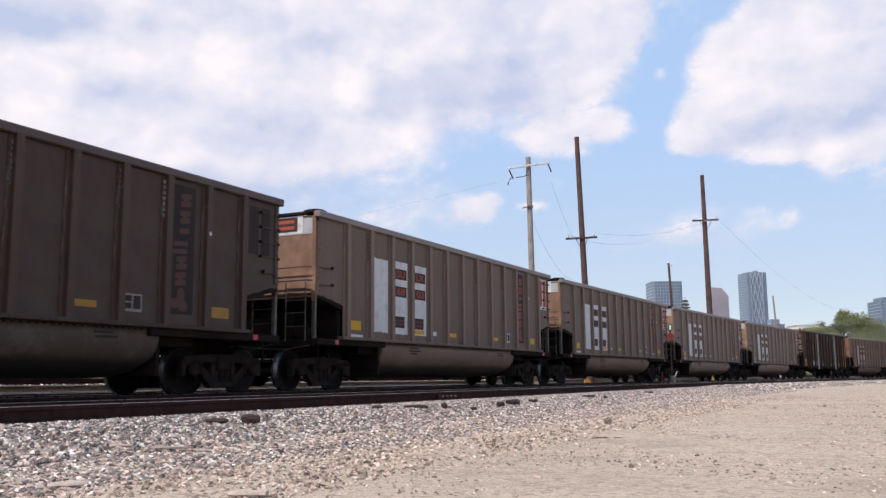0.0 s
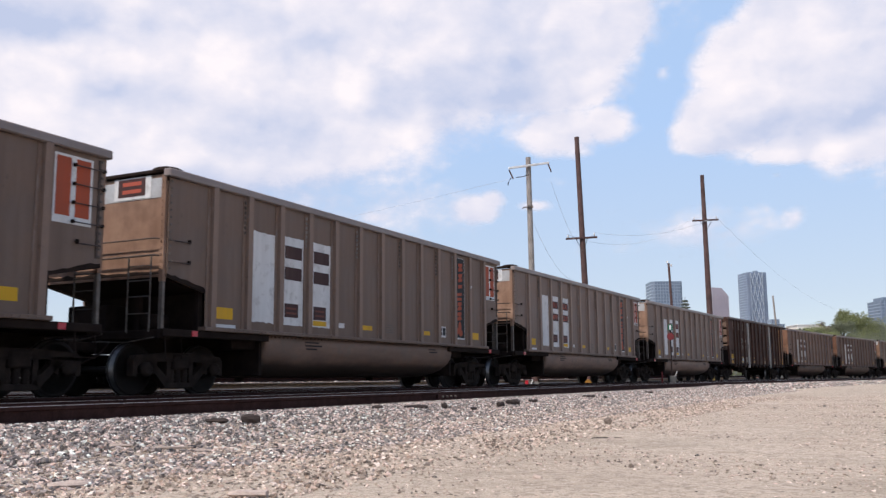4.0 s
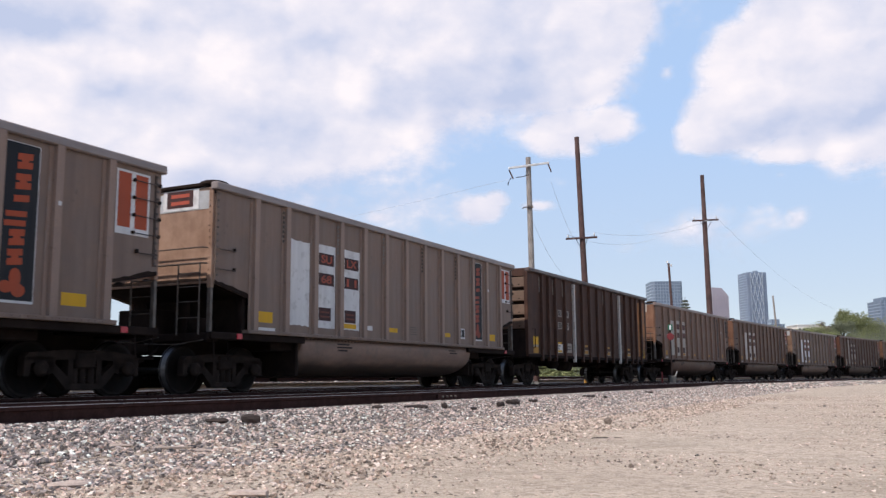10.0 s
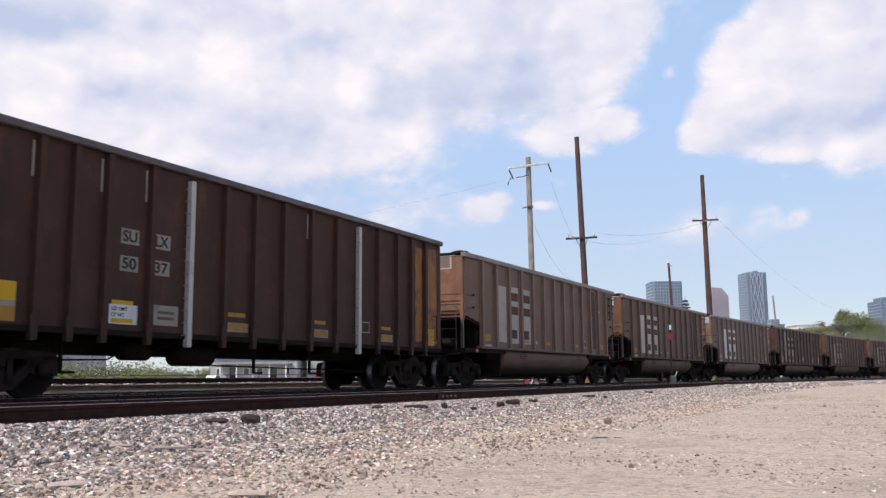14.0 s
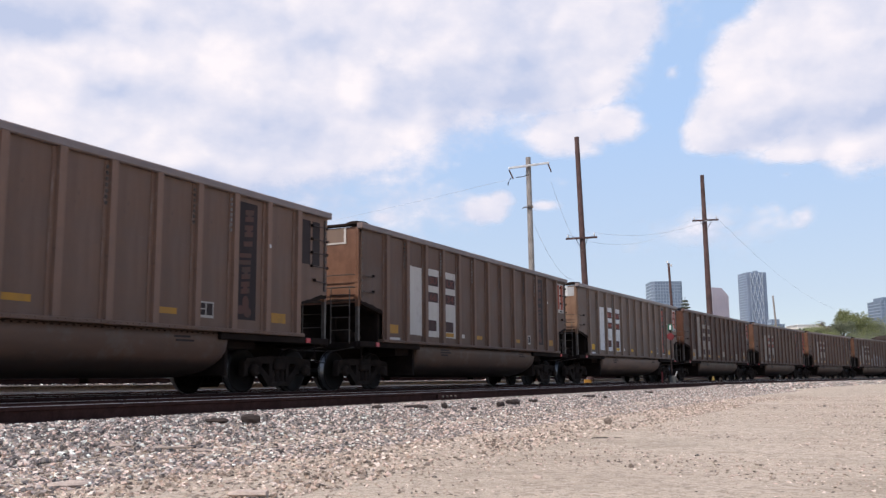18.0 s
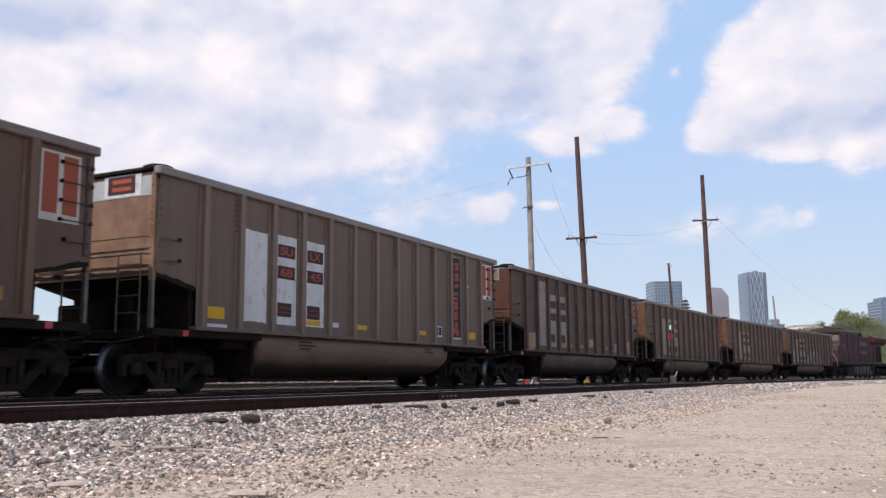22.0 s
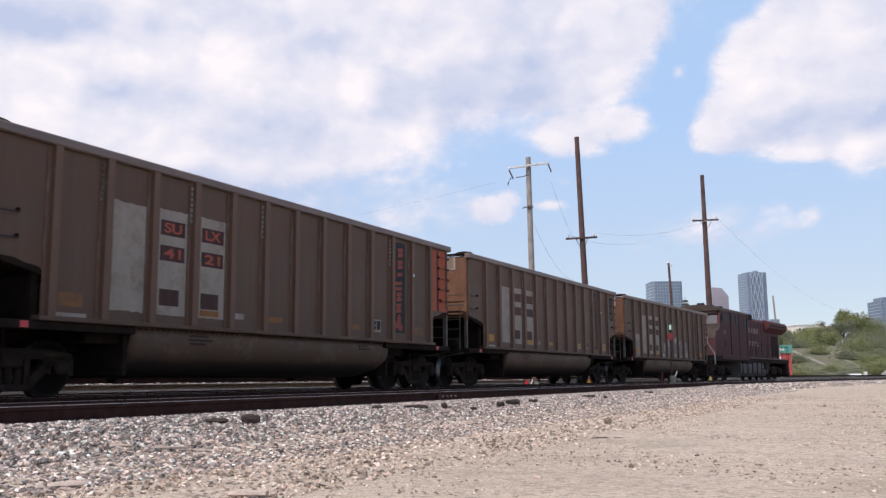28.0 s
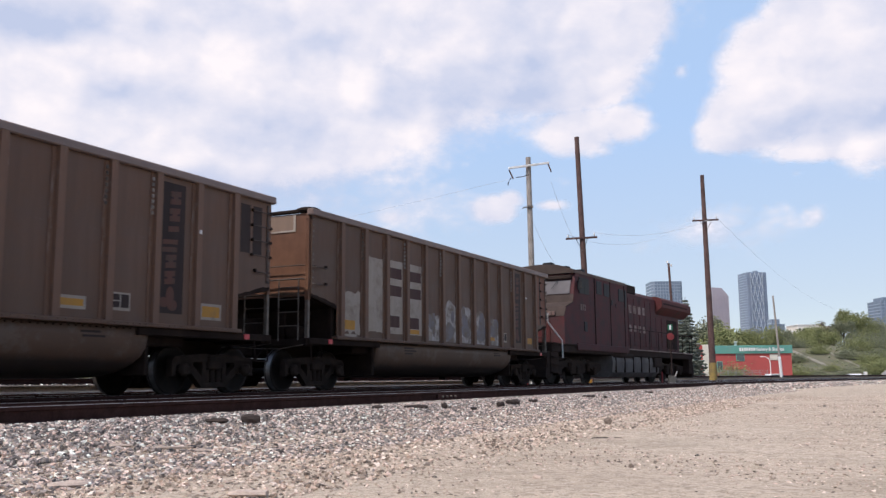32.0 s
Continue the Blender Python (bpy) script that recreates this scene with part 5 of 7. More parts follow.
    for k, cx in ((0, 3.1), (1, 16.8)):
        tk = part("bogie", Shape().box(-2.2, 2.2, -0.85, 0.85, 0.55, 0.9, 0.03), TRUCK, lo)
        tk.location = (cx, 0, 0)
        for y in (-1.05, 1.05):
            part("side_frame", Shape().prism([(-2.75, 0.55), (-2.7, 0.85), (-1.2, 0.95), (1.2, 0.95), (2.7, 0.85), (2.75, 0.55), (2.3, 0.42), (1.3, 0.7), (0.7, 0.42), (-0.7, 0.42), (-1.3, 0.7), (-2.3, 0.42)], "y", y - 0.08, y + 0.08), TRUCK, tk)
            for bx in (-2.0, 0.0, 2.0):
                part("journal_box", Shape().box(bx - 0.2, bx + 0.2, y - 0.14, y + 0.14, 0.36, 0.72, 0.04), TRUCK, tk)
            for bx in (-1.0, 1.0):
                part("spring", Shape().lathe([(0.5, 0.1), (0.55, 0.13), (0.6, 0.1), (0.65, 0.13), (0.7, 0.1), (0.75, 0.13), (0.85, 0.1)], 12, (bx, y - 0.12 if y < 0 else y + 0.12, 0), "z"), TRUCK, tk)
        for bx in (-2.0, 0.0, 2.0):
            sh = Shape().lathe([(-1.0, 0.09), (1.0, 0.09)], 10)
            for y, q in ((-0.715, -1), (0.715, 1)):
                sh.lathe([(y + 0.065 * q, 0.46), (y + 0.06 * q, 0.515), (y - 0.05 * q, 0.52), (y - 0.055 * q, 0.55), (y - 0.08 * q, 0.55), (y - 0.08 * q, 0.2)], 28)
                sh.lathe([(y + 0.065 * q, 0.46), (y + 0.02 * q, 0.42), (y + 0.02 * q, 0.1)], 28)
            w = part("wheelset", treaded(sh, 0.49), WHEEL, tk)
            w.location = (bx, 0, 0.515)
    for x, way in ((-0.45, -1), (20.35, 1)):
        part("pilot", Shape().prism([(x, 1.25), (x + 0.25 * way, 1.2), (x + 0.45 * way, 0.3), (x + 0.3 * way, 0.2), (x - 0.1 * way, 0.3)], "y", -1.4, 1.4), SOOT_SHADE, lo)
        for y in (-1.45, 1.45):
            st = part("step_well", Shape().box(min(x, x - 0.75 * way), max(x, x - 0.75 * way), min(y, y * 0.75), max(y, y * 0.75), 0.42, 1.24, 0.02), SOOT_SHADE, lo)
            for z in (0.45, 0.75, 1.02):
                part("step", Shape().box(min(x, x - 0.7 * way), max(x, x - 0.7 * way), y - 0.14 * (1 if y > 0 else -1) - 0.08, y + 0.1 * (1 if y > 0 else -1) + 0.0, z, z + 0.03) if y > 0 else Shape().box(min(x, x - 0.7 * way), max(x, x - 0.7 * way), y - 0.1, y + 0.06, z, z + 0.03), SOOT_SHADE, st)
        coupler(lo, x, way)
    # white front grab rail, dark walkway rails
    part("front_handrail", Shape().tube([(-0.95, -W, 2.62), (-0.95, -W, 2.3), (0.42, -W, 1.66), (0.46, -W, 1.0)], 0.032, 6), PORCELAIN, lo, "white-painted angled handrail")
    rail = Shape().tube([(8.7, -W + 0.03, 2.5), (20.05, -W + 0.03, 2.5), (20.25, -W + 0.03, 2.4)], 0.018, 5)
    for i in range(8):
        rail.tube([(8.9 + 1.53 * i, -W + 0.03, 1.55), (8.9 + 1.53 * i, -W + 0.03, 2.5)], 0.016, 5)
    part("handrail", rail, SOOT_SHADE, lo)
    end = Shape()
    for y in (-W + 0.05, -0.7, 0.7, W - 0.05):
        end.tube([(20.28, y, 1.5), (20.28, y, 2.55)], 0.018, 5)
    end.tube([(20.28, -W + 0.05, 2.55), (20.28, W - 0.05, 2.55)], 0.018, 5)
    part("end_rail", end, SOOT_SHADE, lo)
    return lo


loco = locomotive()
movers.append((loco, FIRST + 13 * PITCH_S, 3.1, 16.8))

# ---- lineside ----
def pole(name, foot, height, lean, r0, r1, material, label, group="line poles"):
    p = thing(name, pose(*foot), label, "utility pole", group)
    part("shaft", Shape().tube([(lean[0] * i / 6, lean[1] * i / 6, height * i / 6) for i in range(7)], r0, 12, r1), material, p)
    return p


def crossarm(p, m, half, material, r=0.06, pins=True):
    arm = part("crossarm", Shape().box(-half, half, -r, r, -r, r, 0.01), material, p)
    arm.matrix_basis = m
    if pins:
        for x in (-half * 0.85, half * 0.85):
            ins = part("insulator", Shape().lathe([(0.06, 0.02), (0.12, 0.05), (0.18, 0.06), (0.24, 0.04), (0.28, 0.02)], 10, (x, 0, 0), "z"), PORCELAIN, arm)
    return arm


p1 = pole("utility_pole", (4.40, 44.0, -0.2), 11.35, (-0.12, 0, 0), 0.165, 0.125, WOODG, "grey weathered utility pole with a white crossarm")
arm = crossarm(p1, pose(-0.1, -0.18, 10.9, 0, -9.5, 10), 1.05, PORCELAIN, 0.05, False)
for x, z, w in ((-1.08, 10.72, 0.2), (0.86, 11.05, 0.16)):
    part("insulator_string", Shape().tube([(x, 0, z), (x + w * 0.5, 0, z - 0.22), (x + w, 0, z - 0.45)], 0.035, 8), WOOD, p1)
part("hardware", Shape().tube([(-0.1, -0.15, 8.78), (-0.38, -0.2, 8.80), (-0.46, -0.2, 8.72)], 0.03, 6).box(-0.22, 0.06, -0.2, 0.16, 8.80, 8.88), GALV, p1)
# darker sleeve added so the pole's base shows dim below the cars
part("foot", Shape().tube([(0.005, 0, 0), (-0.02, 0, 2.2)], 0.172, 12, 0.170), WOOD, p1, "darker brown foot")
part("jumper", Shape().tube([(-1.0, -0.2, 10.28), (-1.15, -0.2, 10.02), (-1.16, -0.2, 9.9)], 0.025, 5).tube([(-0.12, -0.2, 10.42), (-0.5, -0.2, 10.32), (-0.75, -0.2, 10.3)], 0.02, 5), INK2, p1)
p2 = pole("utility_pole", (9.14, 57.0, -0.2), 15.9, (-0.42, 0, 0), 0.23, 0.15, WOOD, "tall brown wooden pole with one low crossarm")
crossarm(p2, pose(-0.33, -0.2, 9.25, 0, -4.0, 8), 1.02, WOOD)
part("brace", Shape().tube([(-0.7, -0.25, 9.2), (-0.25, -0.25, 8.3), (0.05, -0.25, 9.25)], 0.025, 5), INK2, p2)
p3 = pole("utility_pole", (20.05, 68.0, -0.2), 15.8, (-0.10, 0, 0), 0.26, 0.15, WOOD, "tall brown wooden pole with a yellow-wrapped foot")
crossarm(p3, pose(-0.06, -0.2, 12.25, 0, -3.5, 8), 1.05, WOOD)
part("guard", Shape().tube([(0, 0, 0.1), (0, 0, 1.5)], 0.30, 12, 0.29), patchy("faded_yellow_guard", (0.27, 0.19, 0.06), (0.14, 0.10, 0.06), 0.5), p3, "faded yellow plastic guard")
part("brace", Shape().tube([(-0.5, -0.25, 12.2), (-0.06, -0.3, 11.4), (0.4, -0.25, 12.25)], 0.025, 5), INK2, p3)
p4 = pole("lamp_mast", (24.25, 95.0, 0.0), 12.2, (-0.38, 0, 0), 0.17, 0.12, WOOD, "slim brown mast with small white fittings on top")
part("fitting", Shape().box(-0.6, -0.42, -0.1, 0.1, 12.2, 12.42, 0.03), PORCELAIN, p4)
part("fitting", Shape().box(-0.2, -0.02, -0.1, 0.1, 11.85, 12.1, 0.03), PORCELAIN, p4)
p5 = pole("utility_pole", (36.95, 100.0, 0.0), 9.1, (-0.42, 0, 0), 0.13, 0.09, WOODG, "leaning grey pole with a pale foot")
part("guard", Shape().tube([(0, 0, 0.0), (-0.1, 0, 2.4)], 0.16, 10), PORCELAIN, p5, "pale sleeve round the pole's foot")


def wire(a, b, sag, r=0.012):
    r *= 0.6
    a, b = Vector(a), Vector(b)
    pts = [a.lerp(b, i / 14) - Vector((0, 0, sag * 4 * (i / 14) * (1 - i / 14))) for i in range(15)]
    return solid("overhead_wire", Shape().tube(pts, r, 4), WIRE, "thin slack grey wire between poles", "wire", "overhead wires")


wire((9.6, 56.8, 9.4), (20.9, 67.8, 12.4), 0.7, 0.016)
wire((7.9, 56.8, 9.3), (19.1, 67.8, 12.3), 1.3, 0.014)
wire((5.4, 44.0, 9.9), (8.9, 57.0, 8.2), 0.5, 0.012)
wire((4.3, 44.0, 8.3), (8.2, 57.0, 6.4), 0.7, 0.012)
wire((3.3, 43.8, 10.0), (-60, 95, 11), 1.5, 0.008)
wire((20.9, 67.8, 12.2), (70, 150, 11), 2.6, 0.013)

st = thing("switch_stand", pose(11.24, 45.0, -0.18), "tall switch stand with green and red targets", "switch stand")
part("mast", Shape().tube([(0, 0, 0), (0, 0, 3.0)], 0.035, 8), INK2, st)
part("base", Shape().box(-0.18, 0.18, -0.16, 0.16, 0, 0.5, 0.03), plain("grey_stand_base", (0.09, 0.085, 0.078), None, 4), st)
part("lever", Shape().tube([(0.1, -0.1, 0.4), (0.2, -0.2, 0.7)], 0.022, 6), PORCELAIN, st)
part("green_target", Shape().box(-0.12, 0.12, -0.03, -0.01, 2.72, 3.02, 0.008), plain("green_target_paint", (0.03, 0.16, 0.1), (0.02, 0.12, 0.07), 5), st, "small green target plate")
part("white_bar", Shape().box(-0.04, 0.04, -0.04, -0.03, 2.76, 2.98), PORCELAIN, st)
part("red_target", Shape().lathe([(-0.04, 0.17), (-0.02, 0.18), (0.0, 0.17)], 18, (0, 0, 2.42)), plain("dull_red_target", (0.2, 0.02, 0.025), (0.15, 0.02, 0.02), 5), st, "round red target plate")
solid("marker_post", Shape().box(-0.035, 0.035, -0.03, 0.03, 0, 0.7, 0.01), plain("faded_red_plastic", (0.3, 0.04, 0.04), None, 5), "short red plastic marker post", "marker", m=pose(10.75, 45.0, -0.18))
ym = thing("track_marker", pose(7.25, 46.0, -0.18), "small yellow and white marker by the rails", "marker")
part("plate", Shape().box(-0.2, 0.2, -0.1, 0.1, 0.0, 0.34, 0.02), YELLOW2, ym)
jb = thing("joint_bar", None, "bolted steel joint bar on the siding rail", "joint bar")
x, y, h = line(15.95, 8.69 - 0.753)
jb.matrix_basis = pose(x, y, 0, 0, 0, h)
part("bar", Shape().prism([(-0.45, -0.05), (-0.38, -0.035), (0.38, -0.035), (0.45, -0.05), (0.45, -0.12), (0.38, -0.145), (-0.38, -0.145), (-0.45, -0.12)], "y", -0.05, -0.012), STEEL, jb)
for i in range(4):
    part("bolt", Shape().lathe([(-0.085, 0.02), (-0.05, 0.024)], 6, (-0.27 + 0.18 * i, 0, -0.09)), GALV, jb)

jb2 = thing("joint_bar", None, "rust-brown joint bar on the siding's far rail", "joint bar")
x, y, h = line(8.0, 8.69 + 0.753)
jb2.matrix_basis = pose(x, y, 0, 0, 0, h)
part("bar", Shape().prism([(-0.8, -0.03), (0.8, -0.03), (0.8, -0.13), (-0.8, -0.13)], "y", -0.05, -0.012), plain("fresh_rust", (0.13, 0.06, 0.045), (0.09, 0.045, 0.035), 6, 0.85), jb2)
for i in range(4):
    part("bolt", Shape().lathe([(-0.085, 0.02), (-0.05, 0.024)], 6, (-0.45 + 0.3 * i, 0, -0.08)), STEEL, jb2)

# loose pieces beside the track
def chunk(name, s, u, size, material, label, category, turn=0, seed=1):
    rng = random.Random(seed)
    sh = Shape()
    lx, ly, lz = size
    rings = []
    for i in range(6):
        k = i / 5
        w = (0.7, 0.95, 1.0, 1.0, 0.92, 0.66)[i]
        rings.append([(lx * (k - 0.5), ly * 0.5 * w * math.cos(a) * rng.uniform(0.7, 1.15), lz * 0.5 + lz * 0.5 * w * math.sin(a) * rng.uniform(0.7, 1.15)) for a in [j * math.pi / 4 for j in range(8)]])
    sh.loft(rings, smooth=False)
    x, y = flat_place(s, u)
    return solid(name, sh, material, label, category, m=pose(x, y, ground_z(s, u) - 0.008 + (0.015 if u > 5.6 else 0), 0, 0, 90 - math.degrees(PHI) + turn))


BARK = plain("dark_tarred_scrap_wood", (0.026, 0.018, 0.015), (0.06, 0.04, 0.032), 6, 0.9, bump=0.6)
PALEW = plain("pale_weathered_board", (0.46, 0.37, 0.31), (0.34, 0.27, 0.22), 5, 0.9, bump=0.4)
ROCK = plain("brown_rock", (0.22, 0.165, 0.13), (0.14, 0.105, 0.085), 5, 0.9, bump=0.7)
PINK = plain("pinkish_flat_stone", (0.56, 0.44, 0.37), (0.44, 0.34, 0.285), 5, 0.9, bump=0.5)
chunk("rock", 13.0, 3.85, (0.16, 0.12, 0.10), ROCK, "brown fist-sized rock on the dirt", "rock", 30, 2)
chunk("flat_stone", 4.2, 4.78, (0.24, 0.13, 0.05), PINK, "flat pinkish stone slab on the gravel", "stone", -40, 3)
chunk("flat_stone", 4.3, 3.42, (0.22, 0.13, 0.05), PINK, "flat pinkish stone slab on the dirt", "stone", -70, 4)
for s, u, l, t, sd in ((7.75, 6.62, 0.30, -62, 5), (8.15, 6.48, 0.26, -50, 6), (12.45, 6.72, 0.46, -55, 7), (11.6, 6.9, 0.2, -70, 17), (13.0, 6.5, 0.15, 10, 21), (13.45, 6.20, 0.17, 20, 8), (14.75, 6.28, 0.18, -20, 9), (15.6, 6.4, 0.34, -40, 18), (16.9, 6.5, 0.2, -50, 10), (20.8, 6.6, 0.4, -40, 19), (21.3, 6.35, 0.2, 15, 22), (26.5, 6.6, 0.3, -50, 25)):
    chunk("wood_scrap", s, u, (l * 0.8, 0.11, 0.065 + 0.04 * (sd % 3 == 0)), BARK, "dark splintered tie scrap on the ballast", "wood scrap", t, sd)
for s, u, l, t, sd in ((6.0, 5.65, 0.42, -55, 11), (6.15, 5.5, 0.3, -48, 12), (5.7, 5.9, 0.22, -60, 13)):
    chunk("board_splinter", s, u, (l, 0.05, 0.03), PALEW, "pale weathered board splinter on the gravel", "wood scrap", t, sd)
chunk("stick", 9.9, 2.95, (0.34, 0.03, 0.025), BARK, "thin dark stick on the dirt", "stick", -60, 14)
rng = random.Random(4)
for i in range(26):
    s, u = rng.uniform(3.5, 22), rng.uniform(-0.5, 4.6)
    chunk("pebble", s, u, (rng.uniform(0.03, 0.075), rng.uniform(0.03, 0.05), rng.uniform(0.02, 0.04)), (ROCK, PINK, GALV)[i % 3], "small loose pebble on the dirt", "pebble", rng.uniform(0, 180), 30 + i)

# ---- far side: street, trees and the city ----
# greens lightened towards grey, so the leaf colour holds the distance haze
LEAF = leaf_mat("hazed_green_leaves", (0.135, 0.158, 0.064), (0.26, 0.265, 0.118))
LEAF2 = leaf_mat("hazed_olive_leaves", (0.13, 0.145, 0.092), (0.24, 0.245, 0.158))
NEEDLE = leaf_mat("blue_grey_needles", (0.07, 0.085, 0.07), (0.15, 0.165, 0.14))
PLUM = leaf_mat("dark_purple_leaves", (0.06, 0.035, 0.035), (0.1, 0.055, 0.05))
GRASS = plain("dry_grass_bank", (0.10, 0.105, 0.055), (0.175, 0.155, 0.105), 0.25, 0.95, bump=0.6, fine=5, dist=0.05)
BARK2 = plain("tree_bark", (0.12, 0.095, 0.075), (0.07, 0.055, 0.045), 4, 0.9)


def clumps(sh, rng, n, place, size):
    for _ in range(n):
        c = Vector(place(rng))
        r = size * rng.uniform(0.55, 1.25)
        vs = [c + Vector((rng.uniform(-1, 1), rng.uniform(-1, 1), rng.uniform(-0.8, 0.8))) * 0.35 * r + Vector(d) * r for d in ((1, 0, 0), (-1, 0, 0), (0, 1, 0), (0, -1, 0), (0, 0, 0.7), (0, 0, -0.6))]
        sh.add(vs, [(0, 2, 4), (2, 1, 4), (1, 3, 4), (3, 0, 4), (2, 0, 5), (1, 2, 5), (3, 1, 5), (0, 3, 5)])


def tree(x, y, z, height, spread, material, seed, label, n=260, low=0.18):
    rng = random.Random(seed)
    t = thing("tree", pose(x, y, z), label, "tree", "trees behind the tracks")
    tr = Shape().tube([(0, 0, -0.3), (0.05 * height * rng.uniform(-1, 1), 0, height * 0.4), (0.05 * height * rng.uniform(-1, 1), 0, height * 0.8)], height * 0.03, 8, height * 0.01)
    lobes = []
    for i in range(7):
        a, k = rng.uniform(0, 6.28), rng.uniform(low + 0.12, 0.92)
        q = Vector((math.cos(a) * spread * 0.55 * (1.05 - abs(k - 0.5)), math.sin(a) * spread * 0.55 * (1.05 - abs(k - 0.5)), height * k))
        lobes.append((q, spread * rng.uniform(0.28, 0.5)))
        tr.tube([(0, 0, height * k * 0.55), tuple(q * 0.6 + Vector((0, 0, height * k * 0.3))), tuple(q)], height * 0.012, 5, height * 0.004)
    part("trunk", tr, BARK2, t)

    def place(r):
        q, w = r.choice(lobes)
        d = Vector((r.gauss(0, 1), r.gauss(0, 1), r.gauss(0, 0.8))).normalized() * w * r.uniform(0.25, 1.0)
        return q + d
    cr = Shape()
    clumps(cr, rng, n * 11, place, spread * 0.032)
    part("crown", cr, material, t)
    return t


def bush(x, y, z, height, spread, material, seed, label):
    rng = random.Random(seed)
    sh = Shape()
    clumps(sh, rng, 2600, lambda r: (r.gauss(0, spread * 0.3), r.gauss(0, spread * 0.2), abs(r.gauss(0, 0.45)) * height * (1 - min(1, abs(r.gauss(0, 0.25))))), spread * 0.024)
    b = thing("bush", pose(x, y, z), label, "bush", "bushes behind the tracks")
    part("foliage", sh, material, b)
    return b


def spruce(x, y, z, height, spread, seed):
    rng = random.Random(seed)
    t = thing("spruce", pose(x, y, z), "blue-grey spruce with drooping tiers", "tree")
    part("trunk", Shape().tube([(0, 0, 0), (0, 0, height)], height * 0.02, 8, 0.02), BARK2, t)
    sh = Shape()
    tiers = 24
    for i in range(tiers):
        k = i / tiers
        zz, rr = height * (0.08 + 0.9 * k), spread * 0.5 * (1 - k) ** 0.85 + 0.12
        nb = 15
        for j in range(nb):
            a = 6.283 * (j + rng.random() * 0.6) / nb
            ln = rr * rng.uniform(0.75, 1.12)
            for q in range(4):
                w = ln * (q + 0.8) / 4
                c = Vector((math.cos(a) * w, math.sin(a) * w, zz - 0.22 * w + rng.uniform(-0.08, 0.08)))
                r = 0.12 + 0.08 * ln
                sh.add([c + Vector(d) * r for d in ((1.2, 0, 0), (-1.2, 0, 0), (0, 1.2, 0), (0, -1.2, 0), (0, 0, 0.5), (0, 0, -0.9))], [(0, 2, 4), (2, 1, 4), (1, 3, 4), (3, 0, 4), (2, 0, 5), (1, 2, 5), (3, 1, 5), (0, 3, 5)])
    part("crown", sh, NEEDLE, t)


# a grassy bank that climbs to the right behind the street
def bank_z(x, y):
    """Height of the bank: flat by the street, then a slope up to a terrace."""
    top = 6.4 * min(max((x - 47) / 20, 0), 1)
    k = min(max((y - 152) / 36, 0), 1)
    return -0.2 + top * k * k * (3 - 2 * k) + 0.004 * max(y - 190, 0) + 0.35 * noise.noise(Vector((x * 0.11, y * 0.09, 1)))


rows = []
for i in range(44):
    x = 20 + i * 4.0
    rows.append([(x, yy, bank_z(x, yy)) for yy in (150, 154, 158, 162, 166, 170, 174, 178, 182, 186, 190, 200, 215, 240, 300, 420)])
bank = solid("hillside", Shape().loft(rows, closed=False, caps=False), GRASS, "grassy bank with dry patches behind the street", "hillside", kind="structure")
PATH = plain("pale_dirt_path", (0.30, 0.27, 0.22), (0.21, 0.19, 0.145), 0.6, 0.95)
for wide, x0, x1 in ((0.55, 68.0, 70.5), (0.4, 74.0, 77.0)):
    rows = []
    for i in range(15):
        k = i / 14
        x, y = x0 + (x1 - x0) * k, 183 - 26 * k
        rows.append([(x - wide, y, bank_z(x - wide, y) + 0.08), (x, y, bank_z(x, y) + 0.12), (x + wide, y, bank_z(x + wide, y) + 0.08)])
    solid("hillside_path", Shape().loft(rows, closed=False, caps=False), PATH, "pale dirt path down the bank", "path", kind="structure")
rng = random.Random(31)
tuft = Shape()
for i in range(900):
    x, y = rng.uniform(56, 100), rng.uniform(153, 200)
    if 66 < x < 73 and y < 185:
        continue
    r = rng.uniform(0.12, 0.34)
    c = Vector((x, y, bank_z(x, y) + 0.1))
    tuft.add([c + Vector(q) * r for q in ((1, 0, 0), (-1, 0, 0), (0, 1, 0), (0, -1, 0), (0.1, 0, 1.1), (0, 0, -0.8))], [(0, 2, 4), (2, 1, 4), (1, 3, 4), (3, 0, 4), (2, 0, 5), (1, 2, 5), (3, 1, 5), (0, 3, 5)])
solid("grass_tufts", tuft, LEAF2, "rough grass tufts on the bank", "grass", kind="stuff")

spruce(30.8, 115, -0.2, 10.7, 4.6, 3)
TREES = ((44, 158, 7.6, 6.5, LEAF), (50, 162, 8.2, 7.0, LEAF), (55.5, 164, 7.4, 6.0, LEAF), (47, 190, 12.8, 6.0, LEAF2), (56, 195, 12.2, 6.5, LEAF2), (51.5, 200, 10.5, 7.0, LEAF2), (40, 170, 8.0, 6.0, LEAF2), (60, 172, 6.6, 5.5, LEAF),
         (80.5, 205, 4.2, 5.4, LEAF), (76.5, 208, 2.8, 4.0, LEAF2), (93.9, 215, 7.4, 4.2, LEAF2), (92.5, 205, 8.4, 5.4, LEAF), (98.6, 210, 7.0, 4.8, LEAF2), (102.5, 210, 6.4, 5.6, LEAF2), (108, 212, 6.6, 6.0, LEAF), (93.5, 228, 4.2, 6.0, LEAF2), (87.5, 222, 2.6, 5.0, LEAF), (89.0, 212, 6.4, 2.4, PLUM), (67, 200, 3.2, 5.0, LEAF2), (88.2, 200, 6.0, 3.8, LEAF2), (95.8, 205, 5.0, 4.0, LEAF), (84.0, 203, 3.6, 4.6, LEAF2), (79.0, 192, 3.6, 5.0, LEAF), (72.0, 196, 3.4, 4.4, LEAF2))
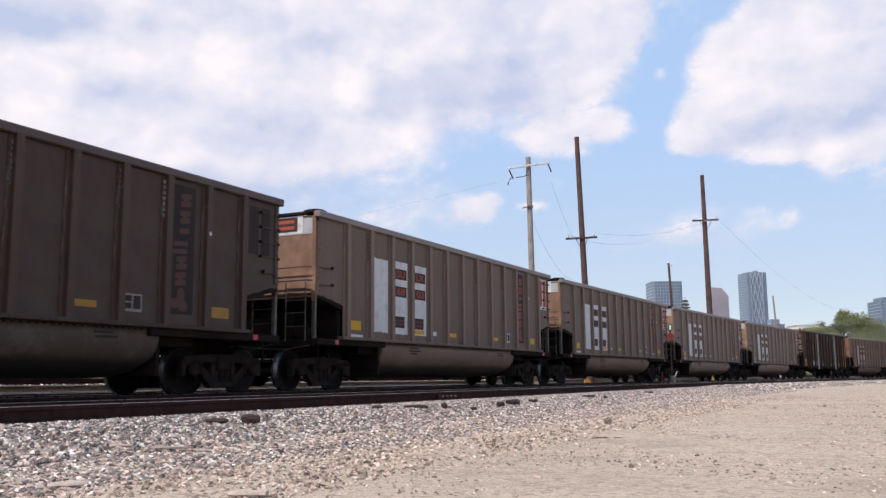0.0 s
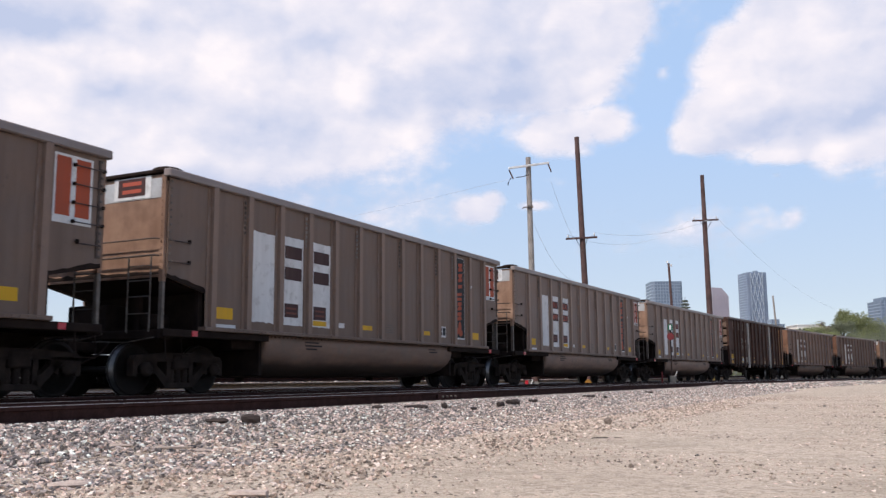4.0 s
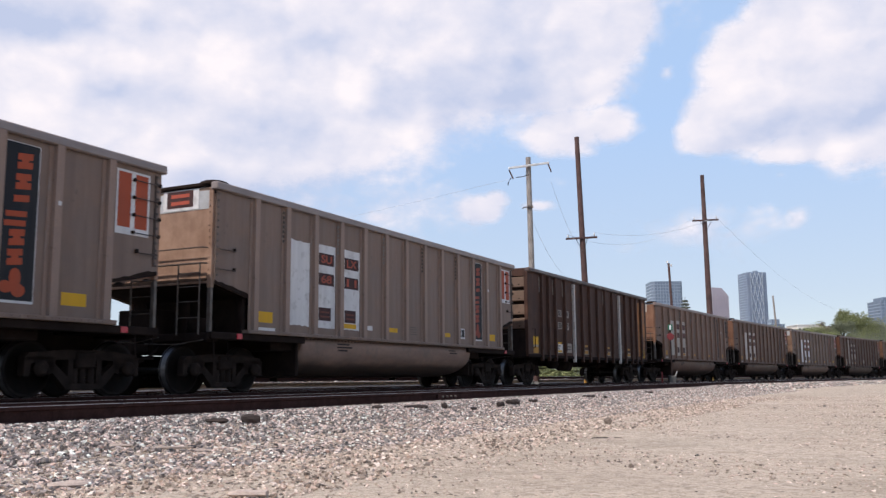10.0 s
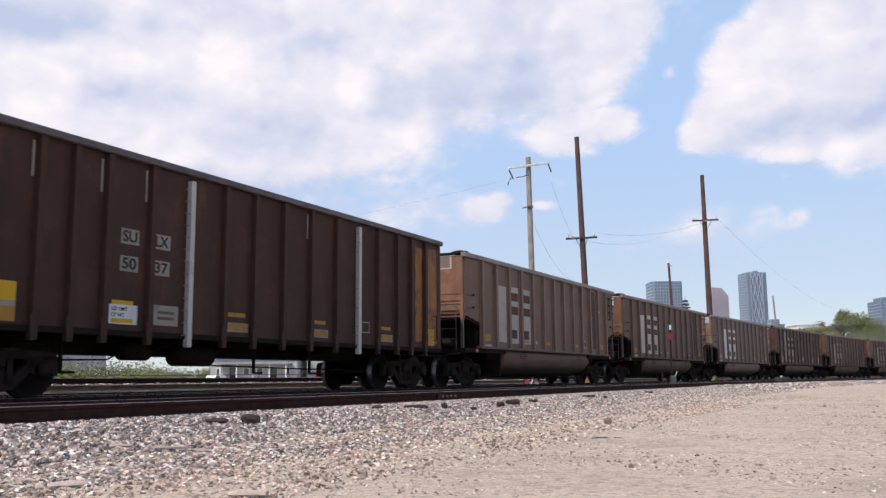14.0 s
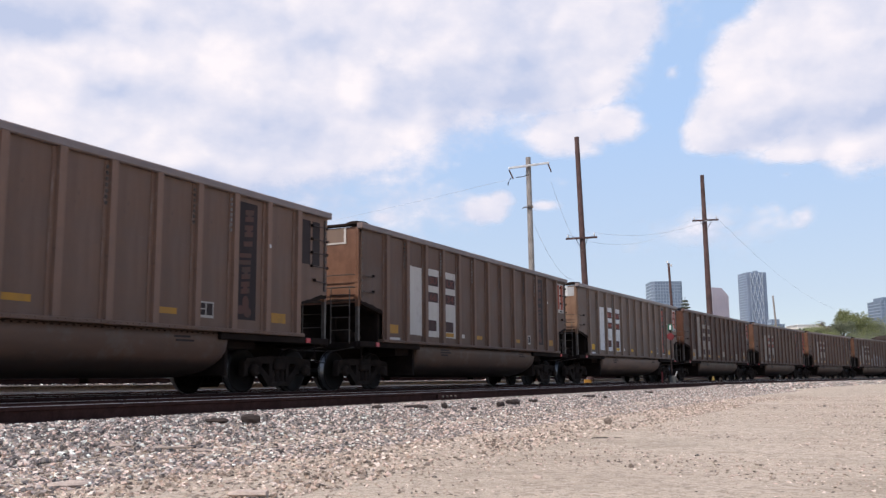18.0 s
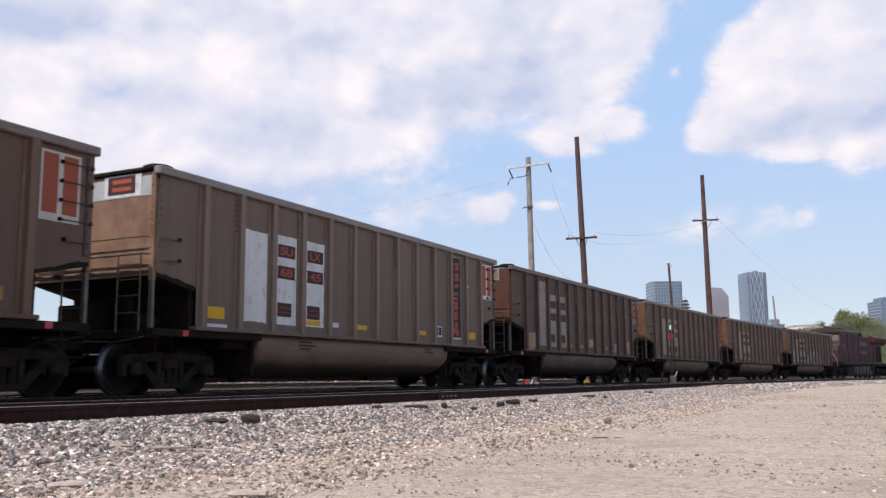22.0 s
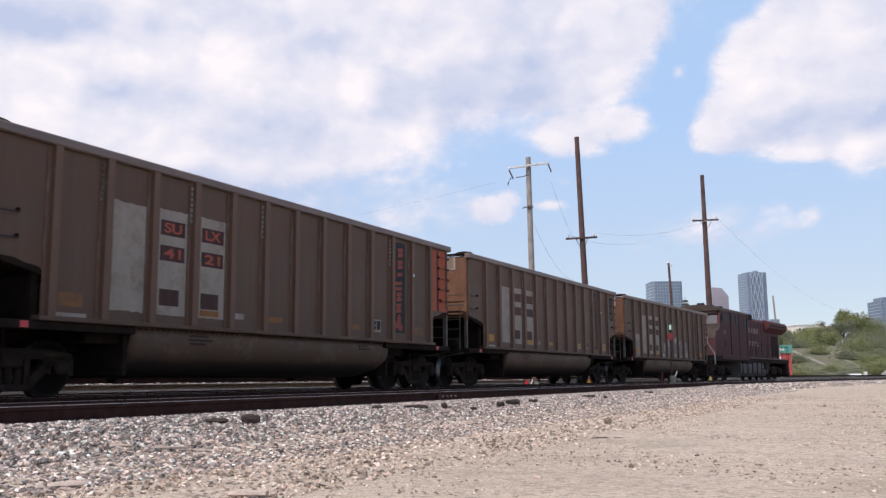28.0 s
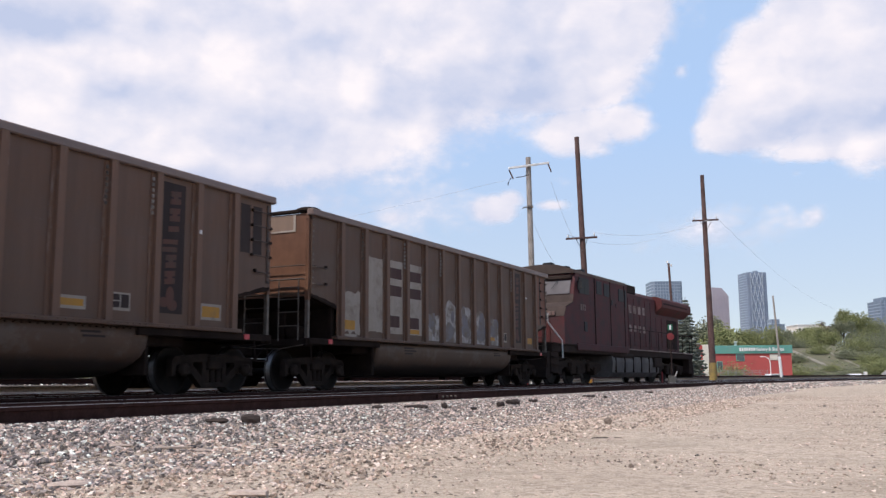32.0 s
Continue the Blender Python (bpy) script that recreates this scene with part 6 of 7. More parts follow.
for i, (x, y, h, w, m) in enumerate(TREES):
    tree(x, y, bank_z(x, y), h, w, m, 40 + i, "leafy green tree on the bank" if m is LEAF else ("dark purple-leaved tree on the bank" if m is PLUM else "dull olive-green tree on the bank"), 300)
for i, (x, y, h, w, m) in enumerate(((70.0, 157, 1.6, 3.5, LEAF2), (75.5, 159, 3.0, 5.0, LEAF), (80.5, 160, 3.6, 5.5, LEAF), (86, 162, 3.4, 6, LEAF), (60.0, 155, 2.6, 5, LEAF), (57, 156, 2.0, 3.5, LEAF2), (40.5, 128, 2.3, 4, LEAF), (96, 190, 3.5, 7, LEAF2), (88, 192, 3.0, 6, LEAF2), (104, 190, 4.0, 8, LEAF2), (63, 153, 1.8, 3.0, LEAF2), (76.5, 172, 2.4, 4.0, LEAF2), (81, 178, 3.0, 5.0, LEAF), (87, 182, 3.4, 5.5, LEAF2), (74.5, 186, 2.2, 4.2, LEAF), (66.0, 170, 1.6, 3.2, LEAF2), (72.5, 176, 1.8, 3.4, LEAF), (69.0, 162, 1.4, 3.0, LEAF), (78.5, 168, 2.2, 4.0, LEAF), (83.5, 172, 2.6, 4.6, LEAF2), (64.5, 178, 1.6, 3.6, LEAF), (71.0, 184, 2.0, 4.0, LEAF2), (90.0, 176, 3.0, 5.0, LEAF))):
    bush(x, y, bank_z(x, y) if y > 150 else -0.2, h, w, m, 70 + i, "rounded green bush beside the street")

BRICKRED = patchy("dull_red_wall_paint", (0.36, 0.075, 0.07), (0.27, 0.07, 0.06), 0.6, 0.7)
TEAL = patchy("teal_fascia_paint", (0.10, 0.27, 0.23), (0.13, 0.25, 0.21), 0.6, 0.8)
CREAM = plain("cream_wall_paint", (0.6, 0.58, 0.5), (0.5, 0.48, 0.42), 1, 0.8)
DGLASS = glass_mat("dark_window_glass", (0.06, 0.08, 0.085))
gal = thing("gallery_building", pose(-0.3, 0, 0), "low red building with a teal fascia and white sign", "building")
part("wall", Shape().box(40.6, 53.75, 140, 152, -0.2, 3.75, 0.02), BRICKRED, gal)
fa = part("fascia", Shape().box(40.4, 53.9, 139.8, 152.2, 3.75, 5.0, 0.03), TEAL, gal, "teal metal fascia")
sg = part("sign", Shape().box(45.6, 52.9, 139.72, 139.8, 4.05, 4.75), TEAL, fa)
wd = part("lettering", lettered("Gallery & Studios", 0.85, PORCELAIN), PORCELAIN, fa, "white sign lettering")
wd.location, wd.scale = (48.25, 139.70, 4.15), (0.72, 1, 0.9)
for i in range(7):
    part("letter_bar", Shape().box(45.7 + 0.36 * i, 45.95 + 0.36 * i, 139.69, 139.72, 4.15, 4.65), PORCELAIN, fa)
for x, wdt, z0, z1 in ((45.2, 1.3, 2.6, 3.7), (50.4, 1.2, 2.7, 3.6), (42.2, 0.9, 1.0, 2.6)):
    w = part("window", Shape().box(x, x + wdt, 139.93, 140.03, z0, z1, 0.01), CREAM if x > 49 else TEAL, gal)
    part("pane", Shape().box(x + 0.1, x + wdt - 0.1, 139.9, 139.93, z0 + 0.1, z1 - 0.1), CREAM if x > 49 else DGLASS, w)
part("front_wall", Shape().box(33.6, 39.7, 138.5, 150, -0.2, 5.0, 0.02), BRICKRED, gal, "red front wing")
part("cream_bay", Shape().box(39.7, 40.6, 138.4, 150, -0.2, 5.1, 0.02), CREAM, gal)
part("band", Shape().box(33.5, 39.75, 138.4, 138.5, 1.95, 2.15), PORCELAIN, gal)
for i in range(3):
    for z0, z1 in ((2.5, 4.1), (0.4, 1.7)):
        w = part("window", Shape().box(34.3 + 1.9 * i, 35.5 + 1.9 * i, 138.42, 138.52, z0, z1), PORCELAIN, gal)
        part("pane", Shape().box(34.4 + 1.9 * i, 35.4 + 1.9 * i, 138.38, 138.42, z0 + 0.12, z1 - 0.12), DGLASS, w)
part("roof_vent", Shape().lathe([(5.0, 0.2), (5.6, 0.2), (5.6, 0.34), (5.75, 0.2)], 10, (46.2, 143, 0), "z"), PORCELAIN, gal)

fen = thing("fence", None, "chain-link fence on grey posts behind the tracks", "fence")
LINK = plain("galvanised_mesh", (0.30, 0.32, 0.31), (0.22, 0.24, 0.23), 3, 0.6, 0.3)
for i in range(8):
    part("post", Shape().tube([(30.6 + 0.9 * i, 104, -0.2), (30.6 + 0.9 * i, 104, 1.0)], 0.03, 6), LINK, fen)
sh = Shape()
for i in range(64):
    sh.box(30.6 + 0.1 * i, 30.612 + 0.1 * i, 104, 104.01, -0.1, 0.95)
for z in (0.0, 0.35, 0.7, 0.95):
    sh.box(30.6, 36.9, 104, 104.012, z, z + 0.02)
part("mesh", sh, LINK, fen)

lamp = thing("street_lamp", pose(40.1, 112, -0.1), "white curved street lamp post", "street lamp")
part("post", Shape().tube([(0, 0, 0), (0, 0, 2.0), (-0.15, 0, 2.5), (-0.55, 0, 2.75), (-0.9, 0, 2.78)], 0.06, 8, 0.04), PORCELAIN, lamp)
part("head", Shape().box(-1.2, -0.85, -0.1, 0.1, 2.70, 2.80, 0.03), PORCELAIN, lamp)


def parked_car(x, y, z, turn, material, label, scale=1.0):
    c = thing("car", pose(x, y, z, 0, 0, turn), label, "car")
    part("body", Shape().prism([(-2.1, 0.3), (-2.15, 0.7), (-1.9, 0.85), (-1.15, 0.9), (-0.6, 1.38), (0.75, 1.4), (1.35, 0.95), (2.05, 0.85), (2.15, 0.4), (2.0, 0.28)], "y", -0.85, 0.85), material, c)
    part("side_glass", Shape().prism([(-1.0, 0.93), (-0.55, 1.3), (0.7, 1.32), (1.15, 0.95)], "y", -0.865, 0.865), DGLASS, c)
    for wx in (-1.3, 1.3):
        for wy in (-0.8, 0.8):
            wh = part("wheel", Shape().lathe([(-0.1, 0.3), (-0.08, 0.32), (0.08, 0.32), (0.1, 0.3)], 18, (wx, wy, 0.32)), INK, c)
            part("rim", Shape().lathe([(-0.105, 0.2), (0.105, 0.2)], 12, (wx, wy, 0.32)), GALV, wh)
    return c


WCAR = plain("white_car_paint", (0.8, 0.8, 0.8), (0.75, 0.75, 0.75), 1, 0.3, bump=0.0)
parked_car(42.5, 118, -0.82, 5, WCAR, "white saloon car on the street")
parked_car(62.9, 140, -0.85, 80, WCAR, "white car half hidden beyond the rails")
CONC = plain("grey_concrete", (0.30, 0.29, 0.27), (0.22, 0.21, 0.2), 1.2, 0.9)
solid("concrete_block", Shape().prism([(70.7, -0.3), (73.2, 1.9), (73.2, 2.25), (78, 2.25), (78, -0.3)], "y", 147, 149.5), CONC, "sloped grey concrete block near the rails", "concrete block")
bx_ = thing("relay_box", pose(64.6, 140, -0.25), "small white relay box on a post", "box")
part("box", Shape().box(-0.22, 0.22, -0.2, 0.2, 0.0, 1.1, 0.03), PORCELAIN, bx_)

# behind the cars, seen only under and between them
SIDING = plain("grey_white_siding", (0.42, 0.43, 0.435), (0.33, 0.34, 0.35), 0.5, 0.8)
wh_ = thing("warehouse", None, "long pale grey low warehouse behind the tracks", "building")
part("wall", Shape().box(-120, -66, 152, 178, -0.2, 7.0, 0.02), SIDING, wh_)
part("roof", Shape().prism([(151, 7.0), (165, 8.6), (179, 7.0)], "x", -120.5, -65.5), CONC, wh_)
for i in range(8):
    part("door", Shape().box(-117 + 6.3 * i, -113.6 + 6.3 * i, 151.9, 152.05, -0.2, 3.6), CONC if i % 2 else CREAM, wh_)
hs = thing("house", None, "long white house with dark doors and windows", "building")
part("wall", Shape().box(-43, -27, 168, 180, -0.2, 5.0, 0.02), SIDING, hs)
part("roof", Shape().prism([(167.2, 5.0), (174, 7.6), (180.8, 5.0)], "x", -43.6, -26.4), CONC, hs)
for i in range(6):
    x = -42 + 2.5 * i
    d = part("door" if i % 3 == 1 else "window", Shape().box(x, x + 1.2, 167.92, 168.05, 0.0 if i % 3 == 1 else 1.2, 2.6, 0.01), INK2 if i % 3 == 1 else PORCELAIN, hs)
    part("pane", Shape().box(x + 0.15, x + 1.05, 167.88, 167.92, 1.35, 2.45), DGLASS, d)
for i in range(5):
    part("porch_post", Shape().box(-41 + 3 * i, -40.75 + 3 * i, 166.4, 166.65, -0.2, 3.2), PORCELAIN, hs)
part("porch_roof", Shape().box(-41.4, -28, 166.2, 168, 3.2, 3.4), CONC, hs)
sh_ = thing("shed", None, "pale two-door shed with a red door", "building")
part("wall", Shape().box(-25.5, -8.0, 172, 184, -0.2, 5.2, 0.02), SIDING, sh_)
part("roof", Shape().prism([(171.4, 5.2), (178, 7.2), (184.6, 5.2)], "x", -26, -7.5), CONC, sh_)
part("door", Shape().box(-24.2, -23.0, 171.92, 172.05, -0.1, 2.2), BRICKRED, sh_)
for x in (-21, -17.5, -13.5):
    w = part("window", Shape().box(x, x + 1.6, 171.92, 172.05, 1.0, 2.5), PORCELAIN, sh_)
    part("pane", Shape().box(x + 0.12, x + 1.48, 171.88, 171.92, 1.12, 2.38), DGLASS, w)
parked_car(-40.5, 160, -0.2, 80, WCAR, "white car parked before the house")
parked_car(-90, 140, -0.2, 75, WCAR, "white car parked by the warehouse")
for i, (x, y, h, w) in enumerate(((-62, 150, 3.2, 9), (-56, 152, 3.6, 9), (-50, 150, 3.0, 8), (-46, 156, 2.6, 6), (-4, 150, 4.0, 9), (6, 154, 4.4, 10), (18, 158, 4.0, 10), (27, 160, 4.0, 9))):
    bush(x, y, -0.1, h, w, LEAF2 if i % 2 else LEAF, 90 + i, "low green bush behind the tracks")
rl = thing("pipe_rail", None, "dark pipe railing before the street", "railing")
part("top_rail", Shape().tube([(-48, 118, 1.0), (-16, 118, 1.0)], 0.04, 5), INK2, rl)
for i in range(9):
    part("post", Shape().tube([(-48 + 4 * i, 118, -0.2), (-48 + 4 * i, 118, 1.0)], 0.04, 5), INK2, rl)
ss = thing("switch_stand", pose(3.83, 41.5, -0.18), "low switch stand with a red plate and white lever", "switch stand")
part("base", Shape().prism([(-0.1, 0.0), (0.55, 0.0), (0.42, 0.28), (0.0, 0.28)], "y", -0.15, 0.15), CONC, ss)
part("red_plate", Shape().box(-0.16, -0.02, -0.2, -0.17, 0.05, 0.34, 0.01), REDREF, ss)
part("lever", Shape().tube([(0.05, -0.2, 0.05), (0.2, -0.2, 0.36)], 0.03, 6), PORCELAIN, ss)

# city towers
def tower(name, x0, x1, y, depth, height, material, frame, label, floors, bays, shape=None):
    t = thing(name, None, label, "tower", "city towers")
    pl = shape or [(x0, y), (x1, y), (x1, y + depth), (x0, y + depth)]
    part("wall", Shape().prism(pl, "z", -5, height), material, t)
    cx, cy = sum(p[0] for p in pl) / len(pl), sum(p[1] for p in pl) / len(pl)
    rim = [(cx + (p[0] - cx) * 1.012, cy + (p[1] - cy) * 1.012) for p in pl]
    sh = Shape()
    for i in range(1, floors):
        z = height * i / floors
        sh.prism(rim, "z", z - 0.5, z + 0.5)
    tagged(part("floor_band", sh, frame, t), kind="stuff")
    f0, f1 = (x0, x1) if shape is None else (pl[1][0], pl[2][0])
    for i in range(bays + 1):
        x = f0 + (f1 - f0) * i / bays
        part("mullion", Shape().box(x - 0.4, x + 0.4, y - 0.8, y, 0, height), frame, t)
    return t


# distance haze is mixed into these tower colours, paler and bluer
BLUE = glass_mat("hazed_blue_curtain_wall", (0.17, 0.22, 0.29), 0.25)
BLUE2 = glass_mat("hazed_pale_curtain_wall", (0.205, 0.255, 0.34), 0.25)
ROSE = plain("hazed_rose_granite", (0.30, 0.275, 0.315), (0.27, 0.25, 0.295), 0.05, 0.7, bump=0.0)
FRAME = plain("hazed_pale_tower_frame", (0.36, 0.415, 0.49), (0.33, 0.385, 0.46), 0.05, 0.6, bump=0.0)
BLUE3 = plain("hazed_blue_spandrel", (0.20, 0.248, 0.33), (0.19, 0.235, 0.315), 0.05, 0.5, bump=0.0)
FRAME2 = plain("hazed_blue_tower_frame", (0.22, 0.27, 0.34), (0.2, 0.25, 0.31), 0.05, 0.6, bump=0.0)
tower("glass_tower", 347.2, 399.0, 1500, 45, 158.7, BLUE, FRAME2, "blue-grey glass office tower with rounded corners", 30, 9, [(347.2, 1506), (352, 1500), (394, 1500), (399, 1506), (399, 1545), (347.2, 1545)])
gt = tower("granite_tower", 418, 442.0, 1400, 30, 124, ROSE, ROSE, "rose-grey office tower with a sloped top", 24, 6)
part("crown", Shape().prism([(418, 124), (442, 124), (440, 128), (432, 137), (418, 138)], "y", 1400, 1430), ROSE, gt)
bow = tower("diagrid_tower", 571.5, 617, 1700, 40, 195.7, BLUE2, BLUE3, "tall curved blue glass tower with a white diagonal frame", 40, 3, [(571.5, 1716), (574, 1706), (579, 1700), (602, 1700), (612, 1704), (617, 1718), (617, 1745), (571.5, 1745)])
for i in range(6):
    z0, z1 = 195 - 32 * i, 195 - 32 * (i + 1)
    for xa, xb in ((580, 588), (588, 580), (588, 596), (596, 588), (596, 603), (603, 596)):
        part("diagonal", Shape().tube([(xa, 1698.4, z0), (xb, 1698.4, z1)], 0.7, 5), FRAME, bow)
for x in (580, 603):
    part("edge_rib", Shape().tube([(x, 1698.6, 0), (x, 1698.6, 195)], 0.6, 5), FRAME, bow)
part("roof_plant", Shape().box(590, 597, 1705, 1715, 195.7, 199), FRAME2, bow)
tower("low_tower", 543, 556, 1500, 20, 94, BLUE2, FRAME2, "small pale blue tower beside the tall one", 14, 3)
tower("low_tower", 556, 564, 1500, 20, 86, BLUE, FRAME2, "small blue-grey tower beside the tall one", 14, 3)
sp_ = tower("stepped_tower", 629, 678, 1300, 40, 107, BLUE, BLUE3, "pale blue glass tower with a stepped top", 24, 8)
part("upper_step", Shape().box(636, 670, 1306, 1336, 107, 112.5), BLUE, sp_)
PALEC = plain("sunlit_cream_render", (0.78, 0.72, 0.64), (0.7, 0.64, 0.56), 0.4, 0.8)
for x0, x1, y, h, c, lb in ((164, 176, 420, 23.6, PALEC, "cream low building on the hill"), (140.3, 151, 380, 18.6, PALEC, "white low building on the hill"), (150, 163, 400, 19.5, PORCELAIN, "pale low building on the hill"), (176, 186, 430, 23.5, plain("pinkish_render", (0.5, 0.4, 0.37), None, 0.4, 0.8), "pinkish low building on the hill")):
    b = thing("hill_building", None, lb, "building", "buildings on the hill")
    part("wall", Shape().box(x0, x1, y, y + 14, 2, h, 0.05), c, b)
    part("roof", Shape().box(x0 - 0.3, x1 + 0.3, y - 0.3, y + 14.3, h, h + 0.4), PORCELAIN, b)
    for i in range(6):
        x = x0 + (x1 - x0) * (i + 0.25) / 6
        part("window", Shape().box(x, x + (x1 - x0) / 14, y - 0.06, y + 0.02, h - 3.0, h - 1.4), DGLASS, b)
# distant low hills of trees, too far to tell apart
rng = random.Random(8)
sh = Shape()
for i in range(6000):
    a = rng.uniform(-1.3, 1.3)
    d = rng.uniform(260, 420)
    h = 0.05 if a < 0.25 else min((a - 0.25) * 4, 1)
    c = Vector((math.sin(a) * d, math.cos(a) * d, rng.uniform(0, 3 + 5 * h)))
    r = rng.uniform(0.7, 1.6)
    sh.add([c + Vector(q) * r for q in ((1, 0, 0), (-1, 0, 0), (0, 1, 0), (0, -1, 0), (0, 0, 0.8), (0, 0, -0.8))], [(0, 2, 4), (2, 1, 4), (1, 3, 4), (3, 0, 4), (2, 0, 5), (1, 2, 5), (3, 1, 5), (0, 3, 5)])
solid("far_woods", sh, LEAF2, "distant band of olive-green trees", "trees", kind="stuff")

# ---- clouds: far shells that drift slowly ----
CLOUD_LIT, CLOUD_SHADE = (0.758, 0.722, 0.738), (0.41, 0.47, 0.615)


def cloud_mat(name, blobs, cover, span, seed, soft=0.4, grey=(), bright=()):
    """Clouds on a shell, in degrees of bearing and height. blobs: bearing, height, half width, half height, weight. They fade out at the ends of span. grey and bright: thick and sunny parts, in the same numbers."""
    n = Nodes(name)
    uv = n.t.nodes.new("ShaderNodeUVMap").outputs[0]
    sep = n.t.nodes.new("ShaderNodeSeparateXYZ")
    n.put(sep.inputs[0], uv)
    az, el = sep.outputs[0], sep.outputs[1]

    def moved(dx, dy, co=uv):
        return n.node("ShaderNodeVectorMath", 0, (("operation", "ADD"),), i0=co, i1=(dx, dy, 0))

    def wisps(scale, detail, rough, dx, dy):
        return n.noise(scale, detail, rough, (1, 1.5, 1), moved(dx, dy))
    curl = n.t.nodes.new("ShaderNodeTexNoise")
    n.put(curl.inputs["Vector"], moved(seed * 4, 2)), n.put(curl.inputs["Scale"], 0.45), n.put(curl.inputs["Detail"], 5.0)
    bent = n.node("ShaderNodeVectorMath", 0, (("operation", "MULTIPLY"),), i0=curl.outputs["Color"], i1=(2.6, 2.0, 0))
    bent = n.node("ShaderNodeVectorMath", 0, (("operation", "ADD"),), i0=uv, i1=bent)
    bent = n.node("ShaderNodeVectorMath", 0, (("operation", "MULTIPLY"),), i0=bent, i1=(1, 1.35, 0))

    def lumps(dx, dy):
        """Rounded heads of cloud, high in their middles."""
        d = n.node("ShaderNodeTexVoronoi", 0, (("feature", "SMOOTH_F1"),), Vector=moved(dx, dy, bent), Scale=0.22, Detail=2.0, Roughness=0.5, Smoothness=0.7)
        return n.math("SUBTRACT", 0.62, d)

    def spots(field, shapes, way):
        for b in shapes:
            dx = n.math("DIVIDE", n.math("SUBTRACT", az, b[0]), b[2])
            dy = n.math("DIVIDE", n.math("SUBTRACT", el, b[1]), b[3])
            d = n.math("SUBTRACT", 1.0, n.math("ADD", n.math("MULTIPLY", dx, dx), n.math("MULTIPLY", dy, dy)))
            field = n.math("ADD", field, n.math("MULTIPLY", n.math("MAXIMUM", d, 0.0), b[4] * way))
        return field
    warp, fine, tiny = wisps(0.14, 4, 0.55, seed, seed * 0.7), wisps(0.5, 6, 0.6, seed * 2, 5), wisps(1.5, 5, 0.6, seed * 3, 9)
    head = lumps(seed, seed)
    field = None
    for b in blobs:
        dx = n.math("DIVIDE", n.math("SUBTRACT", az, b[0]), b[2])
        dy = n.math("DIVIDE", n.math("SUBTRACT", el, b[1]), b[3])
        d = n.math("SUBTRACT", 1.0, n.math("SQRT", n.math("ADD", n.math("MULTIPLY", dx, dx), n.math("MULTIPLY", dy, dy))))
        d = n.math("MULTIPLY", n.math("MAXIMUM", d, -0.6), b[4])
        field = d if field is None else n.math("MAXIMUM", field, d)
    if field is None:
        field = n.math("ADD", 0.0, cover)
    f = field
    for t, m, k in ((warp, 0.5, 0.45), (fine, 0.5, 0.5), (tiny, 0.5, 0.34), (head, 0.0, 0.55)):
        f = n.math("ADD", f, n.math("MULTIPLY", n.math("SUBTRACT", t, m), k))
    ease = n.t.nodes.new("ShaderNodeMapRange")
    ease.interpolation_type = "SMOOTHSTEP"
    n.put(ease.inputs[0], f), n.put(ease.inputs[1], -0.05), n.put(ease.inputs[2], soft)
    alpha = n.math("MULTIPLY", ease.outputs[0], n.step(el, 2.0, 9.0))
    alpha = n.math("MULTIPLY", alpha, n.math("MULTIPLY", n.step(az, span[0] + 1, span[0] + 8), n.step(az, span[1] - 1, span[1] - 8)))
    # sunny and shaded flanks of the heads
    relief = n.math("SUBTRACT", head, lumps(seed - 0.8, seed + 1.1))
    lit = wisps(0.16, 4, 0.5, seed + 0.7, -seed * 0.7 - 0.8)
    tone = n.math("ADD", n.math("MULTIPLY", n.math("SUBTRACT", lit, 0.5), 1.0), n.math("MULTIPLY", n.math("SUBTRACT", fine, 0.5), 0.52))
    tone = n.math("ADD", tone, n.math("ADD", n.math("MULTIPLY", relief, 0.55), n.math("MULTIPLY", head, 0.3)))
    tone = n.math("ADD", tone, n.math("MULTIPLY", n.math("SUBTRACT", tiny, 0.5), 0.2))
    tone = spots(n.math("ADD", tone, 0.5), grey, -1)
    tone = n.step(spots(tone, bright, 1), -0.3, 1.0)
    return n.glow(n.mix(tone, CLOUD_SHADE, CLOUD_LIT), alpha)


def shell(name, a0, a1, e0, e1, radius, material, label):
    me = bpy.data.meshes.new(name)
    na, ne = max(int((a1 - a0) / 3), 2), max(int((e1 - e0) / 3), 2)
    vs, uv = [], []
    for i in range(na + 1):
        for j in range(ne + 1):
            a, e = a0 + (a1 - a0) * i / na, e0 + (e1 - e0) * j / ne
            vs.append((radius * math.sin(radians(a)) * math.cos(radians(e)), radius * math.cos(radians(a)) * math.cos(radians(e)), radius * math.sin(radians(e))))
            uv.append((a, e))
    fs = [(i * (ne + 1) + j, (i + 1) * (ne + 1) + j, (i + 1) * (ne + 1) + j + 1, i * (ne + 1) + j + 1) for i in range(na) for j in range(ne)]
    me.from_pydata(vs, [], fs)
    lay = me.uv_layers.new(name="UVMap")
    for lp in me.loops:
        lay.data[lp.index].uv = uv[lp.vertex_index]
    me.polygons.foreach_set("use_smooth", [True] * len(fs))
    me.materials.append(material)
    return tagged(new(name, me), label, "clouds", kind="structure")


def haze_mat():
    """The thin bright veil of a summer sky, thinning upwards."""
    n = Nodes("summer_haze")
    sep = n.t.nodes.new("ShaderNodeSeparateXYZ")
    n.put(sep.inputs[0], n.t.nodes.new("ShaderNodeUVMap").outputs[0])
    el = sep.outputs[1]
    col = n.mix(n.step(el, 2, 16), (0.465, 0.53, 0.595), (0.372, 0.525, 0.755))
    return n.glow(col, n.math("MULTIPLY", n.step(el, 1.0, 5.0, 0.62, 0.8), n.step(el, 45.0, 30.0)))


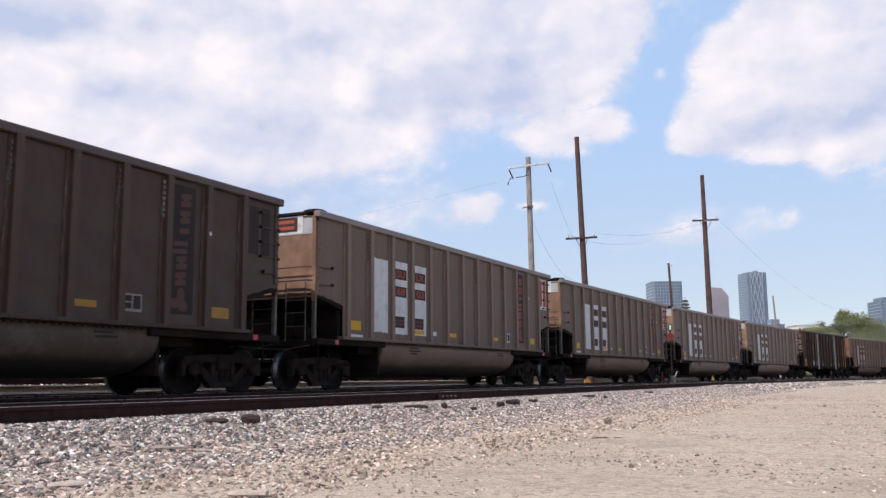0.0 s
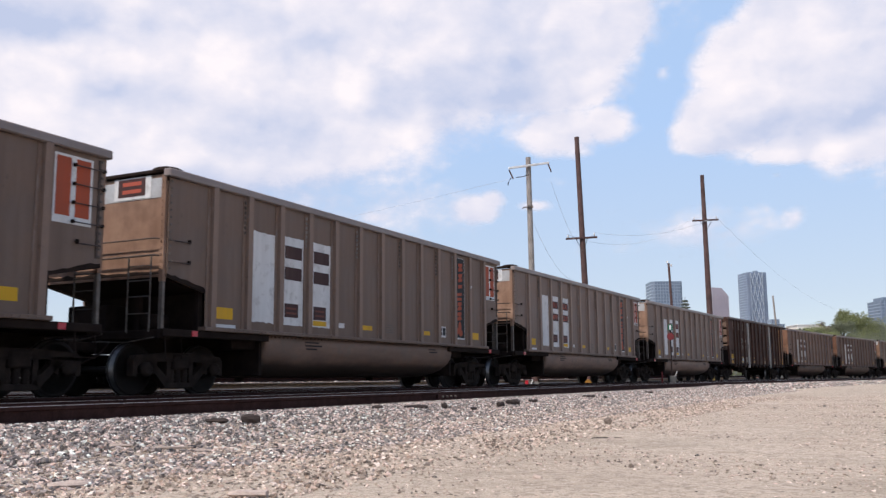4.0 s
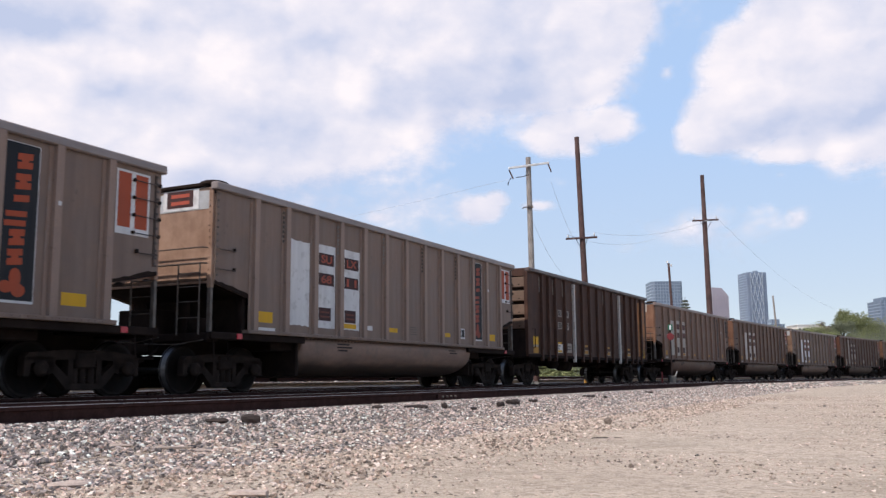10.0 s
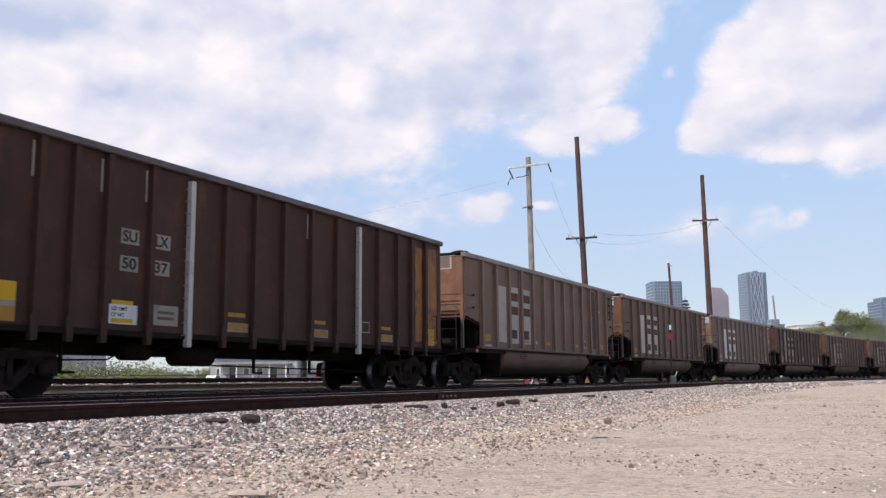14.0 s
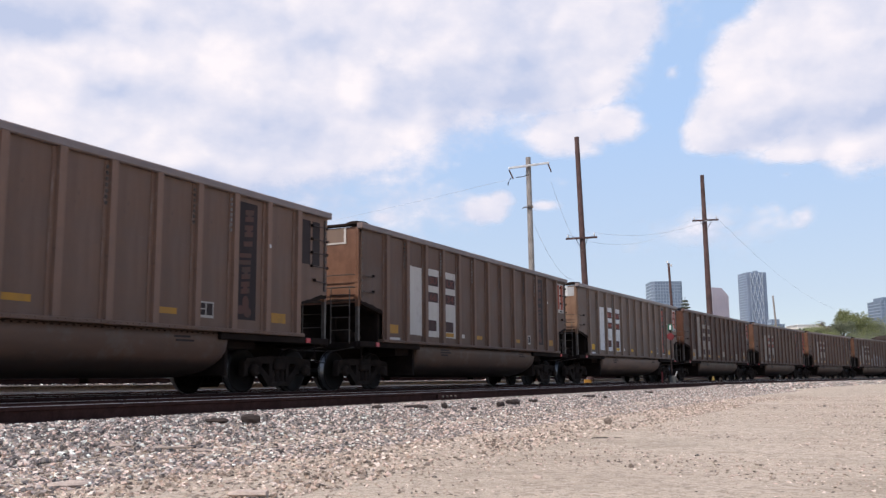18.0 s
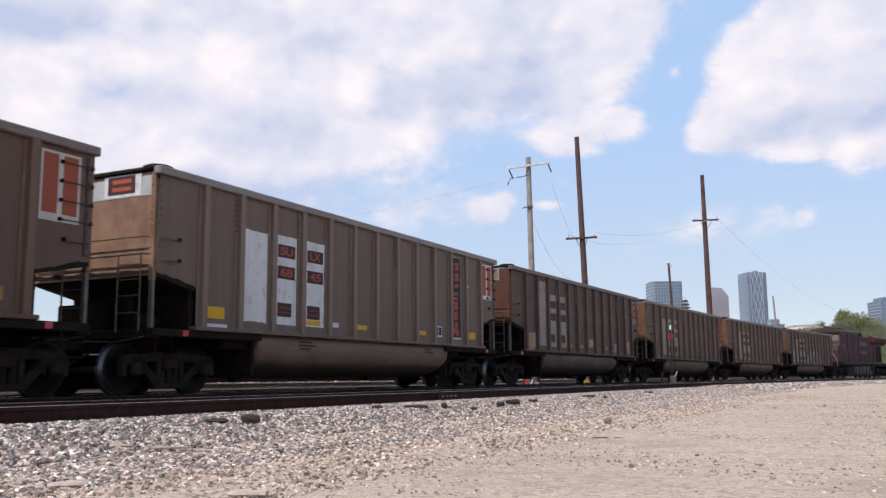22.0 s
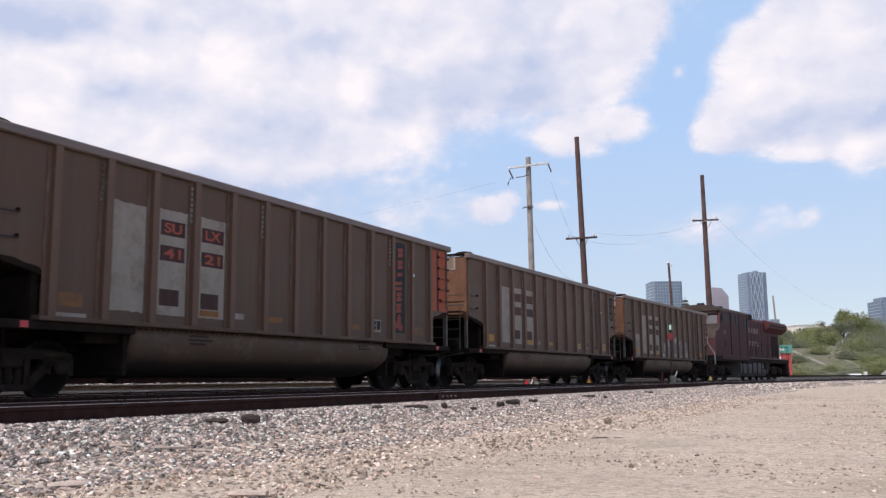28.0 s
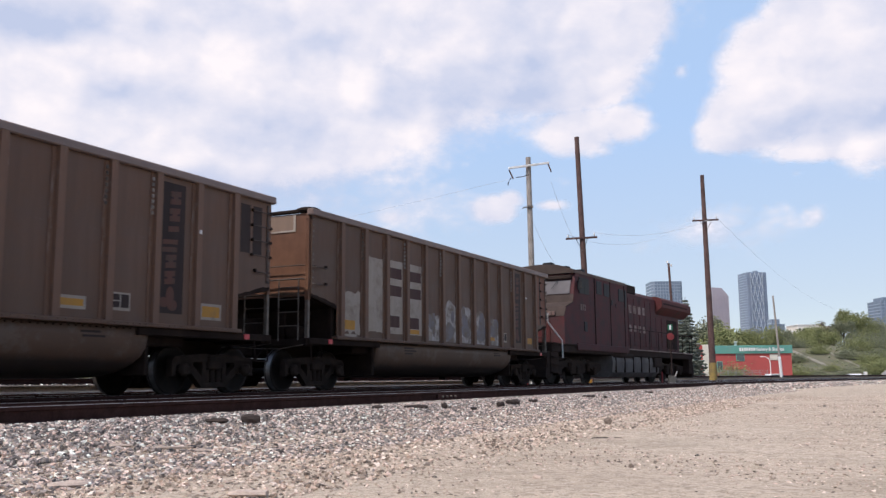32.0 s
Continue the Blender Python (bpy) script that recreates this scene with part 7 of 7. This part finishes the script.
haze = shell("backdrop_haze", -180, 180, 0, 46, 2700, haze_mat(), "pale blue summer haze")
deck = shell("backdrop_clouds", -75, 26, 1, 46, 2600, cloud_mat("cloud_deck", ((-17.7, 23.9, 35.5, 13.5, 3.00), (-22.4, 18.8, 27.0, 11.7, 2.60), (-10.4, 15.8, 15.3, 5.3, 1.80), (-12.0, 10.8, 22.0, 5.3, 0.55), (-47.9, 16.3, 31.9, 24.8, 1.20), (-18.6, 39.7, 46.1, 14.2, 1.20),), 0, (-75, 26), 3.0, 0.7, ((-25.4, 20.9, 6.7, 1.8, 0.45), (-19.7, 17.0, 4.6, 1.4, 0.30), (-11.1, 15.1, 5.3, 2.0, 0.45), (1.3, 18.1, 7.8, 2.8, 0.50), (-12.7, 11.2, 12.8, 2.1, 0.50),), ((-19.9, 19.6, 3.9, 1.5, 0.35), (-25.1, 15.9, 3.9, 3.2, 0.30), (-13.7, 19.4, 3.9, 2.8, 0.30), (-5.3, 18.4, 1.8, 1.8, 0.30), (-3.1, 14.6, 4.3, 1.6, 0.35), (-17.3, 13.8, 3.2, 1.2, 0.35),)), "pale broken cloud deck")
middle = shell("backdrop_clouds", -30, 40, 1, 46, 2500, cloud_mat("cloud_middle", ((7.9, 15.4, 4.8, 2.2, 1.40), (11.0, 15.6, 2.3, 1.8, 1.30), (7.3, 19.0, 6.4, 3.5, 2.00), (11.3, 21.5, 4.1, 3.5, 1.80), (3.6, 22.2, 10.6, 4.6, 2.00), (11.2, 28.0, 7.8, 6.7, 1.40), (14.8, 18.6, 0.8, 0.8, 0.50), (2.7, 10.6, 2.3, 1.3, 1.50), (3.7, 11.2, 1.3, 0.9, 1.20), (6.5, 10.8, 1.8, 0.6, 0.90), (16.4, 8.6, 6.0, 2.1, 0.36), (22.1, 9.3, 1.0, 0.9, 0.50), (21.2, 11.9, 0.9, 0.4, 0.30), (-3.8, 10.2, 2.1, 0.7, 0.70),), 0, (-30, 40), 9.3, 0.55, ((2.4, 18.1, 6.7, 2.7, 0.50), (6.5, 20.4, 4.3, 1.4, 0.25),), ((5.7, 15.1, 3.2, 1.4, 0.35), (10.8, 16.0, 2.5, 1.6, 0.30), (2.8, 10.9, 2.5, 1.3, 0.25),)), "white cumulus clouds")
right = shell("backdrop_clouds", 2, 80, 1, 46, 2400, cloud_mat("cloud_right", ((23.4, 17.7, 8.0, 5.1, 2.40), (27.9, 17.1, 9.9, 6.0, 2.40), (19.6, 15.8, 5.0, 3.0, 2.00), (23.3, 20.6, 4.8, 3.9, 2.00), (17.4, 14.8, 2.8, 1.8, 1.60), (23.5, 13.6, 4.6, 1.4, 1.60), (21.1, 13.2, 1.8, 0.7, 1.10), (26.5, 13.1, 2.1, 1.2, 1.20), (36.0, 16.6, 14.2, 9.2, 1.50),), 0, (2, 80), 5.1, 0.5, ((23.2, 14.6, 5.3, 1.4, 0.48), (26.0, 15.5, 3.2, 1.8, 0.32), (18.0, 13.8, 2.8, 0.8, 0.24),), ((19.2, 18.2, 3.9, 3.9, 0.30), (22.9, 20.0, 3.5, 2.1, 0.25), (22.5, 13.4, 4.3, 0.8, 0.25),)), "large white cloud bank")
rest = shell("backdrop_clouds", 70, 290, 1, 40, 2550, cloud_mat("cloud_rest", (), 0.05, (70, 290), 14.0), "scattered white clouds around")


# ---- motion of the train and the sky ----
def rolling_wheel(r):
    """Turns of a wheel about its axle, tenth by tenth of a second."""
    return [(i / 10, Matrix.Rotation(-(gone(i / 10) - gone(0)) / r, 4, "Y")) for i in range(0, 321)]


def motions():
    for ob, s, a, b in movers:
        walk(ob, rolling(s, a, b))
    for ob, *_ in movers:
        for tk in list(ob.children):
            for w in tk.children:
                if w.name.split(".")[0] == "wheelset":
                    r = w.location.z
                    base = Matrix.Translation(w.location)
                    walk(w, [(t, base @ m) for t, m in rolling_wheel(r)])
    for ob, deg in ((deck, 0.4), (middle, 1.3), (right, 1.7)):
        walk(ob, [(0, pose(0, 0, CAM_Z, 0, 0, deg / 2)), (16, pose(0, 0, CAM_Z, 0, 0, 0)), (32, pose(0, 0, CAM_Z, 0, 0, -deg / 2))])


motions()
